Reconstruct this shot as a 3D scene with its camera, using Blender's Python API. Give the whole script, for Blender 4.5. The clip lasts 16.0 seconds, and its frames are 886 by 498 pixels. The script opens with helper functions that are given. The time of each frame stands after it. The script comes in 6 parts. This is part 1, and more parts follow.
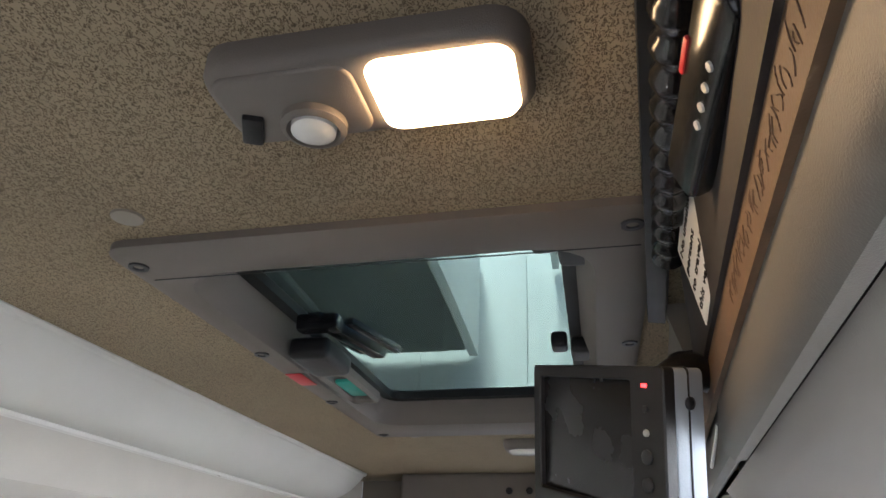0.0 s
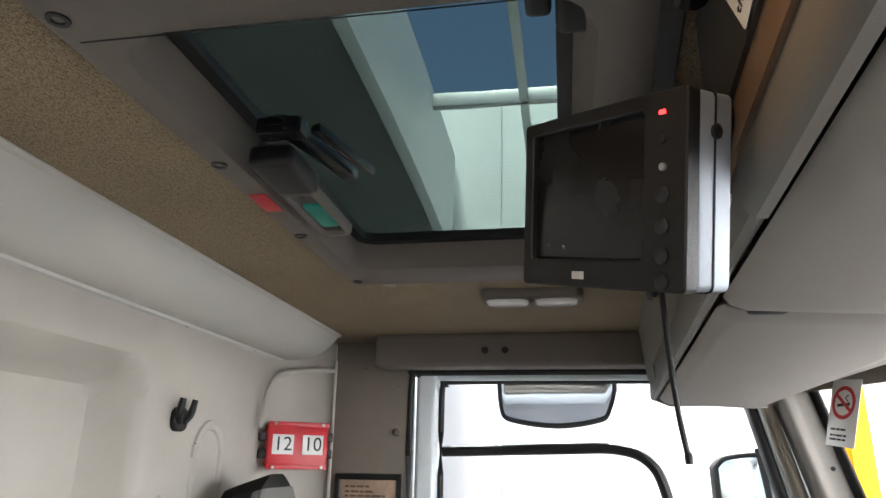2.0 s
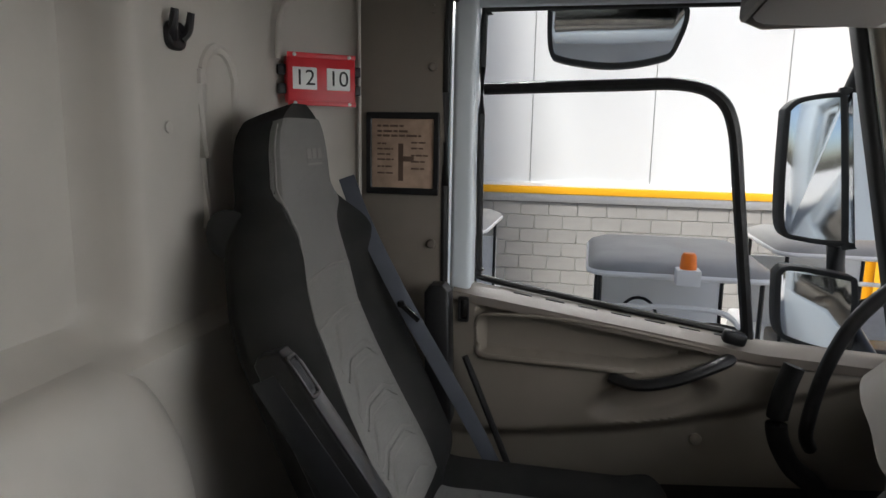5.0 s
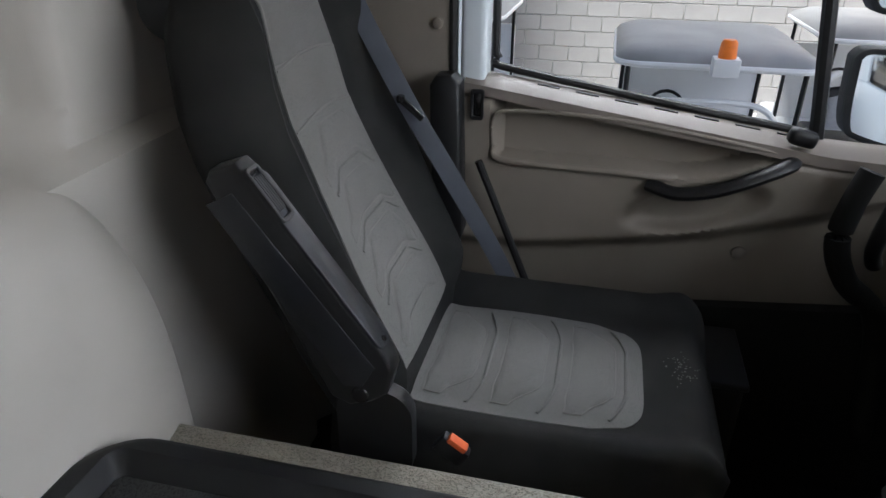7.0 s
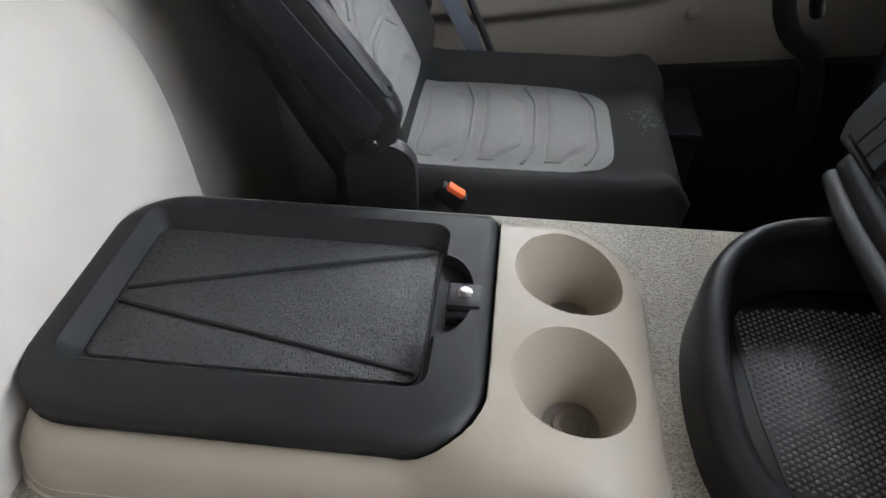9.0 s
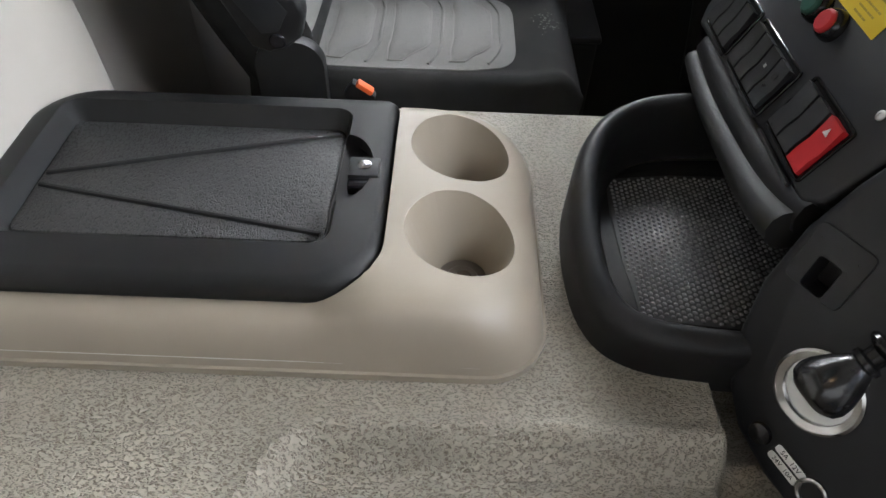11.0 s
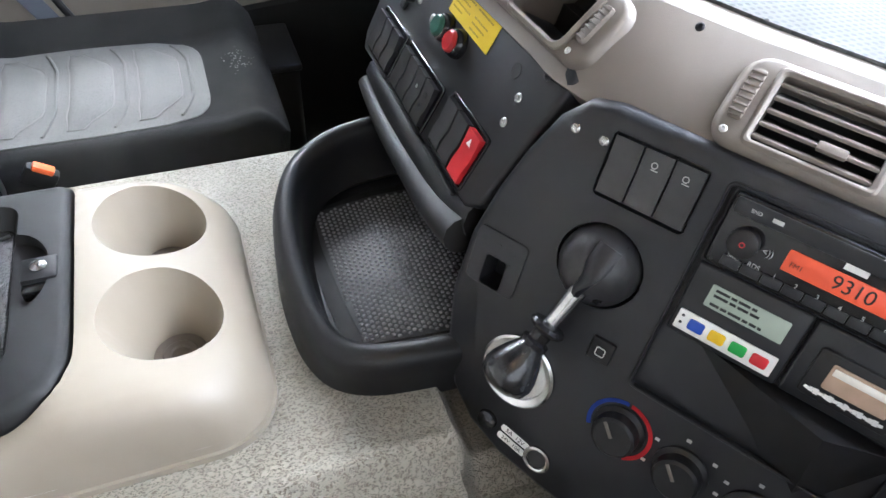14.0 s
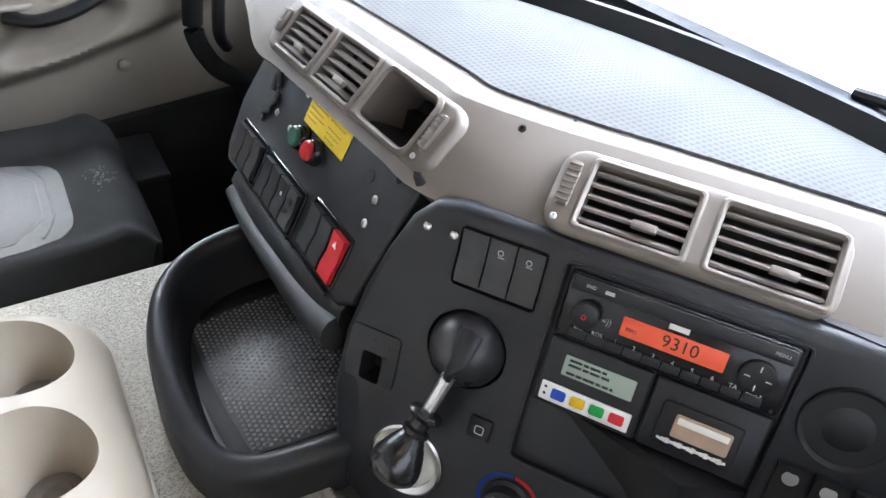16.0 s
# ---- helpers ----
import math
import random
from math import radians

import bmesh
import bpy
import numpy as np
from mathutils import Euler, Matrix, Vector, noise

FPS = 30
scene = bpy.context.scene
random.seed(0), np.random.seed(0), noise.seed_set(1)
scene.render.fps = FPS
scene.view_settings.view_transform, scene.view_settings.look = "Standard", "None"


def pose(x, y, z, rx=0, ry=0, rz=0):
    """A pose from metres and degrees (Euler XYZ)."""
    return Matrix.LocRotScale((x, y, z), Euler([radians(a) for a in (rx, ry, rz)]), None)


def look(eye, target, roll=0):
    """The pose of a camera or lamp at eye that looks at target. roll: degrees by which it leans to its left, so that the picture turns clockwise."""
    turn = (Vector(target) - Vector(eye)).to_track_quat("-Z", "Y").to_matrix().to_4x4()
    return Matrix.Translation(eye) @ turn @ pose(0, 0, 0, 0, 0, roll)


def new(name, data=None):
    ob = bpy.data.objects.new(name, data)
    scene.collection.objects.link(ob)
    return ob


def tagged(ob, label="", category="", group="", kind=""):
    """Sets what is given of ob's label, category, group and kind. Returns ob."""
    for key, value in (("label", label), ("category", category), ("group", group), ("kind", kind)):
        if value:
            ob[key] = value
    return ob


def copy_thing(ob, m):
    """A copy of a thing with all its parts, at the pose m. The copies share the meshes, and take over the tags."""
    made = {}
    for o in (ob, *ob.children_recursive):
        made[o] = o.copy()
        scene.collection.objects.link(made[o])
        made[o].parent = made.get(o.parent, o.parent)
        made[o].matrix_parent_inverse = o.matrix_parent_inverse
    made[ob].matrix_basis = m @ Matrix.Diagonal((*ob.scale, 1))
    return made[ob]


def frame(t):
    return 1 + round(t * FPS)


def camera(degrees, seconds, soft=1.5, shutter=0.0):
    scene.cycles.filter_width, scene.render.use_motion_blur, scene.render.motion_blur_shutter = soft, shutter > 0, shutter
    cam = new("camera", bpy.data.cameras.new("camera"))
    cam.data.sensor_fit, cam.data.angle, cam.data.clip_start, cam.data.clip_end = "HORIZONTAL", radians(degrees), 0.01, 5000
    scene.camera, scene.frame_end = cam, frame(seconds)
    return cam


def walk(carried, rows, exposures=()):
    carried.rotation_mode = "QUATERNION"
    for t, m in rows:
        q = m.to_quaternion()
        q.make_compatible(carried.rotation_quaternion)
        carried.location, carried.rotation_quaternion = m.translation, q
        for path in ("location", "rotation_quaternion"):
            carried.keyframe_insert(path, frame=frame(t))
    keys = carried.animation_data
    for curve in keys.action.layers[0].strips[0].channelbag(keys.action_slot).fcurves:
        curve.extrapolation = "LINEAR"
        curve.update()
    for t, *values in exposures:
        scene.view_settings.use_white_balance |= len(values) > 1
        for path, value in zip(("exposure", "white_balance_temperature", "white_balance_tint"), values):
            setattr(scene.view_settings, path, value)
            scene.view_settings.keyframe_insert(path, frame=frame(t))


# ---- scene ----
cam = camera(67.1, 16.0)
METRES, EYE, TILT, LEAN, TURN = 1.35, 1.12, 27.0, 0.0, 14.0
PATH = [
    (0, (-0.02, 0.664, 1.261), (-0.408, 2.412, 2.152), 1.3),
    (0.5, (-0.018, 0.685, 1.248), (-0.385, 2.449, 2.116), 1.2),
    (1, (-0.017, 0.705, 1.234), (-0.368, 2.494, 2.056), 1.2),
    (1.5, (-0.03, 0.734, 1.219), (-0.366, 2.56, 1.962), 1.1),
    (2, (-0.041, 0.765, 1.199), (-0.376, 2.641, 1.808), 1.0),
    (2.5, (-0.049, 0.775, 1.181), (-0.386, 2.693, 1.639), 1.0),
    (3, (-0.045, 0.782, 1.167), (-0.386, 2.726, 1.49), 1.1),
    (3.5, (-0.053, 0.787, 1.155), (-0.4, 2.746, 1.353), 1.0),
    (4, (-0.061, 0.826, 1.133), (-0.421, 2.792, 1.185), 0.9),
    (4.2, (-0.071, 0.857, 1.127), (-0.439, 2.823, 1.096), 1.0),
    (6.3, (-0.135, 1.14, 1.116), (-0.594, 2.947, 0.391), 0.2),
    (6.5, (-0.138, 1.16, 1.096), (-0.588, 2.947, 0.319), 0.2),
    (7, (-0.139, 1.196, 1.064), (-0.548, 2.93, 0.154), 0.4),
    (7.5, (-0.152, 1.184, 1.066), (-0.499, 2.855, 0.023), 0.7),
    (8, (-0.191, 1.135, 1.054), (-0.453, 2.753, -0.093), 0.7),
    (8.5, (-0.202, 1.096, 1.039), (-0.409, 2.631, -0.226), 0.3),
    (8.7, (-0.201, 1.084, 1.032), (-0.397, 2.59, -0.269), -0.2),
    (10.8, (-0.162, 0.94, 1.013), (-0.188, 2.35, -0.405), 3.2),
    (11, (-0.14, 0.953, 1.025), (-0.141, 2.319, -0.436), 2.2),
    (11.5, (-0.081, 0.956, 1.024), (0.048, 2.277, -0.472), 2.2),
    (12, (-0.058, 0.97, 1.028), (0.227, 2.262, -0.472), 3.1),
    (12.5, (-0.053, 0.973, 1.039), (0.324, 2.258, -0.446), 4.1),
    (13, (-0.045, 0.973, 1.049), (0.383, 2.261, -0.42), 4.3),
    (13.5, (-0.034, 0.968, 1.059), (0.443, 2.258, -0.393), 4.6),
    (14, (-0.03, 0.96, 1.07), (0.539, 2.239, -0.358), 5.1),
    (14.5, (-0.026, 0.958, 1.089), (0.638, 2.232, -0.303), 5.2),
    (15, (-0.023, 0.961, 1.104), (0.723, 2.241, -0.24), 5.3),
    (15.5, (-0.02, 0.953, 1.109), (0.801, 2.245, -0.178), 5.5),
    (16, (-0.01, 0.939, 1.113), (0.884, 2.222, -0.133), 5.6),
]
walk(cam, [(t, look(eye, target, roll)) for t, eye, target, roll in PATH], exposures=[(0, 2.0, 5900, 10), (1.5, 2.0, 6000, 10), (2.0, 1.6, 6300, 10), (3.0, 0.6, 6500, 10), (3.5, 0.3, 6600, 10), (4.2, 0.2, 6500, 10), (6.5, 0.3, 6000, 10), (7.0, 0.7, 5900, 10), (7.5, 1.3, 5900, 10), (8.0, 1.65, 5900, 10), (11, 1.75, 6100, 10), (12, 2.15, 5900, 10), (13, 2.45, 5800, 10), (14, 2.75, 5700, 10), (16, 2.6, 5700, 10)])

# ---- light ----
world = bpy.data.worlds.new("world")
scene.world = world
world.use_nodes = True
wn = world.node_tree.nodes
sky = wn.new("ShaderNodeTexSky")
sky.sky_type, sky.sun_disc = "NISHITA", False
sky.sun_elevation, sky.sun_rotation = radians(60), radians(180)
sky.air_density, sky.dust_density = 1.0, 3.0
wn["Background"].inputs[1].default_value = 0.15
world.node_tree.links.new(sky.outputs[0], wn["Background"].inputs[0])
sun = new("sun", bpy.data.lights.new("sun", "SUN"))
sun.data.energy, sun.data.angle, sun.data.color = 5.0, radians(12), (1.0, 0.96, 0.9)
sun.matrix_world = look((-2, -7, 16), (0, 1.5, 1))


def daylight(name, eye, target, across, high, watts):
    """Sky light through one of the cab's openings."""
    lamp = new(name, bpy.data.lights.new(name, "AREA"))
    lamp.data.shape, lamp.data.size, lamp.data.size_y = "RECTANGLE", across, high
    lamp.data.energy, lamp.data.color = watts, (1.0, 0.985, 0.96)
    lamp.matrix_world = look(eye, target)
    return lamp


daylight("windscreen_daylight", (1.05, 1.40, 1.34), (-0.4, 1.40, 0.80), 1.60, 0.52, 7.5)
daylight("door_window_daylight", (-0.02, 3.30, 1.70), (-0.12, 1.75, 0.55), 1.0, 0.30, 8.5)
daylight("driver_window_daylight", (0.08, 0.505, 1.10), (0.0, 2.4, 0.75), 0.85, 0.52, 0.40)


# ---- materials ----
def mat(name, color, rough=0.6, metal=0.0, var=0.12, scale=25.0, bump=0.15, grain=600.0, depth=0.0006, spec=0.5, coat=0.0, dirt=None):
    """Principled surface with broad tone variation, fine grain relief and optional dirt colour in patches."""
    m = bpy.data.materials.new(name)
    m.use_nodes = True
    n, l = m.node_tree.nodes, m.node_tree.links
    b = n["Principled BSDF"]
    co = n.new("ShaderNodeTexCoord")
    big = n.new("ShaderNodeTexNoise")
    big.inputs["Scale"].default_value, big.inputs["Detail"].default_value = scale, 6
    l.new(co.outputs["Object"], big.inputs["Vector"])
    ramp = n.new("ShaderNodeValToRGB")
    ramp.color_ramp.elements[0].position, ramp.color_ramp.elements[1].position = 0.3, 0.72
    c = Vector(color)
    lo = c * (1 - var)
    if dirt:
        lo = Vector(dirt)
    hi = c * (1 + var * 0.7)
    ramp.color_ramp.elements[0].color = (*lo, 1)
    ramp.color_ramp.elements[1].color = (*[min(v, 0.95) for v in hi], 1)
    l.new(big.outputs["Fac"], ramp.inputs["Fac"])
    l.new(ramp.outputs["Color"], b.inputs["Base Color"])
    b.inputs["Roughness"].default_value, b.inputs["Metallic"].default_value = rough, metal
    b.inputs["Specular IOR Level"].default_value, b.inputs["Coat Weight"].default_value = spec, coat
    mr = n.new("ShaderNodeMapRange")
    mr.inputs["To Min"].default_value, mr.inputs["To Max"].default_value = max(rough - 0.08, 0.02), min(rough + 0.1, 1)
    l.new(big.outputs["Fac"], mr.inputs["Value"])
    l.new(mr.outputs["Result"], b.inputs["Roughness"])
    if bump:
        fine = n.new("ShaderNodeTexNoise")
        fine.inputs["Scale"].default_value, fine.inputs["Detail"].default_value = grain, 2
        l.new(co.outputs["Object"], fine.inputs["Vector"])
        bp = n.new("ShaderNodeBump")
        bp.inputs["Strength"].default_value, bp.inputs["Distance"].default_value = bump, depth
        l.new(fine.outputs["Fac"], bp.inputs["Height"])
        l.new(bp.outputs["Normal"], b.inputs["Normal"])
    return m


def pitted(name, color, pit, scale, squash=(1, 1, 1), dims="3D", rough=0.9, strength=0.6, depth=0.0012, lo=0.2, hi=0.45, tone=0.1, invert=False, kind="F1", rand=1.0):
    """Surface with small dark pits (or raised studs) of a cell pattern, and broad tone variation."""
    m = bpy.data.materials.new(name)
    m.use_nodes = True
    n, l = m.node_tree.nodes, m.node_tree.links
    b = n["Principled BSDF"]
    co, mp = n.new("ShaderNodeTexCoord"), n.new("ShaderNodeMapping")
    mp.inputs["Scale"].default_value = squash
    l.new(co.outputs["Object"], mp.inputs["Vector"])
    warp = n.new("ShaderNodeTexNoise")
    warp.inputs["Scale"].default_value = scale * 0.7
    v = n.new("ShaderNodeTexVoronoi")
    v.voronoi_dimensions = dims
    v.inputs["Scale"].default_value, v.inputs["Randomness"].default_value = scale, rand
    mixv = n.new("ShaderNodeMix")
    mixv.data_type = "RGBA"
    mixv.blend_type = "LINEAR_LIGHT"
    mixv.inputs["Factor"].default_value = 0.006 if rand > 0.5 else 0.0
    l.new(mp.outputs["Vector"], warp.inputs["Vector"])
    l.new(mp.outputs["Vector"], mixv.inputs[6])
    l.new(warp.outputs["Color"], mixv.inputs[7])
    l.new(mixv.outputs[2], v.inputs["Vector"])
    r = n.new("ShaderNodeMapRange")
    r.inputs["From Min"].default_value, r.inputs["From Max"].default_value = lo, hi
    if invert:
        r.inputs["To Min"].default_value, r.inputs["To Max"].default_value = 1, 0
    l.new(v.outputs["Distance"], r.inputs["Value"])
    big = n.new("ShaderNodeTexNoise")
    big.inputs["Scale"].default_value, big.inputs["Detail"].default_value = 7, 5
    l.new(co.outputs["Object"], big.inputs["Vector"])
    tr = n.new("ShaderNodeMapRange")
    tr.inputs["To Min"].default_value, tr.inputs["To Max"].default_value = 1 - tone * 2, 1 + tone * 2
    l.new(big.outputs["Fac"], tr.inputs["Value"])
    mix = n.new("ShaderNodeMix")
    mix.data_type = "RGBA"
    mix.inputs[6].default_value, mix.inputs[7].default_value = (*pit, 1), (*color, 1)
    l.new(r.outputs["Result"], mix.inputs["Factor"])
    mul = n.new("ShaderNodeMix")
    mul.data_type, mul.blend_type = "RGBA", "MULTIPLY"
    mul.inputs["Factor"].default_value = 1
    l.new(mix.outputs[2], mul.inputs[6])
    l.new(tr.outputs["Result"], mul.inputs[7])
    l.new(mul.outputs[2], b.inputs["Base Color"])
    b.inputs["Roughness"].default_value = rough
    bp = n.new("ShaderNodeBump")
    bp.inputs["Strength"].default_value, bp.inputs["Distance"].default_value = strength, depth
    l.new(r.outputs["Result"], bp.inputs["Height"])
    l.new(bp.outputs["Normal"], b.inputs["Normal"])
    return m


def emit(name, color, strength):
    m = mat(name, color, 0.4, bump=0)
    b = m.node_tree.nodes["Principled BSDF"]
    b.inputs["Emission Color"].default_value, b.inputs["Emission Strength"].default_value = (*color, 1), strength
    return m


def glass(name, tint, rough=0.0):
    m = bpy.data.materials.new(name)
    m.use_nodes = True
    b = m.node_tree.nodes["Principled BSDF"]
    b.inputs["Base Color"].default_value = (*tint, 1)
    b.inputs["Transmission Weight"].default_value, b.inputs["Roughness"].default_value, b.inputs["IOR"].default_value = 1, rough, 1.02
    return m


M_HEAD = pitted("headliner_fabric", (0.35, 0.277, 0.178), (0.11, 0.08, 0.045), 400, (1.25, 0.8, 1), "2D", lo=0.16, hi=0.42, depth=0.0010, rand=0.9)
M_SHELL = mat("pale_moulded_plastic", (0.47, 0.445, 0.40), 0.62, var=0.11, scale=4, bump=0.35, grain=900)
M_COVE = mat("cove_plastic", (0.60, 0.59, 0.56), 0.5, var=0.05, scale=5, bump=0.2, grain=900)
M_TAUPE = mat("taupe_trim_plastic", (0.165, 0.142, 0.122), 0.55, var=0.07, scale=9, bump=0.3, grain=1200)
M_PILLAR = mat("grey_brown_trim", (0.20, 0.175, 0.145), 0.62, var=0.07, scale=8, bump=0.35, grain=1100)
M_VISOR = mat("grey_visor_vinyl", (0.36, 0.335, 0.305), 0.7, var=0.05, scale=8, bump=0.4, grain=1000)
M_LIP = mat("shelf_lip_plastic", (0.17, 0.156, 0.138), 0.55, var=0.07, scale=14, bump=0.45, grain=1100)
M_SHELFIN = mat("dark_shelf_lining", (0.035, 0.03, 0.028), 0.7, var=0.1)
M_DOOR = mat("door_trim_plastic", (0.205, 0.18, 0.148), 0.55, var=0.07, scale=8, bump=0.4, grain=1000)
M_PAINT = mat("white_cab_paint", (0.70, 0.76, 0.80), 0.3, var=0.04, scale=10, bump=0.03)
M_BLACK = mat("black_plastic", (0.012, 0.012, 0.013), 0.42, var=0.2, scale=30, bump=0.3, grain=1400, spec=0.4)
M_DASH = mat("charcoal_dash_plastic", (0.013, 0.0138, 0.017), 0.40, var=0.12, scale=18, bump=0.3, grain=1500)
M_GLOSS = mat("glossy_black", (0.012, 0.012, 0.013), 0.16, var=0.2, bump=0.05)
M_RUBBER = mat("black_rubber", (0.014, 0.014, 0.014), 0.6, var=0.2, bump=0.2)
M_LID = mat("worn_black_lid", (0.011, 0.011, 0.0115), 0.52, var=0.3, scale=12, bump=0.25, grain=900, spec=0.35)
M_LIDMAT = pitted("lid_leather_grain", (0.055, 0.055, 0.056), (0.008, 0.008, 0.008), 300, (1.3, 0.6, 1), "2D", rough=0.42, strength=0.7, lo=0.1, hi=0.5, depth=0.001)
M_CONSOLE = mat("beige_console_plastic", (0.29, 0.252, 0.20), 0.42, var=0.05, scale=10, bump=0.15, grain=1200)
M_TUNNEL = pitted("tunnel_vinyl", (0.36, 0.33, 0.27), (0.15, 0.135, 0.10), 300, (0.75, 1.3, 1), "2D", rough=0.5, strength=0.9, lo=0.06, hi=0.48, tone=0.12, depth=0.0014)
M_FLOOR = mat("dark_floor_mat", (0.009, 0.0088, 0.0085), 0.8, var=0.3)
M_SEATBK = mat("black_seat_velour", (0.015, 0.015, 0.0152), 0.95, var=0.25, scale=7, bump=0.8, grain=1600, depth=0.001, spec=0.15, dirt=(0.034, 0.033, 0.031))
M_SEATGR = pitted("grey_woven_insert", (0.17, 0.167, 0.155), (0.075, 0.073, 0.068), 520, (1, 1, 1), rough=0.9, strength=0.5, lo=0.15, hi=0.45, tone=0.12)
M_SEATHD = pitted("grey_headrest_weave", (0.15, 0.147, 0.138), (0.075, 0.074, 0.07), 520, (1, 1, 1), rough=0.9, strength=0.4, lo=0.15, hi=0.45)
M_STITCH = mat("seat_piping", (0.19, 0.185, 0.17), 0.85)
M_BELT = mat("grey_belt_webbing", (0.055, 0.062, 0.078), 0.7, bump=0.6, grain=1800)
M_CHROME = mat("worn_chrome", (0.62, 0.62, 0.62), 0.22, 1.0, var=0.15, scale=60, bump=0.05)
M_SCREW = mat("zinc_screw", (0.62, 0.62, 0.60), 0.35, 1.0, bump=0)
M_SCREWDK = mat("dark_screw", (0.06, 0.06, 0.065), 0.35, 0.8, bump=0)
M_RED = mat("red_plastic", (0.55, 0.016, 0.025), 0.4, var=0.1)
M_REDBTN = mat("red_switch", (0.50, 0.02, 0.025), 0.35, var=0.08)
M_ORANGE = mat("orange_plastic", (0.75, 0.13, 0.03), 0.4, var=0.1)
M_GREEN = mat("green_plastic", (0.02, 0.10, 0.07), 0.35, var=0.1)
M_TEAL = mat("teal_tab", (0.03, 0.33, 0.26), 0.4, var=0.1)
M_YELLOW = mat("yellow_sticker", (0.75, 0.55, 0.02), 0.5, var=0.05)
M_YELLOWINK = mat("faint_sticker_ink", (0.42, 0.30, 0.02), 0.6)
M_WHITE = mat("white_label", (0.78, 0.78, 0.76), 0.5, var=0.04, bump=0.05)
M_PAPER = mat("aged_paper_card", (0.42, 0.30, 0.22), 0.75, var=0.25, scale=35, bump=0.1)
M_PRINT = mat("brown_print", (0.13, 0.085, 0.06), 0.8)
# black print; also painted as the shade inside vents, cubby and small holes
M_INKDARK = mat("black_ink_and_hollow_shade", (0.02, 0.02, 0.02), 0.6)
M_MARK = mat("pale_icon_print", (0.55, 0.55, 0.54), 0.5, bump=0)
M_BLUE = mat("blue_key", (0.01, 0.06, 0.42), 0.4, bump=0)
M_KEYY = mat("yellow_key", (0.8, 0.52, 0.0), 0.4, bump=0)
M_KEYG = mat("green_key", (0.02, 0.38, 0.06), 0.4, bump=0)
M_KEYR = mat("red_key", (0.65, 0.02, 0.03), 0.4, bump=0)
M_LCD = emit("green_grey_lcd", (0.24, 0.28, 0.23), 0.05)
M_RADIO = emit("orange_radio_lcd", (0.55, 0.07, 0.025), 0.06)
M_SCREEN = mat("dark_lcd_glass", (0.012, 0.012, 0.013), 0.25, bump=0.0)
M_SILVER = mat("silver_monitor_shell", (0.34, 0.38, 0.42), 0.45, 0.3, var=0.06)
M_SWITCH = mat("switch_plastic", (0.03, 0.03, 0.032), 0.3, var=0.2, scale=60, bump=0.2, grain=1400)
M_KNOB = mat("worn_polished_knob", (0.014, 0.014, 0.015), 0.24, 0.0, var=0.5, scale=90, bump=0.5, grain=260, coat=0.5)
# mat and stud greys are raised: the windscreen's sheen is put into their colour
M_MATRUB = mat("grey_black_mat_rubber", (0.05, 0.0505, 0.052), 0.5, var=0.03, scale=20, bump=0.1)
M_STUDSHEEN = mat("sheen_pale_studs", (0.19, 0.191, 0.194), 0.5, var=0.03, scale=20, bump=0, spec=0.35)
M_LAMPON = emit("lit_lamp_diffuser", (1.0, 0.62, 0.30), 9.5)
M_LENS = mat("clear_lamp_lens", (0.82, 0.80, 0.75), 0.12, var=0.1, bump=0.2, grain=300)
M_VENT = mat("warm_grey_dash_plastic", (0.175, 0.152, 0.130), 0.5, var=0.06, scale=10, bump=0.3, grain=1300)
M_DASHTOP = pitted("dash_top_mat", (0.105, 0.107, 0.108), (0.078, 0.08, 0.081), 140, (1, 1, 1), "2D", rough=0.35, strength=0.25, lo=0.2, hi=0.4, rand=0.0, tone=0.12)
M_DASHTOP.node_tree.nodes["Principled BSDF"].inputs["Specular IOR Level"].default_value = 0.12
M_DASHTOP.node_tree.nodes["Principled BSDF"].inputs["Roughness"].default_value = 0.7
M_GLASS = glass("window_glass", (0.97, 0.98, 0.98))
M_HATCHGL = glass("tinted_hatch_glass", (0.10, 0.135, 0.12))
M_MIRROR = mat("mirror_glass", (0.85, 0.87, 0.88), 0.03, 1.0, var=0.02, bump=0)
M_BLOCK = mat("grey_concrete_block", (0.30, 0.29, 0.275), 0.9, var=0.14, scale=3, bump=0.6, grain=90, depth=0.004)
M_MORTAR = mat("pale_mortar", (0.52, 0.51, 0.49), 0.95, var=0.1, scale=6)
M_CLAD = mat("white_cladding", (0.82, 0.83, 0.83), 0.45, var=0.03, scale=1, bump=0)
M_SAFETY = mat("yellow_rail_paint", (0.85, 0.42, 0.01), 0.45, var=0.06, scale=2)
M_CONCRETE = mat("concrete_yard", (0.40, 0.39, 0.37), 0.85, var=0.15, scale=0.8, bump=0.3, grain=60)
M_CARTW = mat("white_cart_body", (0.80, 0.80, 0.79), 0.35, var=0.05, scale=4, bump=0)
M_CANOPY = mat("dusty_canopy", (0.30, 0.295, 0.28), 0.5, var=0.25, scale=2.5, bump=0.1)
M_CARTSEAT = mat("grey_cart_seat", (0.30, 0.31, 0.33), 0.6, var=0.1)
M_STEEL = mat("galvanised_steel", (0.5, 0.5, 0.5), 0.4, 0.7, var=0.1)
M_AMBER = emit("amber_beacon", (0.9, 0.20, 0.01), 0.03)
M_ROOFGREEN = mat("shed_roof_sheet", (0.20, 0.21, 0.20), 0.8, var=0.2, scale=1.5)


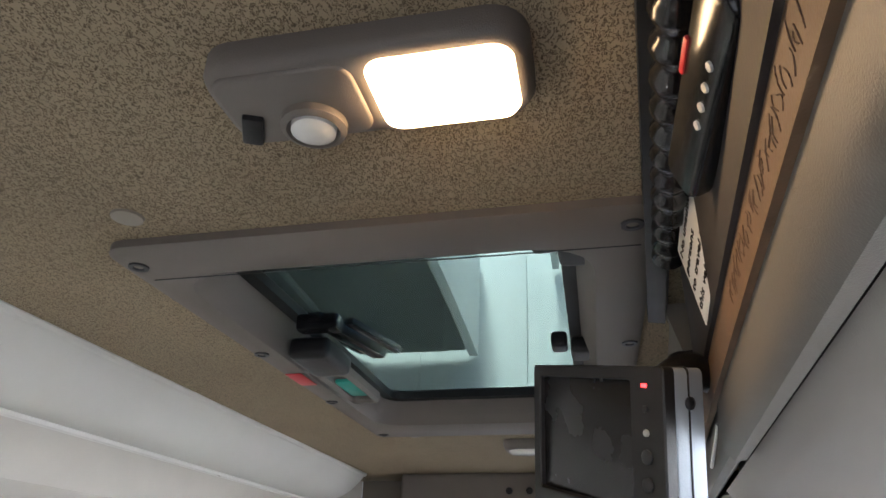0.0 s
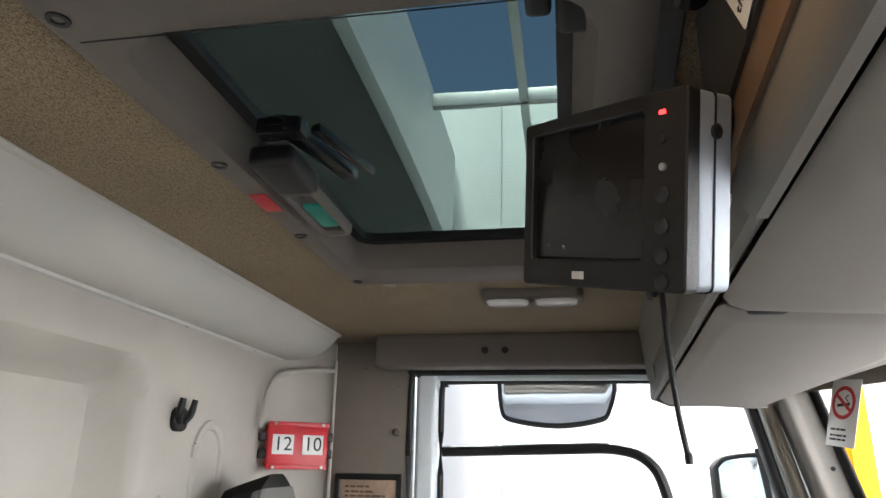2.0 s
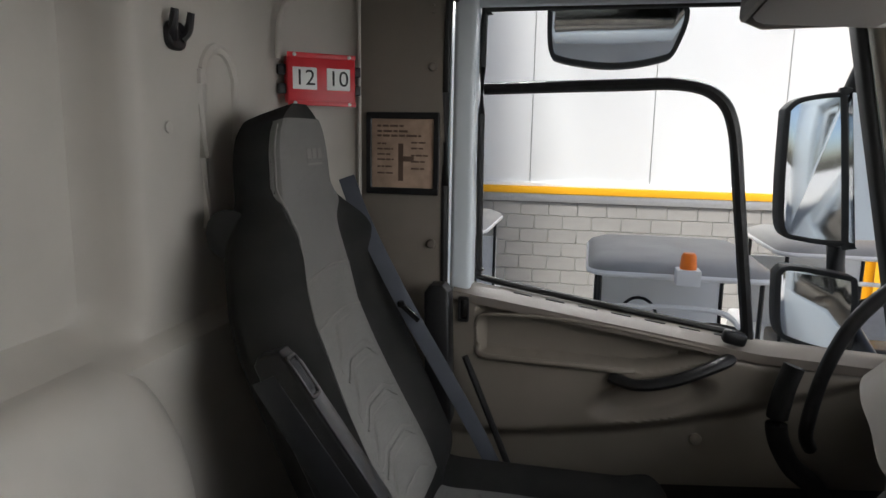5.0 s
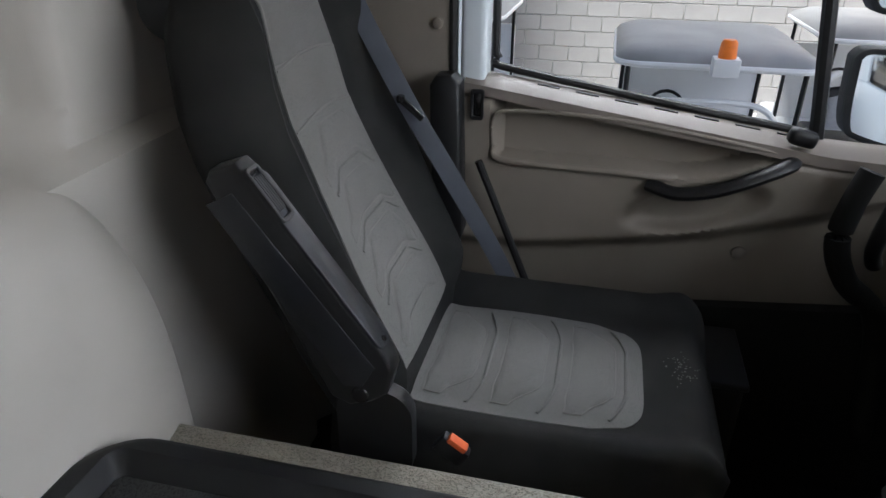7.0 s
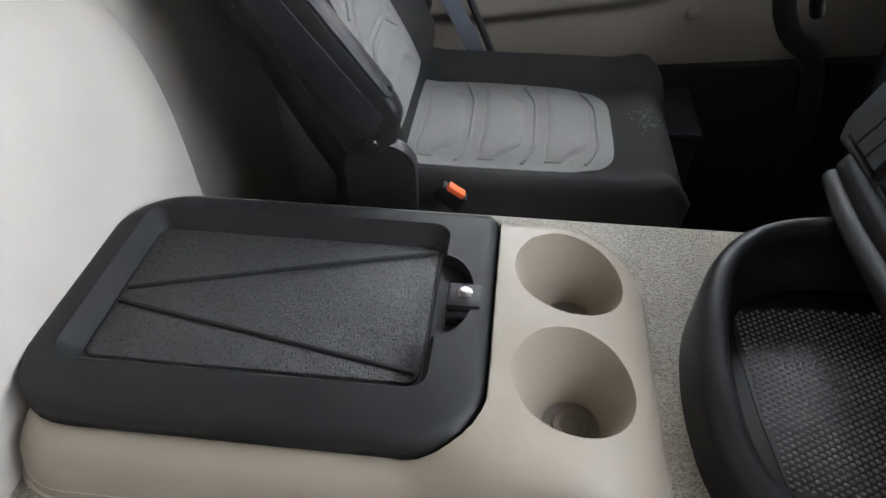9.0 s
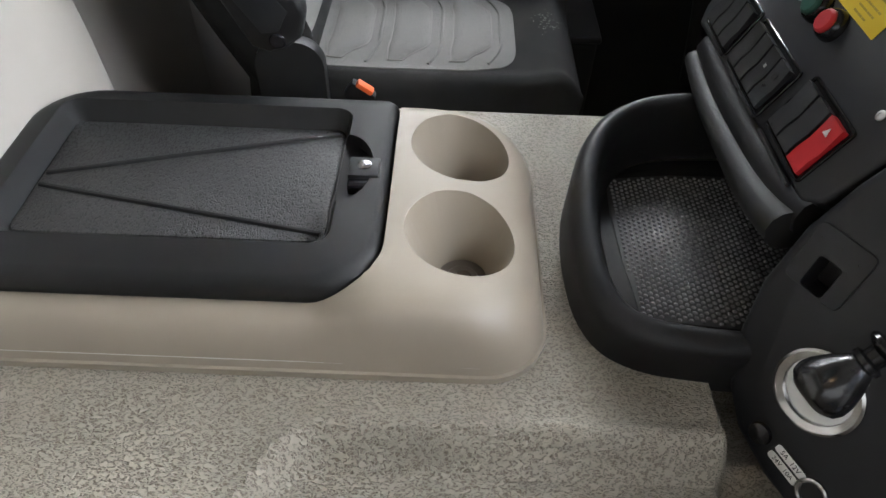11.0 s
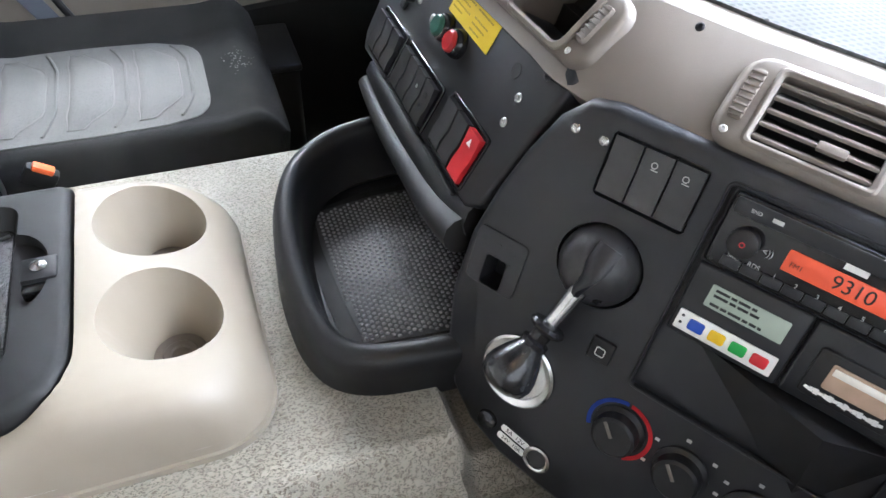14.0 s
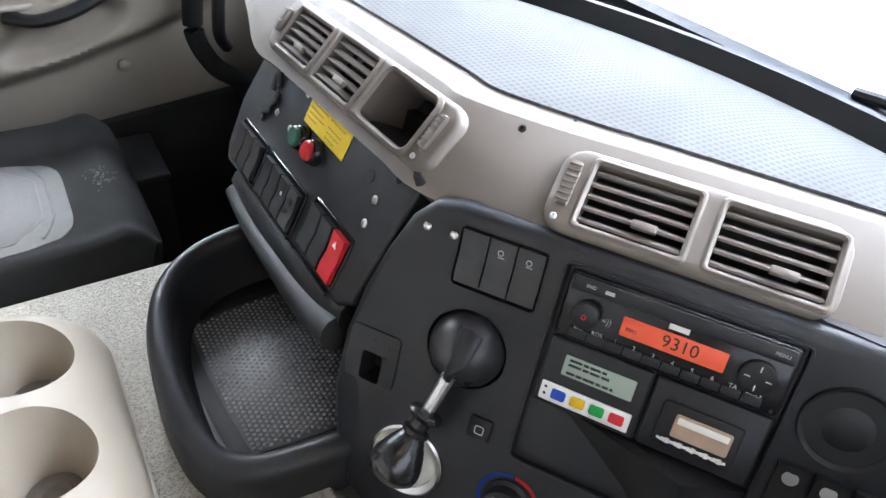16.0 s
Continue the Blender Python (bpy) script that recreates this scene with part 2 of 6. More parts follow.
# ---- mesh helpers ----
def mesh(name, bm, material, smooth=True):
    bmesh.ops.recalc_face_normals(bm, faces=bm.faces)
    me = bpy.data.meshes.new(name)
    bm.to_mesh(me)
    bm.free()
    me.materials.append(material)
    if smooth:
        me.polygons.foreach_set("use_smooth", [True] * len(me.polygons))
        me.set_sharp_from_angle(angle=radians(38))
    return me


def part(name, bm, material, parent, label=""):
    ob = new(name, mesh(name, bm, material))
    ob.parent = parent
    if not parent.parent:
        ob.matrix_parent_inverse = parent.matrix_basis.inverted()
    return tagged(ob, label)


def solid(name, bm, material, label, category, group="", kind=""):
    return tagged(new(name, mesh(name, bm, material)), label, category, group, kind)


def thing(name, at, label, category, group="", kind=""):
    e = new(name)
    e.empty_display_size = 0.05
    e.matrix_basis = Matrix.Translation(at)
    return tagged(e, label, category, group, kind)


def rrect(w, h, r, n=5, cx=0.0, cy=0.0):
    pts = []
    r = min(r, w / 2 - 1e-5, h / 2 - 1e-5)
    for i, (sx, sy) in enumerate(((1, 1), (-1, 1), (-1, -1), (1, -1))):
        for k in range(n + 1):
            a = radians(90 * i + 90 * k / n)
            pts.append((cx + sx * (w / 2 - r) + r * math.cos(a), cy + sy * (h / 2 - r) + r * math.sin(a)))
    return pts


def circle(r, n=24, cx=0.0, cy=0.0):
    return [(cx + r * math.cos(2 * math.pi * k / n), cy + r * math.sin(2 * math.pi * k / n)) for k in range(n)]


def loft(rings, cap=True, closed=True):
    bm = bmesh.new()
    rows = [[bm.verts.new(p) for p in ring] for ring in rings]
    n = len(rows[0])
    for a, b in zip(rows, rows[1:]):
        for i in range(n if closed else n - 1):
            j = (i + 1) % n
            bm.faces.new((a[i], a[j], b[j], b[i]))
    if cap and closed:
        bm.faces.new(rows[0][::-1])
        bm.faces.new(rows[-1])
    return bm


def inset2(pts, d):
    """Moves a convex outline inwards by d."""
    cx = sum(p[0] for p in pts) / len(pts)
    cy = sum(p[1] for p in pts) / len(pts)
    out = []
    n = len(pts)
    for i in range(n):
        (ax, ay), (bx, by), (px, py) = pts[i - 1], pts[(i + 1) % n], pts[i]
        tx, ty = bx - ax, by - ay
        k = math.hypot(tx, ty) or 1
        nx, ny = -ty / k, tx / k
        if nx * (cx - px) + ny * (cy - py) < 0:
            nx, ny = -nx, -ny
        out.append((px + nx * d, py + ny * d))
    return out


def slab(pts, z0, z1, bev=0.002, m=None, both=False):
    """A plate of a convex outline with softened top edge."""
    a, b = inset2(pts, bev * 0.35), inset2(pts, bev)
    rings = []
    if both:
        rings += [[(*p, z0) for p in b], [(*p, z0 + bev * 0.35) for p in a]]
        rings += [[(*p, z0 + bev) for p in pts]]
    else:
        rings += [[(*p, z0) for p in pts]]
    rings += [[(*p, z1 - bev) for p in pts], [(*p, z1 - bev * 0.35) for p in a], [(*p, z1) for p in b]]
    bm = loft(rings)
    if m:
        bm.transform(m)
    return bm


def ring2(outer, inner, z0, z1, bev=0.002, m=None):
    """A frame: an outline with a hole of the same number of corners."""
    o1, i1 = inset2(outer, bev), inset2(inner, -bev)
    loops = [[(*p, z0) for p in outer], [(*p, z1 - bev) for p in outer], [(*p, z1) for p in o1], [(*p, z1) for p in i1],
             [(*p, z1 - bev) for p in inner], [(*p, z0) for p in inner], [(*p, z0) for p in outer]]
    bm = loft(loops, cap=False)
    bmesh.ops.remove_doubles(bm, verts=bm.verts, dist=1e-7)
    if m:
        bm.transform(m)
    return bm


def box(sx, sy, sz, bev=0.003, m=None, seg=2):
    bm = bmesh.new()
    bmesh.ops.create_cube(bm, size=1)
    bmesh.ops.scale(bm, vec=(sx, sy, sz), verts=bm.verts)
    if bev:
        bmesh.ops.bevel(bm, geom=bm.edges[:], offset=min(bev, min(sx, sy, sz) * 0.45), segments=seg, affect="EDGES", profile=0.6)
    if m:
        bm.transform(m)
    return bm


def span(a, b, bev=0.003, seg=2):
    """A box between two corners."""
    c = [(p + q) / 2 for p, q in zip(a, b)]
    return box(*[abs(p - q) for p, q in zip(a, b)], bev, Matrix.Translation(c), seg)


def lathe(profile, n=28, m=None):
    rings = [[(r * math.cos(2 * math.pi * k / n), r * math.sin(2 * math.pi * k / n), z) for k in range(n)] for r, z in profile]
    bm = loft(rings)
    if m:
        bm.transform(m)
    return bm


def smooth_path(pts, n=6):
    pts = [Vector(p) for p in pts]
    out = []
    for i in range(len(pts) - 1):
        p0, p1, p2, p3 = pts[max(i - 1, 0)], pts[i], pts[i + 1], pts[min(i + 2, len(pts) - 1)]
        for k in range(n):
            t = k / n
            out.append(0.5 * (2 * p1 + (p2 - p0) * t + (2 * p0 - 5 * p1 + 4 * p2 - p3) * t * t + (3 * p1 - p0 - 3 * p2 + p3) * t ** 3))
    return out + [pts[-1]]


def tube(pts, r, n=10, flat=1.0, up=(0, 0, 1), smoothing=6, closed=False):
    """A round or flattened bar along a path; r may be a list of radii."""
    path = smooth_path(pts, smoothing) if smoothing else [Vector(p) for p in pts]
    rings = []
    u = Vector(up)
    for i, p in enumerate(path):
        if closed:
            d = path[(i + 1) % len(path)] - path[i - 1]
        else:
            d = path[min(i + 1, len(path) - 1)] - path[max(i - 1, 0)]
        d.normalize()
        side = d.cross(u)
        if side.length < 1e-4:
            side = d.cross(Vector((1, 0.3, 0)))
        side.normalize()
        top = side.cross(d)
        rr = r if not isinstance(r, (list, tuple)) else r[0] + (r[-1] - r[0]) * i / (len(path) - 1)
        rings.append([p + side * rr * math.cos(2 * math.pi * k / n) + top * rr * flat * math.sin(2 * math.pi * k / n) for k in range(n)])
    if closed:
        rings.append(rings[0])
        bm = loft(rings, cap=False)
        bmesh.ops.remove_doubles(bm, verts=bm.verts, dist=1e-7)
        return bm
    return loft(rings)


def sheet(f, us, vs, thick=None):
    """A surface from f(u, v) -> point; thick: offset that gives it a back."""
    bm = bmesh.new()
    g = [[bm.verts.new(f(u, v)) for v in vs] for u in us]
    for i in range(len(us) - 1):
        for j in range(len(vs) - 1):
            bm.faces.new((g[i][j], g[i + 1][j], g[i + 1][j + 1], g[i][j + 1]))
    if thick is not None:
        t = Vector(thick)
        h = [[bm.verts.new(v.co + t) for v in row] for row in g]
        nu, nv = len(us), len(vs)
        for i in range(nu - 1):
            for j in range(nv - 1):
                bm.faces.new((h[i][j + 1], h[i + 1][j + 1], h[i + 1][j], h[i][j]))
        edge = [(i, 0) for i in range(nu)] + [(nu - 1, j) for j in range(1, nv)] + [(i, nv - 1) for i in range(nu - 2, -1, -1)] + [(0, j) for j in range(nv - 2, 0, -1)]
        for (a, b), (c, d) in zip(edge, edge[1:] + edge[:1]):
            bm.faces.new((g[a][b], h[a][b], h[c][d], g[c][d]))
    return bm


def lin(a, b, n):
    return [a + (b - a) * i / (n - 1) for i in range(n)]


def step(e0, e1, x):
    t = min(max((x - e0) / (e1 - e0), 0.0), 1.0)
    return t * t * (3 - 2 * t)


def bump1(x, a, b, s):
    """1 inside a..b with soft shoulders of width s."""
    return step(a - s / 2, a + s / 2, x) * (1 - step(b - s / 2, b + s / 2, x))


def plane_frame(o, u, n):
    """A matrix whose x runs along u, z along n."""
    n, u = Vector(n).normalized(), Vector(u)
    u = (u - n * u.dot(n)).normalized()
    v = n.cross(u)
    m = Matrix((u, v, n)).transposed().to_4x4()
    m.translation = Vector(o)
    return m


def at(m, x, y, z=0.0, turn=0.0):
    return m @ Matrix.Translation((x, y, z)) @ Matrix.Rotation(radians(turn), 4, "Z")


def join(*bms):
    bm = bmesh.new()
    for b in bms:
        me = bpy.data.meshes.new("tmp")
        b.to_mesh(me)
        b.free()
        bm.from_mesh(me)
        bpy.data.meshes.remove(me)
    return bm


def text(name, body, size, m, material, parent, depth=0.0002, align="CENTER"):
    cu = bpy.data.curves.new(name, "FONT")
    cu.body, cu.size, cu.extrude, cu.align_x, cu.align_y = body, size, depth, align, "CENTER"
    tmp = bpy.data.objects.new(name, cu)
    scene.collection.objects.link(tmp)
    me = bpy.data.meshes.new_from_object(tmp.evaluated_get(bpy.context.evaluated_depsgraph_get()))
    bpy.data.objects.remove(tmp)
    bm = bmesh.new()
    bm.from_mesh(me)
    bpy.data.meshes.remove(me)
    bm.transform(m)
    return part(name, bm, material, parent)


def bars(m, x0, x1, ys, h, seed, lo=0.55):
    """Rows of unreadable print as flat bars."""
    rnd = random.Random(seed)
    out = []
    for y in ys:
        x = x0
        end = x0 + (x1 - x0) * rnd.uniform(lo, 1.0)
        while x < end - h:
            w = min(rnd.uniform(1.5, 5) * h, end - x)
            out.append(box(w, h, 0.0003, 0, at(m, x + w / 2, y)))
            x += w + h * 0.6
    return join(*out)


def screw(parent, m, r=0.0045, material=None, name="screw"):
    bm = lathe([(r, 0), (r, 0.001), (r * 0.8, 0.0016), (r * 0.45, 0.0018), (r * 0.4, 0.0008), (0.0001, 0.0006)], 14, m)
    return part(name, bm, material or M_SCREW, parent)


# ---- cab shell ----
CEIL = 1.508
C = 1.5  # middle of the cab across

# headliner with the hatch opening
oc = [(-0.80, 0.46), (0.75, 0.46), (0.75, 2.56), (-0.80, 2.56)]
ic = [(-0.375, 1.13), (0.035, 1.13), (0.035, 1.835), (-0.375, 1.835)]
solid("ceiling", ring2(oc, ic, CEIL, CEIL + 0.03, 0.0), M_HEAD, "beige dimpled fabric headliner of a lorry cab", "ceiling", kind="structure")


# back wall with its recessed panel, ledge and cove
def back_wall(y, z):
    x = -0.765
    # distance to a rounded outline, negative inside the recessed panel
    dy, dz = y - 1.865 + 0.07, abs(z - 1.075) - 0.285 + 0.07
    d = math.hypot(max(dy, 0.0), max(dz, 0.0)) + min(max(dy, dz), 0.0) - 0.07
    x -= 0.085 * (1 - step(-0.045, 0.012, d))
    x += 0.035 * (1 - step(0.775, 0.80, z))
    return (x, y, z)


solid("wall_back", sheet(back_wall, lin(0.5, 2.36, 160), lin(-0.1, 1.475, 150), (-0.03, 0, 0)), M_SHELL,
      "pale moulded plastic rear wall with recessed panel", "wall", kind="structure")


def cove(y, a):
    k = math.sin(math.pi * a)
    return (-0.747 + 0.150 * a + 0.014 * k, y, 1.446 + 0.062 * a ** 1.15 - 0.020 * k)


solid("trim_cove", sheet(cove, lin(0.5, 2.40, 3), lin(0, 1, 14), (0, 0, 0.02)), M_COVE, "off-white plastic cove trim along the roof edge", "trim", kind="structure")
solid("trim_cove_lip", sheet(lambda y, a: (-0.742 - 0.024 * a, y, 1.440 + 0.014 * math.sin(a * 3.1)), lin(0.5, 2.38, 3), lin(0, 1, 6), (0, 0, 0.01)), M_COVE, "rounded lower lip of the cove", "trim", kind="structure")
solid("trim_cove_bead", tube([(-0.60, 0.5, 1.506), (-0.60, 2.40, 1.506)], 0.006, 8, smoothing=0), M_COVE, "thin off-white bead beside the headliner", "trim", kind="structure")


# corner panel turning from the back wall to the door pillar
def corner(a, z):
    t = radians(90 * a)
    return (-0.765 + 0.135 * (1 - math.cos(t)), 2.34 + 0.135 * math.sin(t), z)


solid("wall_corner", sheet(corner, lin(0, 1, 14), lin(-0.1, 1.50, 8), (-0.02, 0.02, 0)), M_SHELL, "pale moulded plastic rear corner panel", "wall", kind="structure")
arch = [(-0.768, 2.10 + 0.055 * math.cos(radians(a)), 1.20 + 0.065 * math.sin(radians(a))) for a in range(0, 181, 15)]
arch = [(-0.768, 2.155, 0.95)] + arch + [(-0.768, 2.045, 0.95)]
solid("trim_arch", tube(arch, 0.012, 8, smoothing=2), M_SHELL, "raised arch moulding on the pale rear wall", "trim", kind="structure")
solid("trim_corner_edge", tube([(-0.745, 2.30, 1.27), (-0.742, 2.315, 1.36), (-0.72, 2.36, 1.405), (-0.63, 2.468, 1.425)], 0.006, 8), M_SHELL,
      "rounded moulding edge of the corner panel", "trim", kind="structure")
solid("trim_pillar_edge", tube([(-0.628, 2.470, 1.45), (-0.625, 2.470, 0.4)], 0.005, 8, smoothing=0), M_SHELL, "pale edge bead beside the pillar trim", "trim", kind="structure")

# door pillar
pil = thing("pillar_rear", (-0.52, 2.48, 0.0), "grey-brown plastic trim on the rear door pillar", "pillar", kind="structure")
part("trim_panel", span((-0.628, 2.472, -0.1), (-0.425, 2.50, 1.50), 0.004), M_PILLAR, pil)
Y_IN = Matrix(((1, 0, 0, 0), (0, 0, -1, 2.472), (0, 1, 0, 0), (0, 0, 0, 1)))
for x, z, r in ((-0.455, 1.27, 0.010), (-0.453, 0.871, 0.011), (-0.548, 1.432, 0.006), (-0.455, 1.385, 0.003), (-0.455, 1.40, 0.003)):
    part("trim_plug", lathe([(r, 0), (r, 0.003), (r * 0.8, 0.006), (r * 0.3, 0.007), (0.0002, 0.007)], 16, at(Y_IN, x, z)), M_PILLAR, pil)

# header beam above the door
beam = thing("header_beam", (-0.2, 2.45, 1.43), "dark taupe padded trim beam above the door", "trim", kind="structure")
part("beam_body", span((-0.505, 2.405, 1.425), (0.20, 2.50, 1.512), 0.016, 4), M_TAUPE, beam)
Y_B = Matrix(((1, 0, 0, 0), (0, 0, -1, 2.406), (0, 1, 0, 0), (0, 0, 0, 1)))
for x in (-0.225, -0.175):
    part("beam_plug", lathe([(0.009, 0), (0.008, 0.003), (0.002, 0.004), (0.0002, 0.004)], 14, at(Y_B, x, 1.465)), M_BLACK, beam)

# floor, driver's side and front closing surfaces
solid("floor", span((-0.8, 0.45, -0.14), (0.95, 2.55, -0.10), 0), M_FLOOR, "dark rubber cab floor", "floor", kind="structure")
solid("wall_driver_side", span((-0.8, 0.46, -0.1), (0.62, 0.5, 0.80), 0), M_DOOR, "taupe driver's door lining", "wall", kind="structure")
solid("wall_driver_pillar", span((-0.8, 0.46, 0.80), (-0.40, 0.5, 1.53), 0), M_PILLAR, "grey-brown trim beside the driver's window", "wall", kind="structure")
solid("wall_driver_header", span((-0.40, 0.46, 1.40), (0.75, 0.5, 1.53), 0), M_PILLAR, "dark trim above the driver's window", "wall", kind="structure")
solid("wall_front", span((0.90, 0.45, -0.1), (0.94, 2.55, 0.75), 0), M_BLACK, "dark front bulkhead under the windscreen", "wall", kind="structure")
solid("roof_skin", ring2([(-0.85, 0.42), (0.8, 0.42), (0.8, 2.6), (-0.85, 2.6)], ic, 1.545, 1.56, 0), M_PAINT, "white outer roof skin of the cab", "roof", kind="structure")


# ---- passenger door ----
def sill(x):
    return 0.765 - 0.142 * (x + 0.34) if x < 0.27 else 0.678 - 0.05 * (x - 0.27)


def door_face(x, s):
    z = -0.10 + (sill(x) + 0.10) * s
    y = 2.470
    eye_lo = 0.612 + 0.045 * step(0.02, 0.22, x)
    eye_hi = sill(x) - 0.035
    k = bump1(x, -0.335, 0.30, 0.025) * bump1(z, eye_lo, eye_hi, 0.018)
    y += 0.050 * k
    # swept ledge under the pocket
    low = 0.43 + 0.16 * max(x + 0.27, 0) + 0.22 * max(x + 0.0, 0) ** 1.5
    y += 0.030 * (1 - step(low - 0.03, low + 0.012, z))
    # hollow round the pull handle
    d = math.hypot((x - 0.06) / 0.14, (z - (0.545 + 0.25 * (x - 0.06))) / 0.05)
    y += 0.030 * (1 - step(0.6, 1.05, d))
    y += 0.05 * step(0.93, 1.0, s) ** 2
    return (x, y, z)


door = thing("door_1", (0.1, 2.5, -0.10), "taupe moulded passenger door lining with black pull handle", "door", kind="structure")
part("lining", sheet(door_face, lin(-0.405, 0.66, 130), lin(0, 1, 120), (0, 0.04, 0)), M_DOOR, door)
part("sill_cap", sheet(lambda x, v: (x, 2.470 + 0.075 * v, sill(x) - 0.010 + 0.014 * math.sin(math.pi * min(v * 1.3, 1) * 0.6)), lin(-0.40, 0.62, 40), lin(0.0, 1, 8), (0, 0, -0.02)), M_VENT, door, "paler plastic cap along the window sill")
for i in range(7):
    x = -0.24 + i * 0.075
    part("demister_slot", box(0.045, 0.008, 0.004, 0.001, Matrix.Translation((x, 2.515, sill(x) + 0.004)) @ Matrix.Rotation(radians(8), 4, "Y")), M_BLACK, door)
# near-black below about 0.32 m, its top edge rising towards the front
part("kick_panel", loft([[(x, y, -0.10), (x, y, 0.318 + 0.10 * max(x, 0.0)), (x, 2.53, 0.318 + 0.10 * max(x, 0.0)), (x, 2.53, -0.10)] for x, y in ((-0.40, 2.49), (0.0, 2.476), (0.3, 2.470), (0.64, 2.468))]), M_FLOOR, door, "dark lower door panel")
# near-black roll added in place of the curved shadow beside the dash end
part("front_shadow_roll", tube([(0.335, 2.435, 0.66), (0.318, 2.43, 0.60), (0.312, 2.43, 0.52), (0.345, 2.43, 0.445), (0.42, 2.43, 0.36), (0.46, 2.43, 0.10)], 0.022, 10), M_FLOOR, door, "dark roll standing for the curved shadow at the door's front")
hp = [(-0.030, 2.468, 0.588), (0.02, 2.440, 0.585), (0.08, 2.432, 0.598), (0.14, 2.436, 0.622), (0.20, 2.452, 0.648), (0.215, 2.475, 0.652)]
part("pocket_ledge", tube([(-0.337, 2.476, 0.64), (-0.330, 2.466, 0.616), (-0.25, 2.462, 0.612), (-0.13, 2.462, 0.611), (-0.02, 2.466, 0.606), (0.02, 2.478, 0.604)], 0.007, 10), M_DOOR, door)
part("pocket_rim", tube([(-0.339, 2.474, 0.64), (-0.340, 2.470, 0.695), (-0.30, 2.470, 0.714), (-0.106, 2.470, 0.711), (0.103, 2.470, 0.683), (0.19, 2.474, 0.668)], 0.004, 8), M_DOOR, door)
part("pull_handle", tube(hp, 0.017, 12, flat=0.75), M_BLACK, door, "black curved pull handle")
part("pull_handle_tip", box(0.05, 0.03, 0.03, 0.012, Matrix.Translation((0.222, 2.475, 0.700)) @ Matrix.Rotation(radians(12), 4, "Y"), 3), M_BLACK, door, "black door release lever")
part("lining_plug", lathe([(0.014, 0), (0.013, 0.004), (0.006, 0.007), (0.0002, 0.0075)], 18, at(Y_IN, 0.165, 0.449, -0.027)), M_DOOR, door)
part("lock_frame", ring2(rrect(0.026, 0.06, 0.006), rrect(0.016, 0.046, 0.004), 0, 0.006, 0.001, at(Y_IN, -0.372, 0.722, 0.004)), M_BLACK, door)
part("lock_plate", slab(rrect(0.016, 0.046, 0.004), 0, 0.002, 0.0005, at(Y_IN, -0.372, 0.722, 0.003)), M_GLOSS, door)

# white painted frame, seals and glazing
frame_w = thing("door_frame", (-0.39, 2.5, 0.7), "white painted door frame with black rubber seals", "door frame", kind="structure")
part("post", span((-0.412, 2.485, 0.70), (-0.362, 2.56, 1.44), 0.012, 3), M_PAINT, frame_w)
part("top_rail", span((-0.412, 2.52, 1.405), (0.50, 2.56, 1.44), 0.008, 3), M_PAINT, frame_w)
part("post_seal", tube([(-0.422, 2.476, 0.66), (-0.424, 2.476, 1.36), (-0.405, 2.478, 1.415), (-0.36, 2.48, 1.421), (0.45, 2.48, 1.421)], 0.009, 8, smoothing=4), M_RUBBER, frame_w)
part("glass_seal", tube([(0.25, 2.545, 0.69), (-0.30, 2.545, 0.775), (-0.345, 2.545, 0.80), (-0.352, 2.545, 0.87), (-0.355, 2.545, 1.35), (-0.34, 2.545, 1.395), (-0.29, 2.545, 1.405), (0.42, 2.545, 1.405)], 0.008, 8, smoothing=5), M_RUBBER, frame_w)
part("guide_channel", tube([(-0.35, 2.545, 1.227), (-0.05, 2.545, 1.236), (0.08, 2.545, 1.238), (0.155, 2.545, 1.215), (0.195, 2.545, 1.15), (0.222, 2.545, 0.98), (0.265, 2.545, 0.68)], 0.0135, 8, smoothing=6), M_BLACK, frame_w, "black glass channel curving down the window")
w1 = thing("window_1", (0.1, 2.55, 0.72), "clear passenger door window", "window", kind="structure")
g = part("pane", span((-0.36, 2.546, 0.66), (0.56, 2.550, 1.42), 0), M_GLASS, w1)
g.visible_shadow = False

# front pillar between door and windscreen
ap = thing("pillar_front", (0.55, 2.45, 0.7), "pale grey plastic trim on the front pillar", "pillar", kind="structure")


def raked(x0, x1, y0, y1, z0, z1, rake):
    """A leaning post: both ends level, top set back by rake."""
    pts = rrect(x1 - x0, y1 - y0, 0.012, 3, (x0 + x1) / 2, (y0 + y1) / 2)
    return loft([[(px + rake * (1 - t), py, z0 + (z1 - z0) * t) for px, py in pts] for t in lin(0, 1, 10)])


part("inner_trim", raked(0.396, 0.460, 2.375, 2.465, 0.62, 1.50, 0.238), M_VISOR, ap)
part("door_post", raked(0.374, 0.398, 2.43, 2.49, 0.62, 1.50, 0.212), M_CONSOLE, ap)
part("door_seal", raked(0.350, 0.372, 2.45, 2.50, 0.62, 1.48, 0.195), M_RUBBER, ap, "black rubber door seal")
part("outer_skin", raked(0.375, 0.47, 2.50, 2.57, 0.55, 1.50, 0.22), M_PAINT, ap)
part("screen_seal", raked(0.459, 0.470, 2.352, 2.40, 0.62, 1.50, 0.247), M_RUBBER, ap)
part("pillar_plug", lathe([(0.005, 0), (0.004, 0.003), (0.0002, 0.003)], 10, Matrix.Translation((0.520, 2.374, 1.20)) @ Matrix.Rotation(radians(90), 4, "X")), M_BLACK, ap)
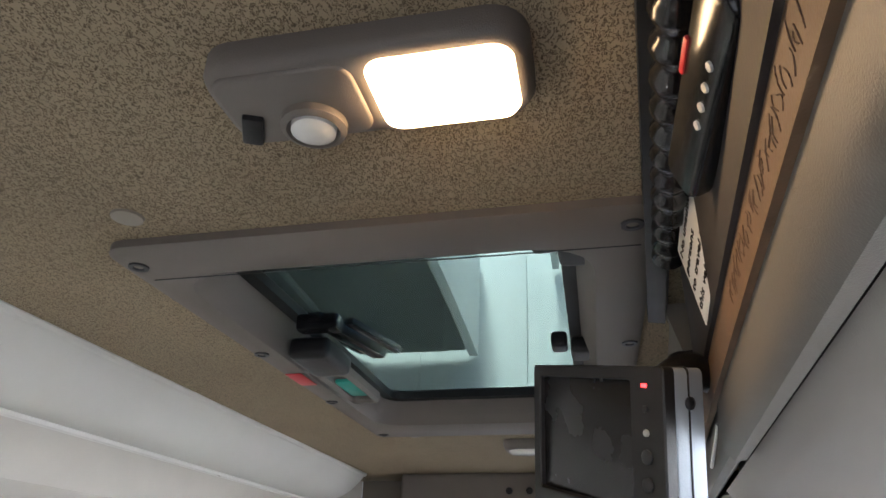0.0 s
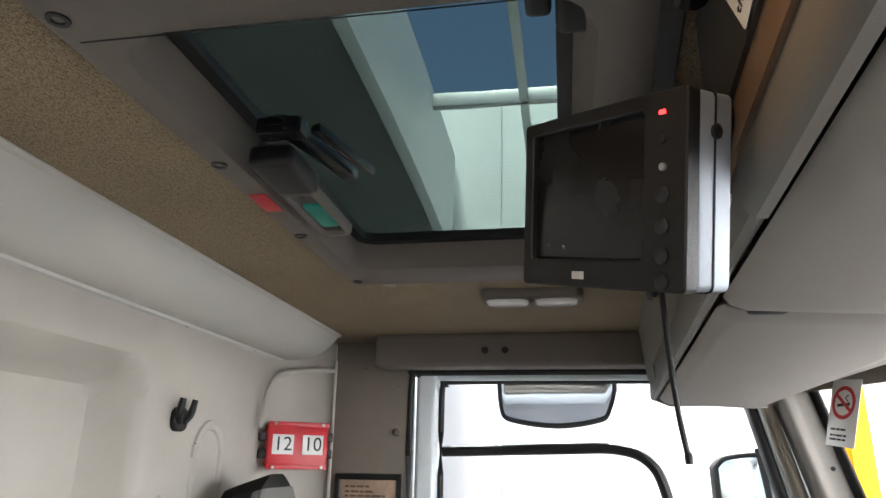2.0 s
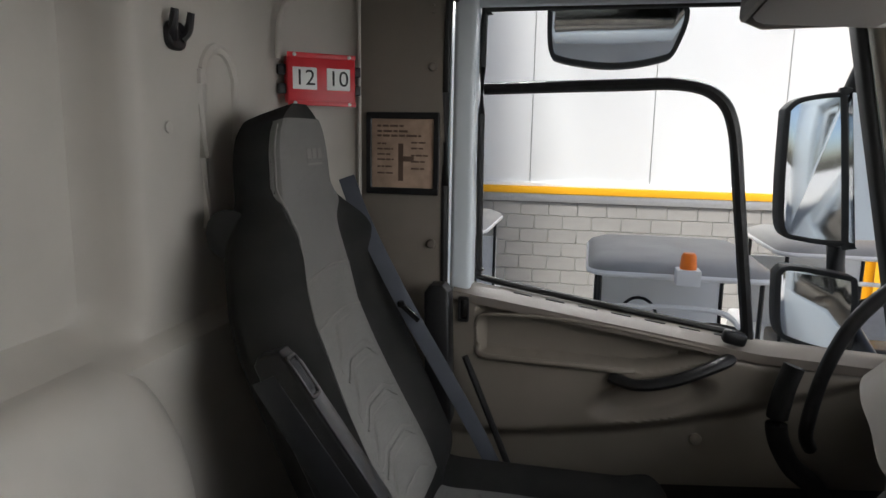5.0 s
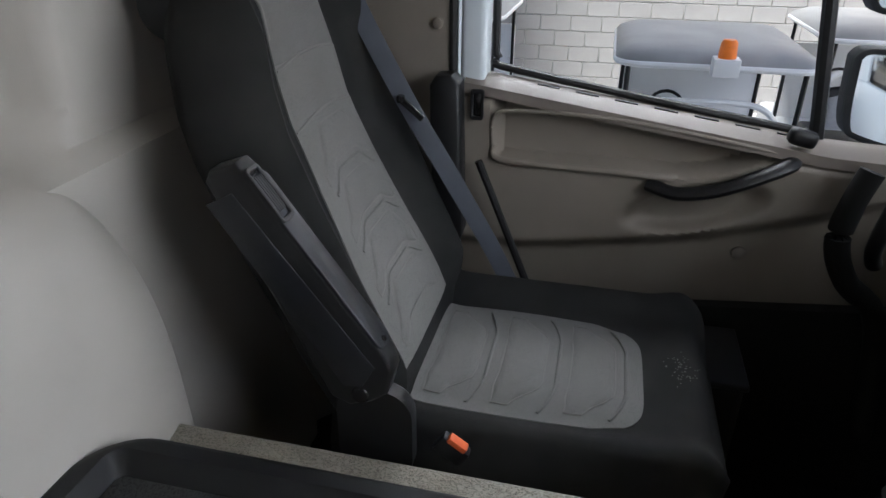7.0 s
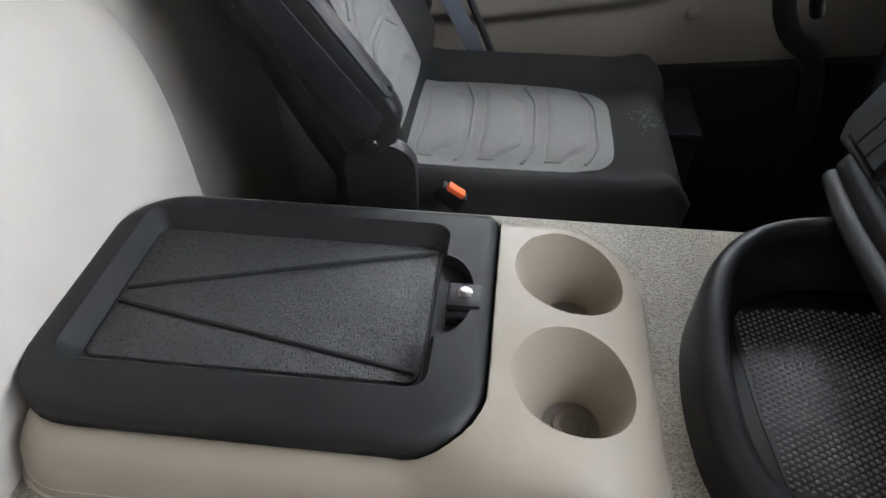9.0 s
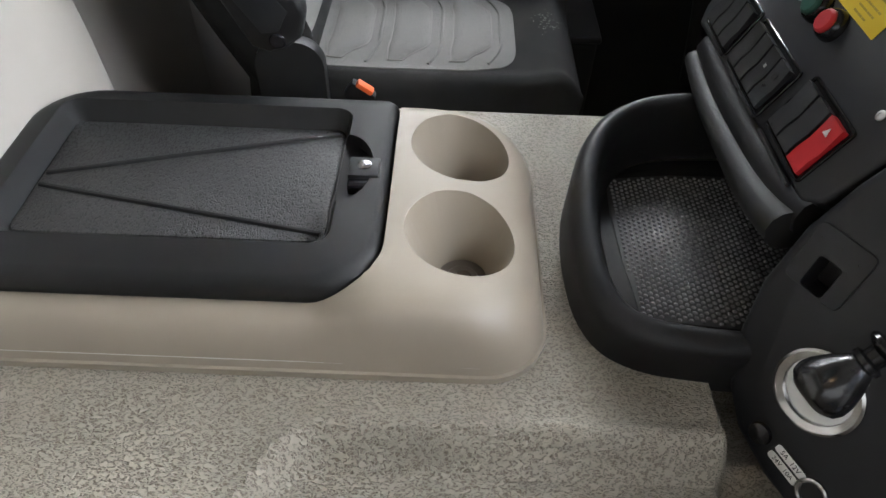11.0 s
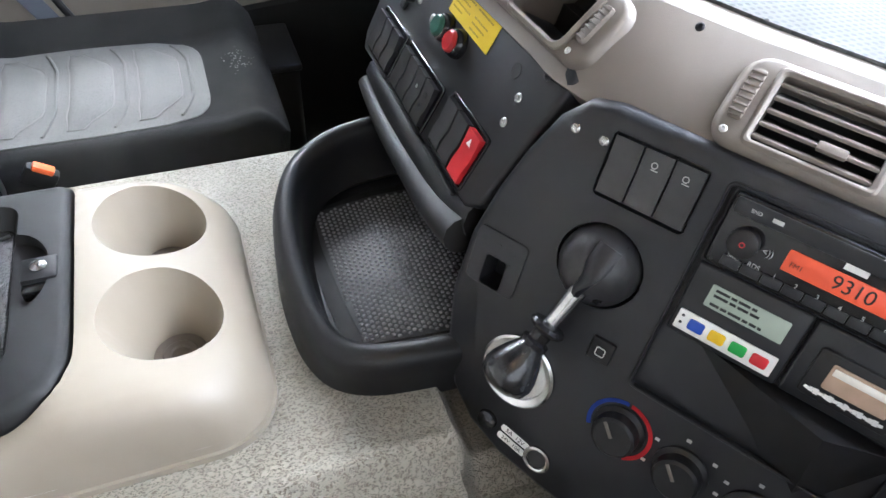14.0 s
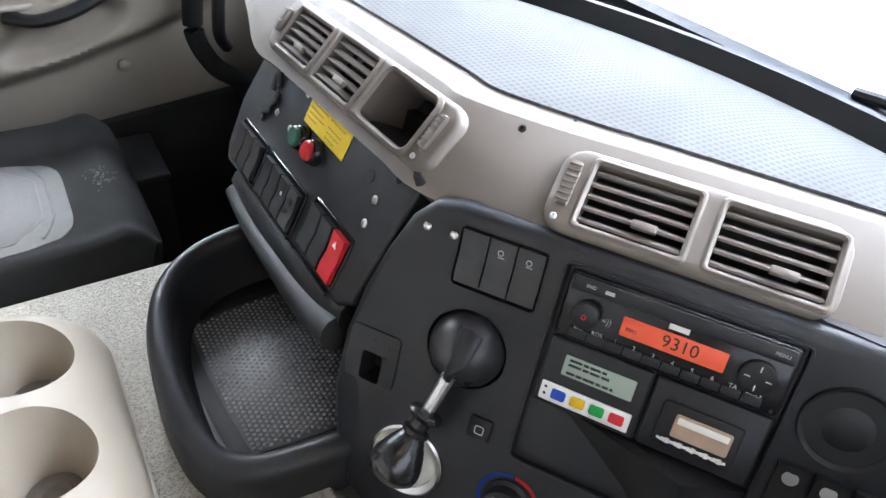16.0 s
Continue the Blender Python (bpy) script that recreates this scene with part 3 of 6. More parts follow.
solid("grab_handle", tube([(0.545, 2.40, 0.915), (0.53, 2.375, 0.905), (0.50, 2.35, 0.88), (0.45, 2.345, 0.845), (0.40, 2.35, 0.775), (0.365, 2.36, 0.67), (0.35, 2.37, 0.55), (0.37, 2.40, 0.50)], 0.014, 10), M_BLACK,
      "black curved grab handle on the front pillar", "handle")

# windscreen: leaning pane, black band and header
ws = thing("window_2", (0.7, 1.5, 0.82), "large clear windscreen with a black lower border", "windscreen", kind="structure")
g = part("pane", sheet(lambda y, t: (0.88 - 0.20 * t - 0.30 * ((y - C) / 0.95) ** 2, y, 0.75 + 0.73 * t), lin(0.52, 2.44, 14), lin(0, 1, 4), (0.004, 0, 0)), M_GLASS, ws)
g.visible_shadow = False
part("lower_border", sheet(lambda y, t: (0.75 + 0.008 * t - 0.40 * ((y - 1.28) / 0.95) ** 2, y, 0.775 + 0.032 * t), lin(0.52, 1.92, 20), lin(0, 1, 3), (0.012, 0, 0)), M_BLACK, ws)
part("header", sheet(lambda y, t: (0.70 - 0.26 * ((y - C) / 0.95) ** 2, y, 1.36 + 0.15 * t), lin(0.52, 2.44, 20), lin(0, 1, 3), (0.012, 0, 0)), M_PILLAR, ws)
part("wiper", tube([(0.93, 1.35, 0.755), (0.93, 1.15, 0.775), (0.93, 0.95, 0.765)], 0.009, 8), M_BLACK, ws, "black wiper arm")
sg = thing("no_smoking_sign", (0.50, 2.26, 1.24), "white no-smoking sticker with red ring on the glass", "sticker")
SG = plane_frame((0.515, 2.255, 1.315), (0.30, -0.95, 0.0), (-0.92, -0.28, 0.22))
part("backing", slab(rrect(0.085, 0.135, 0.003), 0, 0.0008, 0.0003, at(SG, 0, -0.008, 0, -7)), M_WHITE, sg)
part("ring", ring2(circle(0.034, 28, 0, 0.012), circle(0.026, 28, 0, 0.012), 0.001, 0.0016, 0.0002, SG), M_RED, sg)
part("slash", box(0.056, 0.007, 0.0006, 0, at(SG, 0, 0.012, 0.0014, -42)), M_RED, sg)
part("cigarette", box(0.036, 0.006, 0.0004, 0, at(SG, 0, 0.008, 0.0011)), M_INKDARK, sg)
part("smoke", tube([at(SG, 0.012, 0.014, 0.0012).translation, at(SG, 0.006, 0.021, 0.0012).translation, at(SG, 0.014, 0.026, 0.0012).translation], 0.0012, 6), M_INKDARK, sg)
part("print", bars(at(SG, 0, 0, 0.0012, -7), -0.03, 0.03, (-0.042, -0.054, -0.062), 0.004, 3, 0.7), M_INKDARK, sg)

skin = thing("cab_side", (0.0, 2.58, 0.3), "white painted outer side of the cab", "cab side", kind="structure")
part("door_skin", span((-0.85, 2.575, -0.95), (0.85, 2.61, 0.60), 0.01), M_PAINT, skin)
part("rear_skin", span((-0.85, 2.565, 0.60), (-0.43, 2.60, 1.55), 0.01), M_PAINT, skin)
part("roof_edge", span((-0.85, 2.555, 1.455), (0.60, 2.60, 1.55), 0.01), M_PAINT, skin)


def cut(bm, *cutters):
    """Takes the cutters' volumes out of a closed mesh."""
    obs = []
    for b in (bm, *cutters):
        bmesh.ops.recalc_face_normals(b, faces=b.faces)
        me = bpy.data.meshes.new("tmp")
        b.to_mesh(me)
        b.free()
        obs.append(bpy.data.objects.new("tmp", me))
        scene.collection.objects.link(obs[-1])
    for o in obs[1:]:
        md = obs[0].modifiers.new("cut", "BOOLEAN")
        md.operation, md.object, md.solver = "DIFFERENCE", o, "EXACT"
    bpy.context.view_layer.update()
    me = bpy.data.meshes.new_from_object(obs[0].evaluated_get(bpy.context.evaluated_depsgraph_get()))
    out = bmesh.new()
    out.from_mesh(me)
    bpy.data.meshes.remove(me)
    for o in obs:
        d = o.data
        bpy.data.objects.remove(o)
        bpy.data.meshes.remove(d)
    return out


# ---- engine tunnel and rear bulge ----
def tunnel(x, y):
    edge = 1.277 - 0.30 * (1 - math.sqrt(max(0.0, 1 - max(0.0, (-0.25 - x) / 0.105) ** 2)))
    z = 0.418
    z -= 0.050 * (1 - step(edge - 0.030, edge + 0.002, y)) + 0.018 * (1 - step(edge - 0.16, edge - 0.03, y))
    z += 0.004 * bump1(y, edge - 0.002, edge + 0.012, 0.014)
    z -= 0.07 * step(0.145, 0.175, x) * (1 - step(1.36, 1.42, y))
    z -= 0.42 * (1 - step(0.98, 1.10, y))
    z -= 0.48 * step(1.815, 1.85, y)
    return (x, y, z)


solid("engine_tunnel", sheet(tunnel, lin(-0.80, 0.50, 170), lin(0.93, 1.88, 210), (0, 0, -0.02)), M_TUNNEL,
      "pale grained vinyl covering the engine tunnel", "engine cover", kind="structure")


def bulge(a, b):
    """Rounded rear hump: a from door side to driver's side, b from foot to top."""
    y = 1.905 - 1.0 * a
    round_side = math.sqrt(max(0.0, 1 - (1 - min(a / 0.15, 1)) ** 2))
    zt = 0.36 + 0.435 * round_side
    z = 0.02 + (zt - 0.02) * b
    x = -0.775 + (0.140 - 0.040 * b) * round_side ** 0.6 * math.sqrt(max(0.0, 1 - max(0, (b - 0.6) / 0.4) ** 4))
    return (x, y, z)


solid("trim_bulge", sheet(bulge, [i ** 1.6 for i in lin(0, 1, 60)], lin(0, 1, 50), (-0.02, 0, 0)), M_SHELL,
      "smooth pale rounded hump low on the rear wall", "trim", kind="structure")

# ---- centre console with lid and cup holders ----
con = thing("centre_console", (-0.3, 1.53, 0.418), "beige plastic console with black lid and two cup holders", "console")


def con_ring(z, g, nose=0.0):
    """Console outline drawn in by g, with enough points to carry the curved top."""
    base = rrect(0.645 - 2 * g - nose, 0.387 - 2 * g, max(0.070 - 0.3 * g, 0.002), 10, -0.345 - nose / 2, 1.522)
    pts = []
    for k, p in enumerate(base):
        q = base[(k + 1) % len(base)]
        n = 24 if k % 11 == 10 else 1
        pts += [(p[0] + (q[0] - p[0]) * i / n, p[1] + (q[1] - p[1]) * i / n, z) for i in range(n)]
    return pts


def con_top(x):
    """Height of the console: low under the lid, full at the cup holders, falling away to the nose."""
    return 0.487 + 0.026 * step(-0.285, -0.205, x) - 0.040 * (max(0.0, x + 0.175) / 0.150) ** 1.9


cups = [(-0.118, 1.614), (-0.117, 1.466)]
rings = [con_ring(0.415, 0.0), con_ring(0.428, 0.0), con_ring(0.429, 0.003)]
for h, g, nose in ((0.45, 0.007, 0.002), (0.70, 0.014, 0.003), (0.86, 0.020, 0.006), (0.95, 0.028, 0.010), (0.99, 0.040, 0.020), (1.0, 0.056, 0.034), (1.0, 0.085, 0.045), (1.0, 0.115, 0.05), (1.0, 0.145, 0.05), (1.0, 0.175, 0.05)):
    rings.append([(x, y, 0.429 + (con_top(x) - 0.429) * h) for x, y, z in con_ring(0, g, nose)])
body = loft(rings)
CUTTERS = [lathe([(0.030, 0.424), (0.037, 0.436), (0.0675, 0.515), (0.073, 0.55)], 44, Matrix.Translation((cx, cy, 0))) for cx, cy in cups]


def lid_ring(z, g, n=8):
    """Lid outline: square towards the cups, rounded towards the rear."""
    x0, x1, y0, y1 = -0.668 + g, -0.205 - g, 1.374 + g, 1.700 - g
    pts = []
    for cx, cy, r, a0 in ((x1 - 0.012, y1 - 0.012, 0.012, 0), (x0 + 0.075, y1 - 0.075, 0.075, 90), (x0 + 0.075, y0 + 0.075, 0.075, 180), (x1 - 0.070, y0 + 0.070, 0.070, 270)):
        for k in range(n + 1):
            a = radians(a0 + 90 * k / n)
            pts.append((cx + r * math.cos(a), cy + r * math.sin(a), z))
    return pts



CUTTERS.append(loft([lid_ring(0.4835, -0.0022), lid_ring(0.56, -0.0022)]))
part("body", cut(body, *CUTTERS), M_CONSOLE, con)
for cx, cy in cups:
    part("cup_holder", lathe([(0.0295, 0.4245), (0.0295, 0.427), (0.020, 0.427), (0.018, 0.429), (0.012, 0.429), (0.010, 0.427), (0.0002, 0.427)], 28, Matrix.Translation((cx, cy, 0))), M_TAUPE, con, "brown-stained cup holder bottom")


def pan(z, gx0, gx1, gy0, gy1, r=0.022, n=8):
    x0, x1, y0, y1 = -0.668 + gx0, -0.205 - gx1, 1.384 + gy0, 1.694 - gy1
    pts = []
    for cx, cy, a0 in ((x1 - r, y1 - r, 0), (x0 + r, y1 - r, 90), (x0 + r, y0 + r, 180), (x1 - r, y0 + r, 270)):
        for k in range(n + 1):
            a = radians(a0 + 90 * k / n)
            pts.append((cx + r * math.cos(a), cy + r * math.sin(a), z))
    return pts


lidb = loft([lid_ring(0.484, 0.002), lid_ring(0.488, 0), lid_ring(0.506, 0.001), lid_ring(0.5135, 0.006), lid_ring(0.516, 0.013), pan(0.5165, 0.034, 0.056, 0.046, 0.024), pan(0.512, 0.037, 0.059, 0.050, 0.028), pan(0.494, 0.050, 0.064, 0.064, 0.042, 0.014)])
notch = lathe([(0.050, 0.500), (0.050, 0.54)], 28, Matrix.Translation((-0.264, 1.556, 0)) @ Matrix.Diagonal((0.76, 1.2, 1, 1)))
lid = part("lid", cut(lidb, notch), M_LID, con, "worn black lid with a shallow tray")
part("tray_mat", slab([(p[0], p[1]) for p in pan(0, 0.052, 0.067, 0.067, 0.045, 0.012)], 0.4942, 0.4960, 0.0006), M_LIDMAT, lid, "grained black tray floor")
for y1 in (1.640, 1.462):
    part("tray_ridge", tube([(-0.612, 1.545 if y1 > 1.5 else 1.525, 0.4965), (-0.276, y1, 0.4965)], 0.0032, 6, smoothing=0), M_BLACK, lid)
part("catch", box(0.036, 0.034, 0.022, 0.003, Matrix.Translation((-0.236, 1.554, 0.508))), M_BLACK, lid)
part("lock_barrel", lathe([(0.0085, 0), (0.0085, 0.003), (0.007, 0.0036), (0.0002, 0.0036)], 18, Matrix.Translation((-0.236, 1.556, 0.517))), M_CHROME, lid, "round steel key lock")
part("key_slot", box(0.0015, 0.006, 0.0006, 0, Matrix.Translation((-0.236, 1.556, 0.5208))), M_INKDARK, lid)
part("catch_foot", box(0.034, 0.014, 0.016, 0.004, Matrix.Translation((-0.237, 1.531, 0.506))), M_GLOSS, lid)

part("base_seam", tube(con_ring(0.4405, 0.0052, 0.002), 0.0009, 5, smoothing=0, closed=True), M_SHELL, con, "thin pale seam round the console base")

# ---- storage tray beside the dash ----
tray = thing("storage_tray", (0.1, 1.55, 0.418), "black moulded open tray with a studded rubber mat", "storage tray")
to = [(0.32, 1.735), (0.20, 1.728), (0.145, 1.722), (0.100, 1.708), (0.060, 1.680), (0.032, 1.640), (0.015, 1.590), (0.007, 1.53), (0.007, 1.475), (0.014, 1.42), (0.034, 1.378), (0.070, 1.355), (0.12, 1.345), (0.19, 1.340), (0.32, 1.335)]
tp = [tuple(p)[:2] for p in smooth_path([(x, y, 0) for x, y in to], 5)]


def tray_ring(g, z):
    pts = []
    for i, p in enumerate(tp):
        a, b = tp[max(i - 1, 0)], tp[min(i + 1, len(tp) - 1)]
        tx, ty = b[0] - a[0], b[1] - a[1]
        k = math.hypot(tx, ty)
        pts.append((p[0] - ty / k * g, p[1] + tx / k * g, z))
    return pts




def tray_rim(y):
    """The rim climbs from the driver's side towards the door."""
    return 0.473 + 0.16 * (y - 1.345)


def rim_ring(g, k):
    """k: height between the tunnel (0) and the rim (1)."""
    return [(x, y, 0.405 + (tray_rim(y) - 0.405) * k) for x, y, z in tray_ring(g, 0)]


shell = loft([rim_ring(-0.002, 0.0), rim_ring(-0.001, 0.3), rim_ring(0.000, 0.62), rim_ring(0.001, 0.80), rim_ring(0.005, 0.92), rim_ring(0.012, 0.985), rim_ring(0.019, 1.0), rim_ring(0.026, 0.975), rim_ring(0.031, 0.90), rim_ring(0.034, 0.76), rim_ring(0.040, 0.42), rim_ring(0.046, 0.35)], closed=False)
part("shell", shell, M_BLACK, tray)
fl = [(x, y) for x, y, z in tray_ring(0.040, 0)]
part("tray_floor", loft([[(*p, 0.432) for p in fl], [(*p, 0.4385) for p in fl]]), M_BLACK, tray)
# studded mat with real raised studs
mo = [(0.082, 1.405), (0.20, 1.395), (0.32, 1.392), (0.32, 1.655), (0.16, 1.652), (0.074, 1.640), (0.070, 1.575), (0.073, 1.49)]
part("mat_border", slab([(0.062, 1.40), (0.10, 1.385), (0.32, 1.380), (0.32, 1.668), (0.15, 1.664), (0.060, 1.642), (0.052, 1.57), (0.055, 1.47)], 0.4386, 0.4396, 0.0003), M_RUBBER, tray, "plain rubber edge of the mat")
part("mat", slab(mo, 0.4387, 0.4408, 0.0005), M_MATRUB, tray, "black rubber mat")


def inside(px, py, poly):
    res = False
    for (ax, ay), (bx, by) in zip(poly, poly[1:] + poly[:1]):
        if (ay > py) != (by > py) and px < (bx - ax) * (py - ay) / (by - ay) + ax:
            res = not res
    return res


stud = bmesh.new()
pitch = 0.0074
for i in range(46):
    for j in range(62):
        px, py = 0.066 + i * pitch * 0.866, 1.38 + (j + 0.5 * (i % 2)) * pitch
        if inside(px, py, inset2(mo, 0.004)):
            vs = [stud.verts.new((px + r * math.cos(a), py + r * math.sin(a), z)) for r, z in ((0.0027, 0.4408), (0.0015, 0.4424)) for a in [k * math.pi / 3 for k in range(6)]]
            for k in range(6):
                stud.faces.new((vs[k], vs[(k + 1) % 6], vs[6 + (k + 1) % 6], vs[6 + k]))
            stud.faces.new(vs[6:])
tagged(part("studs", stud, M_STUDSHEEN, tray), "fine raised rubber studs", kind="stuff")

# ---- passenger seat ----
SY = 2.13
seat = thing("passenger_seat", (-0.2, SY, -0.10), "black velour lorry seat with grey woven insert panels", "seat")


def cush_top(x, y):
    d = abs(y - SY) / 0.245
    z = 0.385 + (0.042 if y > SY else 0.022) * step(0.55, 0.85, d) - 0.075 * max(0.0, (d - 0.78) / 0.22) ** 2.2
    z += 0.012 * step(-0.02, 0.06, x) - 0.075 * max(0.0, (x - 0.035) / 0.07) ** 2.2 + 0.03 * (1 - step(-0.48, -0.34, x))
    return z


def cushion(a, b):
    y = SY - 0.245 + 0.49 * a
    x = -0.47 + 0.575 * b - 0.045 * (abs(a - 0.5) * 2) ** 5 * step(0.6, 1, b)
    return (x, y, cush_top(x, y))


cb = sheet(cushion, lin(0, 1, 44), lin(0, 1, 44))
ext = bmesh.ops.extrude_edge_only(cb, edges=[e for e in cb.edges if e.is_boundary])
low = [v for v in ext["geom"] if isinstance(v, bmesh.types.BMVert)]
for v in low:
    v.co.z = 0.255
    v.co.x = -0.2 + (v.co.x + 0.2) * 0.965
    v.co.y = SY + (v.co.y - SY) * 0.985
part("cushion", cb, M_SEATBK, seat)


def cush_insert(a, b):
    w = 0.140 + 0.012 * math.sin(b * math.pi)
    t = 2 * a - 1
    x0, x1 = -0.44, -0.022 - 0.03 * abs(t) ** 6
    x = x0 + (x1 - x0) * b
    y = SY - 0.014 + w * t * (1 - 0.10 * step(0.85, 1, b))
    puff = 0.006 * (1 - abs(t) ** 6) * (1 - (2 * b - 1) ** 12)
    return (x, y, cush_top(x, y) + 0.0015 + puff)


part("cushion_insert", sheet(cush_insert, lin(0, 1, 36), lin(0, 1, 40), (0, 0, -0.004)), M_SEATGR, seat, "worn grey woven seat insert")
for k, b0 in enumerate((0.22, 0.36, 0.50, 0.63, 0.76, 0.89)):
    if k % 2 == 0:
        continue
    path = [cush_insert(0.5 + t, b0 + 0.045 - 0.16 * max(0, abs(t) - 0.22)) for t in lin(-0.43, 0.43, 13)]
    part("cushion_pipe", tube([(x, y, z + 0.0004) for x, y, z in path], 0.0030, 6, smoothing=3), M_SEATGR, seat)


def pad(surface, bc, hb, up, ta=0.80):
    """A raised six-sided pad on an insert, with its stitched outline."""
    def spot(t, b):
        k = hb * (1 - 0.62 * step(0.55, 1.0, abs(t)))
        return Vector(surface(ta * t, bc + k * b - 0.05 * step(0.45, 1.0, abs(t))))
    def lifted(t, b):
        return spot(t, b) + Vector(up) * (0.0045 * (1 - abs(t) ** 8) * (1 - abs(b) ** 6) + 0.0006)
    p = part("insert_pad", sheet(lifted, lin(-1, 1, 22), lin(-1, 1, 12), tuple(-0.003 * c for c in up)), M_SEATGR, seat)
    rim = [spot(t, -1) for t in lin(-1, 1, 15)] + [spot(1, b) for b in (-0.4, 0.4)] + [spot(t, 1) for t in lin(1, -1, 15)] + [spot(-1, b) for b in (0.4, -0.4)]
    part("pad_seam", tube([q + Vector(up) * 0.0008 for q in rim], 0.0013, 5, smoothing=0, closed=True), M_STITCH, p)


for bc in (0.28, 0.54, 0.81):
    pad(lambda t, b: cush_insert(0.5 + t / 2, b), bc, 0.085, (0, 0, 1))
rs_ = random.Random(4)
specks = []
for k in range(60):
    sx_, sy_ = 0.038 + rs_.gauss(0, 0.014), 2.15 + rs_.gauss(0, 0.022)
    bl = [(sx_ + r * math.cos(a), sy_ + 0.8 * r * math.sin(a), cush_top(sx_, sy_) + 0.0006) for r, a in ((rs_.uniform(0.0008, 0.0016), i * 0.7) for i in range(9))]
    specks.append(loft([bl, [(x, y, z + 0.0004) for x, y, z in bl]]))
tagged(part("scuff_mark", join(*specks), M_SEATHD, seat), "pale scuffs worn into the velour", kind="stuff")


def spine(h):
    """Backrest middle line: x, z and the widths of the black shell and of the insert."""
    z = 0.36 + 0.795 * h
    pts = ((0.30, -0.40), (0.411, -0.446), (0.555, -0.513), (0.678, -0.569), (0.775, -0.609), (0.912, -0.642), (0.985, -0.655), (1.20, -0.672))
    for (a, xa), (b, xb) in zip(pts, pts[1:]):
        if z <= b:
            return xa + (xb - xa) * (z - a) / (b - a), z


def wid(h):
    pts = ((0, 0.235), (0.15, 0.245), (0.4, 0.245), (0.6, 0.238), (0.71, 0.205), (0.77, 0.165), (0.815, 0.130), (0.90, 0.123), (0.94, 0.110), (0.965, 0.092), (0.985, 0.066), (1.0, 0.035))
    for (a, wa), (b, wb) in zip(pts, pts[1:]):
        if h <= b:
            t = (h - a) / (b - a)
            return wa + (wb - wa) * t
    return 0.04


NF = Vector((0.945, 0, 0.327))


def back_front(h, s):
    """Front surface of the backrest at height h and side s (-1 to 1)."""
    x, z = spine(h)
    th = 0.050 + 0.010 * (1 - step(0.7, 0.8, h))
    bol = 0.045 * step(0.5, 0.85, abs(s)) * (1 - step(0.66, 0.82, h)) * step(0.0, 0.12, h)
    f = th + bol - (0.055 + bol) * max(0.0, abs(s) - 0.80) ** 2 / 0.04
    return Vector((x, SY + wid(h) * s, z)) + NF * f


def back_ring(h):
    x, z = spine(h)
    w = wid(h)
    ring = [back_front(h, s) for s in lin(-1, 1, 33)]
    ring += [Vector((x, SY + w * s * 0.98, z)) - NF * (0.055 * math.sqrt(max(0, 1 - s * s)) + 0.012) for s in lin(1, -1, 15)]
    return ring


hs = lin(0, 0.93, 54) + [0.95, 0.965, 0.98, 0.99, 1.0]
part("backrest", loft([back_ring(h) for h in hs]), M_SEATBK, seat)


def back_ins(h, t, lift=0.002):
    frac = 0.56 - 0.12 * step(0.1, 0.5, h)
    if h > 0.62:
        frac = 0.44 + 0.46 * step(0.70, 0.82, h)
    s = frac * t
    puff = 0.005 * (1 - abs(t) ** 6)
    return back_front(h, s) + NF * (lift + puff)


part("back_insert", sheet(lambda t, h: back_ins(h, t), lin(-1, 1, 28), lin(0.06, 0.62, 46), (-0.003, 0, -0.001)), M_SEATGR, seat, "grey woven backrest insert with raised ribs")
part("headrest_cover", sheet(lambda t, h: back_ins(h, t), lin(-1, 1, 28), lin(0.6205, 0.965, 30), (-0.003, 0, -0.001)), M_SEATHD, seat, "dark grey woven headrest cover")
for h0 in (0.13, 0.235, 0.34, 0.445):
    pad(lambda t, h: back_ins(h, t, 0.001), h0 + 0.02, 0.036, tuple(NF), 0.78)
for k, h0 in enumerate((0.205, 0.31, 0.415)):
    path = [back_ins(h0 - 0.035 * step(0.35, 0.75, abs(t)) * 1.0, t, 0.0022) for t in lin(-0.72, 0.72, 13)]
    part("back_pipe", tube(path, 0.0028, 6, smoothing=2), M_SEATGR, seat)
for h0 in (0.52, 0.625):
    part("cross_seam", tube([back_ins(h0 - 0.015 * t * t, t, 0.0018) for t in lin(-0.98, 0.98, 11)], 0.002, 6, smoothing=2), M_STITCH, seat)
part("headrest_seam", tube([back_ins(h, -0.97, 0.001) for h in lin(0.66, 0.955, 12)], 0.0022, 6, smoothing=2), M_STITCH, seat)
LG = plane_frame(back_ins(0.885, 0.25, 0.003), (0.0, 1, 0.0), (0.99, 0, 0.08))
part("logo_mark", join(*[box(0.018, 0.018, 0.0006, 0, at(LG, x, 0)) for x in (-0.024, 0, 0.024)], box(0.066, 0.004, 0.0006, 0, at(LG, 0, -0.019))), M_STITCH, seat, "faded embroidered maker's mark")


def arm_rest(y, pts, w):
    m = Matrix(((1, 0, 0, 0), (0, 0, 1, y - w / 2), (0, 1, 0, 0), (0, 0, 0, 1)))
    return slab(pts, 0, w, 0.006, m, both=True)


arm = part("armrest", arm_rest(1.822, [(-0.372, 0.520), (-0.352, 0.535), (-0.343, 0.570), (-0.350, 0.592), (-0.503, 0.808), (-0.515, 0.818), (-0.548, 0.806), (-0.554, 0.792), (-0.425, 0.520), (-0.40, 0.510)], 0.036), M_BLACK, seat, "black folded-up plastic armrest")
AR = plane_frame((-0.4265, 1.822, 0.700), (-0.153, 0, 0.216), (0.816, 0, 0.578))
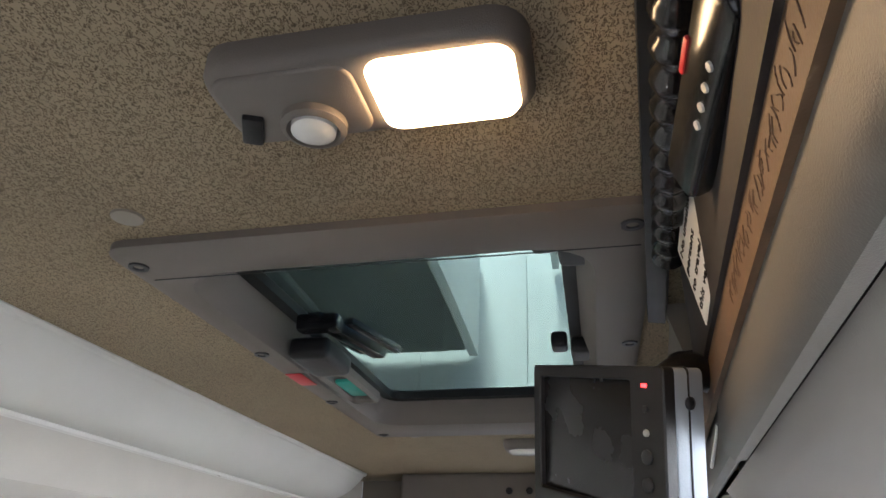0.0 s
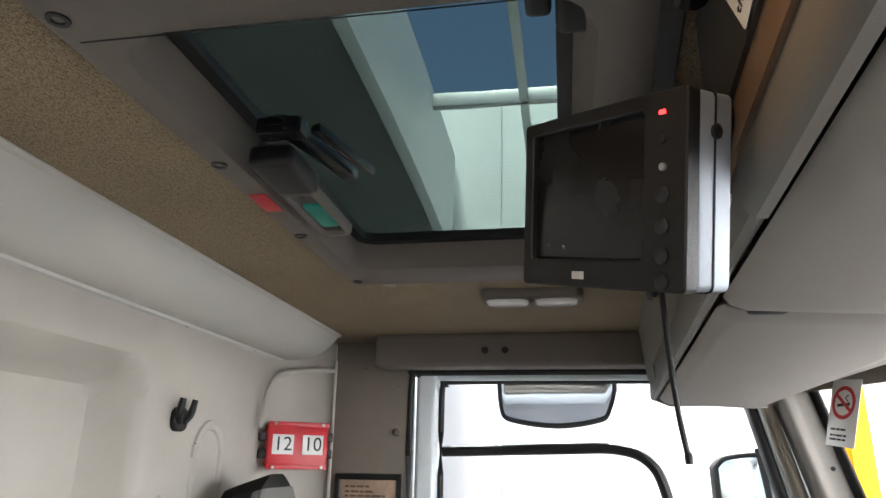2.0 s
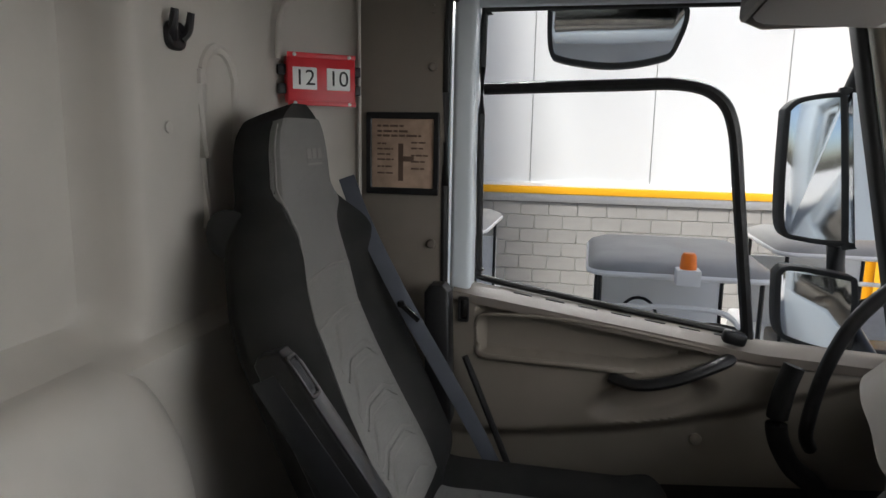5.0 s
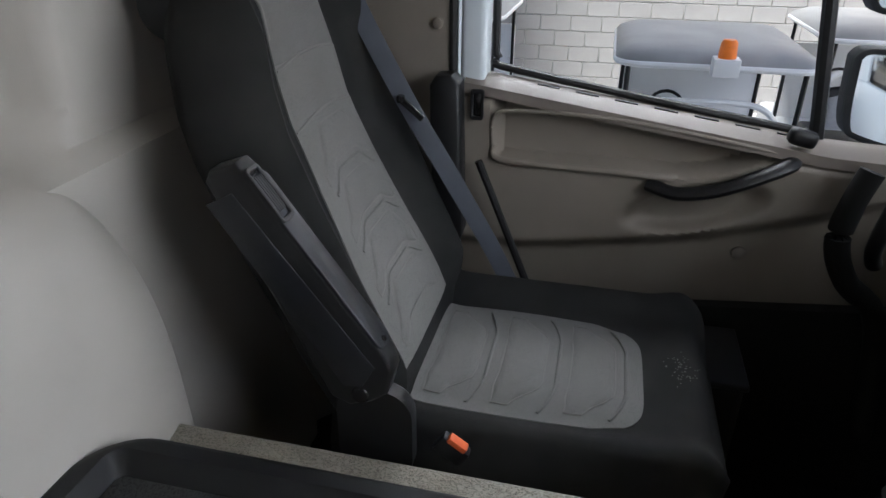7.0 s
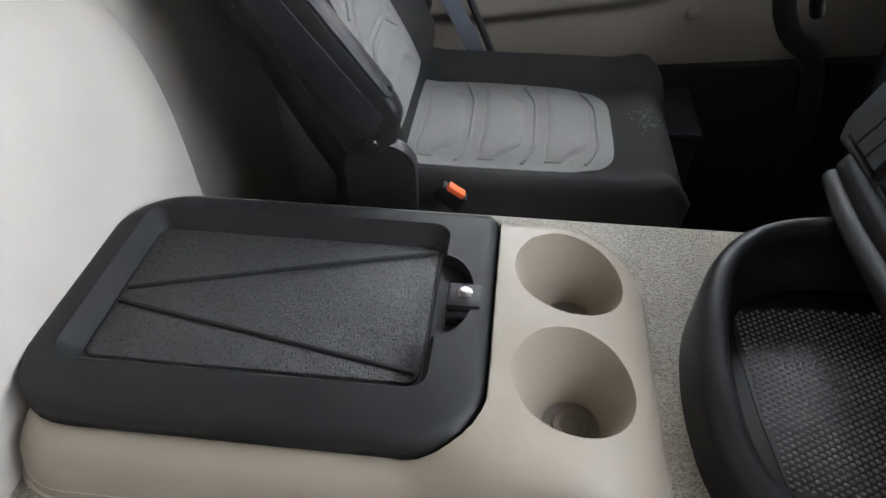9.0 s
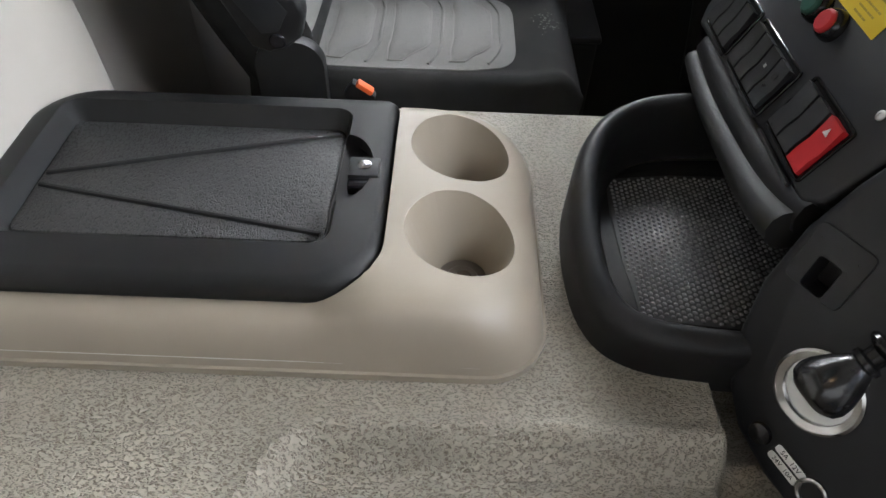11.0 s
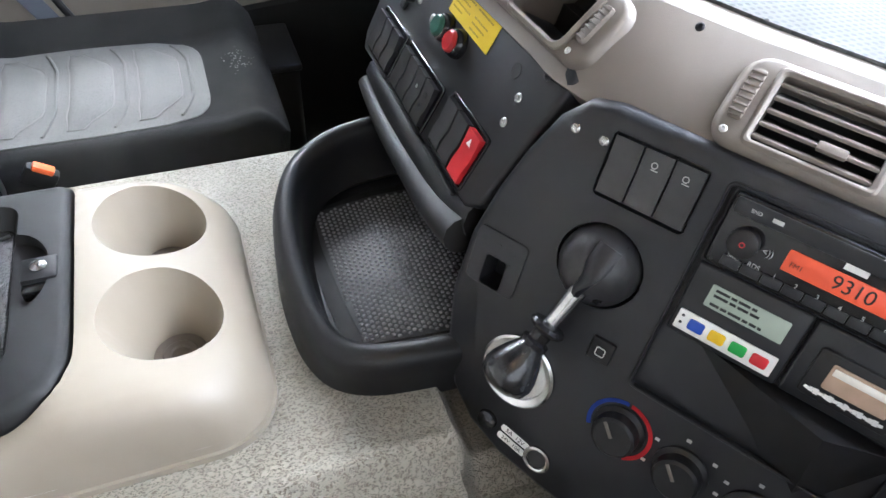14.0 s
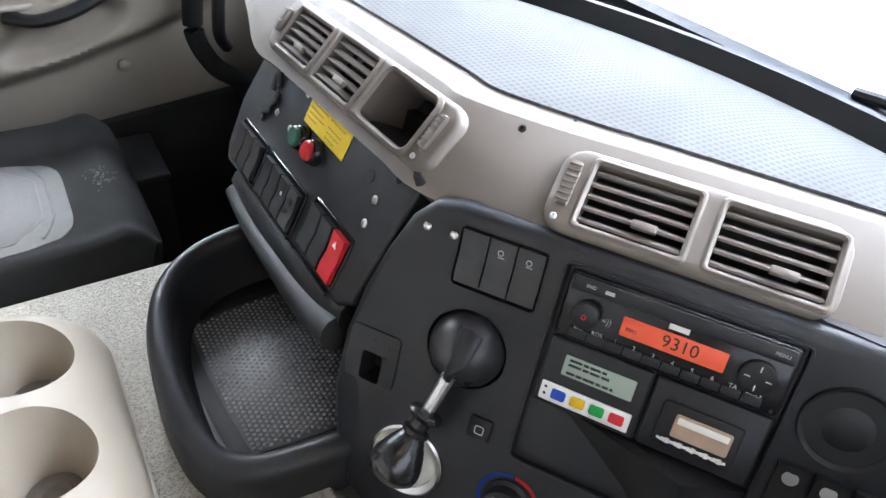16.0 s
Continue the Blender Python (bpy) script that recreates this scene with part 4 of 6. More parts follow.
part("armrest_pad", slab(rrect(0.25, 0.036, 0.012), 0, 0.004, 0.0015, at(AR, 0.002, 0, -0.002)), M_DASH, arm)
part("adjuster_frame", ring2(rrect(0.072, 0.028, 0.006), rrect(0.060, 0.019, 0.003), 0, 0.004, 0.001, at(AR, 0.100, 0.007, 0.002)), M_BLACK, arm)
for k in range(5):
    part("adjuster_rib", box(0.046, 0.003, 0.003, 0.001, at(AR, 0.100, -0.001 + k * 0.004, 0.003)), M_DASH, arm)
ASD = plane_frame((-0.44, 1.8045, 0.645), (-0.17, 0, 0.247), (0, -1, 0))
part("side_panel", slab([(0.165, 0.026), (0.160, -0.012), (-0.10, -0.022), (-0.115, 0.008), (-0.105, 0.03)][::-1], 0, 0.0016, 0.0008, ASD), M_DASH, arm)
part("pivot_cap", lathe([(0.012, 0), (0.010, 0.003), (0.0002, 0.003)], 16, at(ASD, -0.125, 0.02)), M_GLOSS, arm)
part("armrest_bolt", lathe([(0.004, 0), (0.003, 0.002), (0.0002, 0.002)], 10, at(AR, -0.115, 0, 0.002)), M_GLOSS, arm)
part("armrest", arm_rest(2.425, [(-0.40, 0.42), (-0.385, 0.47), (-0.395, 0.775), (-0.41, 0.79), (-0.44, 0.788), (-0.452, 0.77), (-0.445, 0.45), (-0.43, 0.42)], 0.055), M_BLACK, seat, "black folded-up plastic armrest")
part("recliner_cover", slab(rrect(0.105, 0.15, 0.04, 6, -0.385, 0.43), 0, 0.03, 0.008, Matrix(((1, 0, 0, 0), (0, 0, 1, 1.845), (0, 1, 0, 0), (0, 0, 0, 1)))), M_BLACK, seat)
part("back_knob", lathe([(0.042, 0), (0.042, 0.006), (0.034, 0.010), (0.02, 0.011), (0.0002, 0.011)], 24, Matrix.Translation((-0.685, 1.985, 0.95)) @ Matrix.Rotation(radians(90), 4, "X")), M_BLACK, seat)
part("pedestal", span((-0.40, 1.95, -0.10), (0.05, 2.31, 0.26), 0.02), M_FLOOR, seat)
part("side_skirt", span((-0.46, 1.895, 0.23), (0.05, 1.91, 0.34), 0.006), M_BLACK, seat)
bk = part("buckle", box(0.046, 0.018, 0.030, 0.005, Matrix.Translation((-0.285, 1.876, 0.400)) @ Matrix.Rotation(radians(35), 4, "Y")), M_BLACK, seat, "belt buckle with orange release button")
part("release_button", box(0.030, 0.015, 0.010, 0.003, Matrix.Translation((-0.276, 1.872, 0.415)) @ Matrix.Rotation(radians(35), 4, "Y")), M_ORANGE, bk, "orange release button")

belt = thing("seat_belt", (-0.465, 2.296, 0.4), "grey webbing seat belt hanging beside the seat", "seat belt")
bp_ = [(-0.60, 2.31, 1.03), (-0.555, 2.30, 0.93), (-0.465, 2.296, 0.765), (-0.385, 2.315, 0.62), (-0.315, 2.345, 0.48), (-0.275, 2.375, 0.38)]
part("webbing", tube(bp_, 0.017, 10, flat=0.07, up=(0.35, -1.2, 0.5)), M_BELT, belt)
part("belt_stop", lathe([(0.007, -0.006), (0.008, 0), (0.007, 0.006)], 12, Matrix.Translation((-0.472, 2.285, 0.772))), M_GLOSS, belt)
part("tongue", box(0.05, 0.008, 0.012, 0.003, Matrix.Translation((-0.452, 2.285, 0.755)) @ Matrix.Rotation(radians(40), 4, "Y")), M_GLOSS, belt)
part("stalk", tube([(-0.36, 2.43, 0.62), (-0.30, 2.43, 0.48), (-0.25, 2.42, 0.37)], 0.008, 8), M_BLACK, belt)
box_ = thing("door_side_box", (0.16, 2.30, -0.1), "dark grey plastic box beside the seat base", "box")
part("body", span((0.10, 2.24, -0.10), (0.17, 2.42, 0.30), 0.012, 3), M_FLOOR, box_)
part("lid", span((0.095, 2.235, 0.30), (0.175, 2.425, 0.315), 0.005, 3), M_BLACK, box_)


# ---- dashboard ----
TURNED = Matrix(((1.1011, 0.0616, 0.1112, -0.1406), (-0.0663, 1.1055, 0.0442, -0.2006), (-0.1085, -0.0506, 1.1019, 0.0003), (0, 0, 0, 1)))


def fascia_frame(o, u, n, size):
    """A panel's frame in the dashboard's own space, from its place in the cab."""
    return TURNED.inverted() @ plane_frame(o, u, n) @ Matrix.Scale(size, 4)


HP = fascia_frame((0.2067, 1.4647, 0.6006), (0.0087, -1.0, 0.0022), (-0.8905, -0.0068, 0.455), 1.071)
RP = fascia_frame((0.3476, 1.2488, 0.7410), (0.5244, -0.8513, 0.0152), (-0.8058, -0.4904, 0.3322), 1.0896)
VR = fascia_frame((0.3271, 1.3114, 0.7567), (0.5246, -0.8514, 0.0021), (-0.4855, -0.2971, 0.8222), 1.1279)
VL = fascia_frame((0.2696, 1.7706, 0.7558), (0.0536, -0.9984, 0.0174), (-0.7138, -0.0261, 0.6999), 1.119)

dash = thing("dashboard", (0.45, 1.5, 0.42), "charcoal and warm grey moulded lorry dashboard", "dashboard")
INV = TURNED.inverted()


def along(m, us, v, w=-0.005):
    return [m @ Vector((u, v, w)) for u in us]


BP = [INV @ Vector(p) for p in ((0.47, 2.37, 0.70), (0.40, 2.25, 0.715), (0.335, 2.08, 0.735), (0.295, 1.94, 0.747))]
BP += along(VL, (-0.045, 0.02, 0.10, 0.18, 0.26, 0.315), -0.010) + along(VR, (0.002, 0.06, 0.13, 0.20, 0.27, 0.36, 0.52), -0.004)
TP = [INV @ Vector(p) for p in ((0.56, 2.37, 0.775), (0.50, 2.27, 0.788), (0.425, 2.10, 0.805), (0.375, 1.96, 0.818))]
TP += along(VL, (-0.040, 0.02, 0.10, 0.18, 0.26, 0.300), 0.074) + along(VR, (-0.005, 0.06, 0.13, 0.20, 0.27, 0.36, 0.52), 0.092)
BS, TS = smooth_path(BP, 6), smooth_path(TP, 6)
UPV = Vector((-0.70, -0.2, 0.68)).normalized()


def band(i, t):
    b, p = BS[i], TS[i]
    roll = 0.005 * max(0.0, math.sin(math.pi * t)) ** 0.8 * (1 - 0.3 * t)
    return b + (p - b) * t + UPV * roll


BAND_HOLES = [slab(rrect(w, h, 0.003, 3, u, v), -0.06, 0.05, 0.0003, m) for m, w, h, u, v in ((VR, 0.083, 0.055, 0.0865, 0.0395), (VR, 0.083, 0.055, 0.1885, 0.0395), (VL, 0.078, 0.051, 0.050, 0.0285), (VL, 0.078, 0.055, 0.146, 0.0285), (VL, 0.084, 0.056, 0.250, 0.029))]
part("upper_band", cut(sheet(lambda i, t: band(int(i), t), range(len(BS)), [-0.10, 0.0] + lin(0.06, 1, 14), (0.012, 0.004, -0.012)), *BAND_HOLES), M_VENT, dash, "warm grey upper dash moulding")


def top(i, t):
    p = TS[i]
    w = TURNED @ p
    y = w.y + 0.06 * (1.5 - w.y)
    far = TURNED.inverted() @ Vector((max(0.748 - 0.40 * ((y - 1.28) / 0.95) ** 2, w.x + 0.05), y, 0.778))
    q = p.lerp(far, t)
    q.z += 0.010 * math.sin(math.pi * t) - 0.002 * (1 - step(0, 0.04, t))
    return q


part("top_pad", sheet(lambda i, t: top(int(i), t), range(len(TS)), [0, 0.02, 0.04, 0.07] + lin(0.12, 1, 12), (0, 0, -0.015)), M_VENT, dash)
part("top_mat", sheet(lambda i, t: top(int(i), t) + Vector((0, 0, 0.003)), range(18, len(TS)), [0.10, 0.11] + lin(0.15, 0.985, 12), (0, 0, -0.003)), M_DASHTOP, dash, "pale ribbed anti-slip mat on the dash top")
# charcoal fascia panels
hp_out = [(-0.319, -0.020), (-0.336, 0.0), (-0.343, 0.066), (-0.326, 0.140), (-0.30, 0.163), (0.043, 0.168), (0.055, 0.160), (0.042, 0.008), (0.022, -0.010)]
lf = part("left_fascia", slab(hp_out[::-1], -0.045, 0, 0.006, HP), M_DASH, dash, "charcoal switch panel")
rp_out = [(-0.105, 0.022), (-0.130, 0.017), (-0.150, -0.004), (-0.168, -0.043), (-0.183, -0.087), (-0.195, -0.140), (-0.197, -0.203), (-0.186, -0.256), (-0.163, -0.307), (-0.132, -0.335), (-0.089, -0.351), (-0.04, -0.357), (0.05, -0.360), (0.30, -0.362), (0.30, 0.018)]
HOLES = [slab(rrect(0.0215, 0.031, 0.003, 3, -0.159, -0.165), -0.03, 0.02, 0.0005, RP),
         lathe([(0.0385, -0.02), (0.0385, 0.02)], 32, at(RP, -0.0705, -0.1075)),
         lathe([(0.033, -0.025), (0.038, 0.02)], 32, at(RP, -0.101, -0.246)),
         slab(rrect(0.080, 0.056, 0.005, 3, -0.0605, -0.0235), -0.008, 0.02, 0.0005, RP),
         slab(rrect(0.189, 0.196, 0.006, 3, 0.0885, -0.094), -0.006, 0.02, 0.0005, RP),
         lathe([(0.030, -0.02), (0.034, 0.02)], 32, at(RP, 0.224, -0.048))]
cf = part("centre_fascia", cut(slab(rp_out, -0.05, 0, 0.008, RP), *HOLES), M_DASH, dash, "charcoal centre panel facing the driver")
part("fascia_backing", slab(inset2(rp_out, 0.02), -0.075, -0.052, 0.002, RP), M_BLACK, dash)
part("lower_body", loft([[(0.215, 1.82, 0.64), (0.40, 2.36, 0.70), (0.64, 2.36, 0.70), (0.60, 1.0, 0.64), (0.33, 1.16, 0.64), (0.24, 1.40, 0.64)], [(0.36, 1.80, 0.02), (0.46, 2.36, -0.05), (0.70, 2.36, -0.05), (0.62, 1.0, 0.30), (0.36, 1.14, 0.40), (0.28, 1.38, 0.40)]]), M_BLACK, dash)
part("upper_body", loft([[(0.250, 1.80, 0.785), (0.46, 2.36, 0.785), (0.66, 2.36, 0.785), (0.64, 0.95, 0.785), (0.44, 1.10, 0.785), (0.285, 1.40, 0.785)], [(0.225, 1.80, 0.63), (0.42, 2.36, 0.69), (0.62, 2.36, 0.69), (0.62, 0.98, 0.63), (0.36, 1.16, 0.63), (0.25, 1.40, 0.63)]]), M_BLACK, dash)
rub = [(-0.285, -0.048), (-0.20, -0.054), (-0.10, -0.052), (-0.02, -0.046), (0.035, -0.034)]
part("bumper_roll", tube([(HP @ Vector((u, v, -0.010))) for u, v in rub], [0.012, 0.022], 12, flat=0.9), M_RUBBER, dash, "dark rounded lower edge")
part("roll_backing", tube([(HP @ Vector((u, v + 0.022, -0.022))) for u, v in rub], 0.022, 10), M_BLACK, dash)
for u0, u1 in ((-0.302, -0.228), (-0.212, -0.108), (-0.086, 0.0)):
    part("switch_rail", box(u1 - u0, 0.0035, 0.005, 0.001, at(HP, (u0 + u1) / 2, -0.011, 0.001)), M_SWITCH, dash)


def rocker(m, w, h, material, parent, label="", mark=None):
    """A rocker switch with a dished face."""
    prof = [(-h / 2, 0.0), (-h / 2, 0.005), (-h * 0.25, 0.0062), (0, 0.0045), (h * 0.25, 0.0058), (h / 2, 0.0075), (h / 2, 0.0)]
    bm = loft([[(x, y, z) for y, z in prof] for x in (-w / 2, -w / 2 + 0.0012, w / 2 - 0.0012, w / 2)])
    bm.transform(m)
    sw = part("rocker_switch", bm, material, parent, label)
    if mark == "dot":
        part("switch_lens", box(0.004, 0.004, 0.0006, 0.0002, at(m, 0, h * 0.12, 0.0055)), M_MARK, sw)
    if mark == "icon":
        part("switch_icon", join(ring2(circle(0.0028, 12), circle(0.0020, 12), 0, 0.0004, 0, at(m, -0.001, h * 0.28, 0.0063)), box(0.006, 0.0008, 0.0004, 0, at(m, 0, h * 0.20, 0.0062))), M_MARK, sw)
    return sw


for u0, u1, v0, v1 in ((-0.304, -0.226, -0.006, 0.048), (-0.212, -0.106, -0.006, 0.048), (-0.084, 0.003, 0.000, 0.058)):
    part("switch_bezel", ring2(rrect(u1 - u0 + 0.006, v1 - v0 + 0.006, 0.004, 3, (u0 + u1) / 2, (v0 + v1) / 2), rrect(u1 - u0, v1 - v0, 0.002, 3, (u0 + u1) / 2, (v0 + v1) / 2), -0.001, 0.0025, 0.0008, HP), M_GLOSS, lf)
for k in range(3):
    rocker(at(HP, -0.2905 + k * 0.0255, 0.021, 0.003), 0.0225, 0.048, M_SWITCH, lf)
for k in range(4):
    rocker(at(HP, -0.1975 + k * 0.0257, 0.021, 0.003), 0.0228, 0.048, M_SWITCH, lf, mark="dot" if k == 2 else None)
part("switch_hole", lathe([(0.004, 0), (0.004, 0.0006), (0.0002, 0.0006)], 12, at(HP, -0.1204, 0.030, 0.0092)), M_INKDARK, lf)
for k in range(2):
    rocker(at(HP, -0.068 + k * 0.0275, 0.029, 0.002), 0.0245, 0.052, M_SWITCH, lf)
hz = rocker(at(HP, -0.0115, 0.029, 0.002), 0.0250, 0.053, M_REDBTN, lf, "red hazard warning switch")
tri = loft([[(-0.004, 0.012, 0), (0.004, 0.012, 0), (0, 0.0195, 0)], [(-0.004, 0.012, 0.0005), (0.004, 0.012, 0.0005), (0, 0.0195, 0.0005)]])
tri.transform(at(HP, -0.0115, 0.029, 0.0090))
part("warning_triangle", tri, M_WHITE, hz)
st = tagged(part("sticker", slab(rrect(0.102, 0.041, 0.001, 2), 0, 0.0006, 0.0002, at(HP, -0.1245, 0.1315, 0.0005)), M_YELLOW, lf), "yellow printed instruction sticker")
part("sticker_print", join(bars(at(HP, -0.1245, 0.1315, 0.0013), -0.046, -0.004, (0.012, 0.006, 0.0, -0.006, -0.012), 0.0018, 5), bars(at(HP, -0.1245, 0.1315, 0.0013), 0.002, 0.046, (0.015, 0.006, -0.003, -0.009, -0.015), 0.0018, 6)), M_YELLOWINK, st)
for u, mm, lab in ((-0.1607, M_GREEN, "green push button in a black ring"), (-0.1244, M_REDBTN, "red push button in a black ring")):
    c0 = part("push_button", lathe([(0.016, 0), (0.016, 0.004), (0.0145, 0.010), (0.0125, 0.012), (0.0125, 0.009), (0.0002, 0.009)], 24, at(HP, u, 0.0948)), M_GLOSS, lf, lab)
    part("button_cap", lathe([(0.0118, 0.008), (0.0118, 0.014), (0.0095, 0.0165), (0.0002, 0.0165)], 24, at(HP, u, 0.0948)), mm, c0)
part("panel_hole", lathe([(0.0075, 0), (0.0075, 0.0006), (0.0002, 0.0006)], 18, at(HP, -0.020, 0.125)), M_INKDARK, lf)
for u, v in ((0.004, 0.110), (0.005, 0.083), (-0.197, 0.089), (-0.240, 0.090), (-0.189, 0.139), (-0.230, 0.142)):
    screw(lf, at(HP, u, v), 0.0048)
screw(lf, at(HP, 0.022, 0.145), 0.005, M_SCREWDK)
part("torn_foam", join(*[box(0.012 + 0.010 * (k % 3), 0.010, 0.006, 0.002, at(HP, -0.270 + 0.006 * (k % 4), 0.070 + 0.012 * k, 0.001, 25 * k)) for k in range(6)]), M_RUBBER, lf, "torn black adhesive foam")

# centre panel: switches, gear lever, heater controls
for k in range(3):
    rocker(at(RP, -0.0862 + k * 0.0257, -0.0235, -0.006), 0.0240, 0.050, M_SWITCH, cf, mark="icon" if k else None)
for u in (-0.132, -0.106):
    screw(cf, at(RP, u, -0.008), 0.0042, M_CHROME)
part("coin_plate", ring2(rrect(0.054, 0.058, 0.006, 3, -0.159, -0.153), rrect(0.0215, 0.031, 0.003, 3, -0.159, -0.165), -0.0005, 0.0015, 0.0006, RP), M_DASH, cf, "blank switch plate with a square hole")
for u, v in ((-0.178, -0.138), (-0.160, -0.136), (-0.143, -0.139), (-0.146, -0.150)):
    part("plate_hole", lathe([(0.0016, 0), (0.0016, 0.0004), (0.0001, 0.0004)], 8, at(RP, u, v, 0.0015)), M_INKDARK, cf)
part("gate_back", slab(circle(0.040, 32, -0.0705, -0.1075), -0.024, -0.018, 0.001, RP), M_BLACK, cf)

gear = thing("gear_lever", RP @ Vector((-0.0705, -0.1075, 0)), "black ball-mounted gear lever with polished worn knob", "gear lever")
part("ball", lathe([(0.0002, 0.030), (0.012, 0.0285), (0.022, 0.0235), (0.030, 0.0150), (0.0352, 0.003), (0.036, -0.006), (0.035, -0.018)], 32, at(RP, -0.0705, -0.1075)), M_SWITCH, gear)
part("ball_saddle", tube([RP @ Vector(p) for p in ((-0.062, -0.078, 0.020), (-0.066, -0.100, 0.029), (-0.072, -0.122, 0.026))], 0.011, 10, flat=0.5), M_DASH, gear)
G0, G1 = RP @ Vector((-0.071, -0.122, 0.026)), RP @ Vector((-0.0915, -0.212, 0.060))
GD = (G1 - G0).normalized()
GM = plane_frame(G0, GD.cross(Vector((0, 0, 1))), GD)
part("shaft", lathe([(0.008, 0), (0.0075, 0.01), (0.0062, 0.042), (0.0062, 0.06)], 18, GM), M_CHROME, gear, "polished steel shaft")
part("collar", lathe([(0.007, 0.036), (0.015, 0.038), (0.0165, 0.041), (0.015, 0.044), (0.009, 0.047), (0.0085, 0.054), (0.0125, 0.056), (0.0125, 0.060), (0.007, 0.062)], 24, GM), M_GLOSS, gear)
part("knob", lathe([(0.010, 0.060), (0.0125, 0.064), (0.0180, 0.074), (0.0228, 0.086), (0.0240, 0.094), (0.0222, 0.101), (0.016, 0.106), (0.0002, 0.108)], 28, GM), M_KNOB, gear, "scuffed glossy black knob")

rs = part("rest_ring", lathe([(0.0385, -0.001), (0.0385, 0.003), (0.036, 0.0045), (0.030, 0.0025), (0.026, -0.016), (0.0002, -0.018)], 36, at(RP, -0.101, -0.246)), M_CHROME, cf, "satin metal ring behind the lever knob")
part("ring_core", lathe([(0.025, -0.017), (0.025, -0.010), (0.0002, -0.010)], 24, at(RP, -0.101, -0.246)), M_BLACK, rs)
bt = part("square_button", slab(rrect(0.022, 0.023, 0.002, 3), -0.002, 0.003, 0.001, at(RP, -0.0385, -0.1774)), M_BLACK, cf)
part("button_icon", ring2(rrect(0.009, 0.009, 0.002), rrect(0.0072, 0.0072, 0.0014), 0.003, 0.0034, 0, at(RP, -0.0385, -0.1784)), M_MARK, bt)


def arc(m, r0, r1, a0, a1, material, parent, n=24):
    o = [(r1 * math.cos(radians(a)), r1 * math.sin(radians(a))) for a in lin(a0, a1, n)]
    i = [(r0 * math.cos(radians(a)), r0 * math.sin(radians(a))) for a in lin(a0, a1, n)]
    bm = bmesh.new()
    vo, vi = [bm.verts.new((*p, 0.0006)) for p in o], [bm.verts.new((*p, 0.0006)) for p in i]
    for k in range(n - 1):
        bm.faces.new((vo[k], vo[k + 1], vi[k + 1], vi[k]))
    bmesh.ops.solidify(bm, geom=bm.faces[:], thickness=0.0005)
    bm.transform(m)
    return part("dial_arc", bm, material, parent)


for u, v in ((0.0045, -0.2395), (0.064, -0.242), (0.126, -0.242)):
    kn = part("heater_knob", lathe([(0.024, 0), (0.024, 0.003), (0.0205, 0.006), (0.0195, 0.016), (0.017, 0.018), (0.0002, 0.018)], 32, at(RP, u, v)), M_BLACK, cf, "round black heater knob")
    part("pointer", box(0.0032, 0.016, 0.0008, 0.0002, at(RP, u - 0.006, v + 0.006, 0.0182, 40)), M_TAUPE, kn)
    if u < 0.03:
        arc(at(RP, u, v, 0), 0.0265, 0.0305, 92, 205, M_BLUE, cf)
        arc(at(RP, u, v, 0), 0.0265, 0.0305, 88, -62, M_KEYR, cf)
    else:
        for a in (200, 150, 100, 50, 0, -40):
            part("dial_mark", box(0.004, 0.003, 0.0005, 0, at(RP, u + 0.032 * math.cos(radians(a)), v + 0.032 * math.sin(radians(a)), 0.0003)), M_MARK, cf)
part("socket", lathe([(0.0145, 0), (0.0145, 0.003), (0.0125, 0.004), (0.0105, 0.003), (0.0105, -0.0), (0.0002, 0.0004)], 24, at(RP, -0.050, -0.324)), M_CHROME, cf, "chromed power socket rim")
part("socket_core", lathe([(0.0098, 0.0002), (0.0098, 0.0014), (0.0002, 0.0014)], 20, at(RP, -0.050, -0.324)), M_INKDARK, cf)
part("round_plug", lathe([(0.011, 0), (0.010, 0.004), (0.005, 0.006), (0.0002, 0.006)], 18, at(RP, -0.112, -0.318)), M_GLOSS, cf)
LB = at(RP, -0.079, -0.322, 0.0002, -8)
lb = part("power_label", slab(rrect(0.038, 0.022, 0.006, 4), 0, 0.0004, 0.0001, LB), M_INKDARK, cf, "small black and white socket label")
part("label_patch", join(slab(rrect(0.034, 0.008, 0.003, 3, 0, 0.0052), 0.0004, 0.0007, 0.0001, LB), slab(rrect(0.034, 0.008, 0.003, 3, 0, -0.0052), 0.0004, 0.0007, 0.0001, LB)), M_WHITE, lb)
text("label_text", "5A  12V", 0.0068, at(LB, 0, 0.0052, 0.0008), M_INKDARK, lb)
text("label_text", "24V  10A", 0.0062, at(LB, 0, -0.0052, 0.0008), M_INKDARK, lb)
du = part("round_vent", lathe([(0.034, 0.0), (0.033, 0.003), (0.030, 0.001), (0.026, -0.012), (0.022, -0.012), (0.021, -0.002), (0.016, 0.001), (0.0002, 0.001)], 32, at(RP, 0.224, -0.048)), M_BLACK, cf, "round black speaker vent")
for u in (0.203, 0.230, 0.257):
    sw = rocker(at(RP, u, -0.108), 0.022, 0.036, M_BLACK, cf)
    part("switch_emblem", lathe([(0.006, 0), (0.006, 0.0005), (0.0002, 0.0005)], 14, at(RP, u, -0.100, 0.006)), M_STEEL, sw)

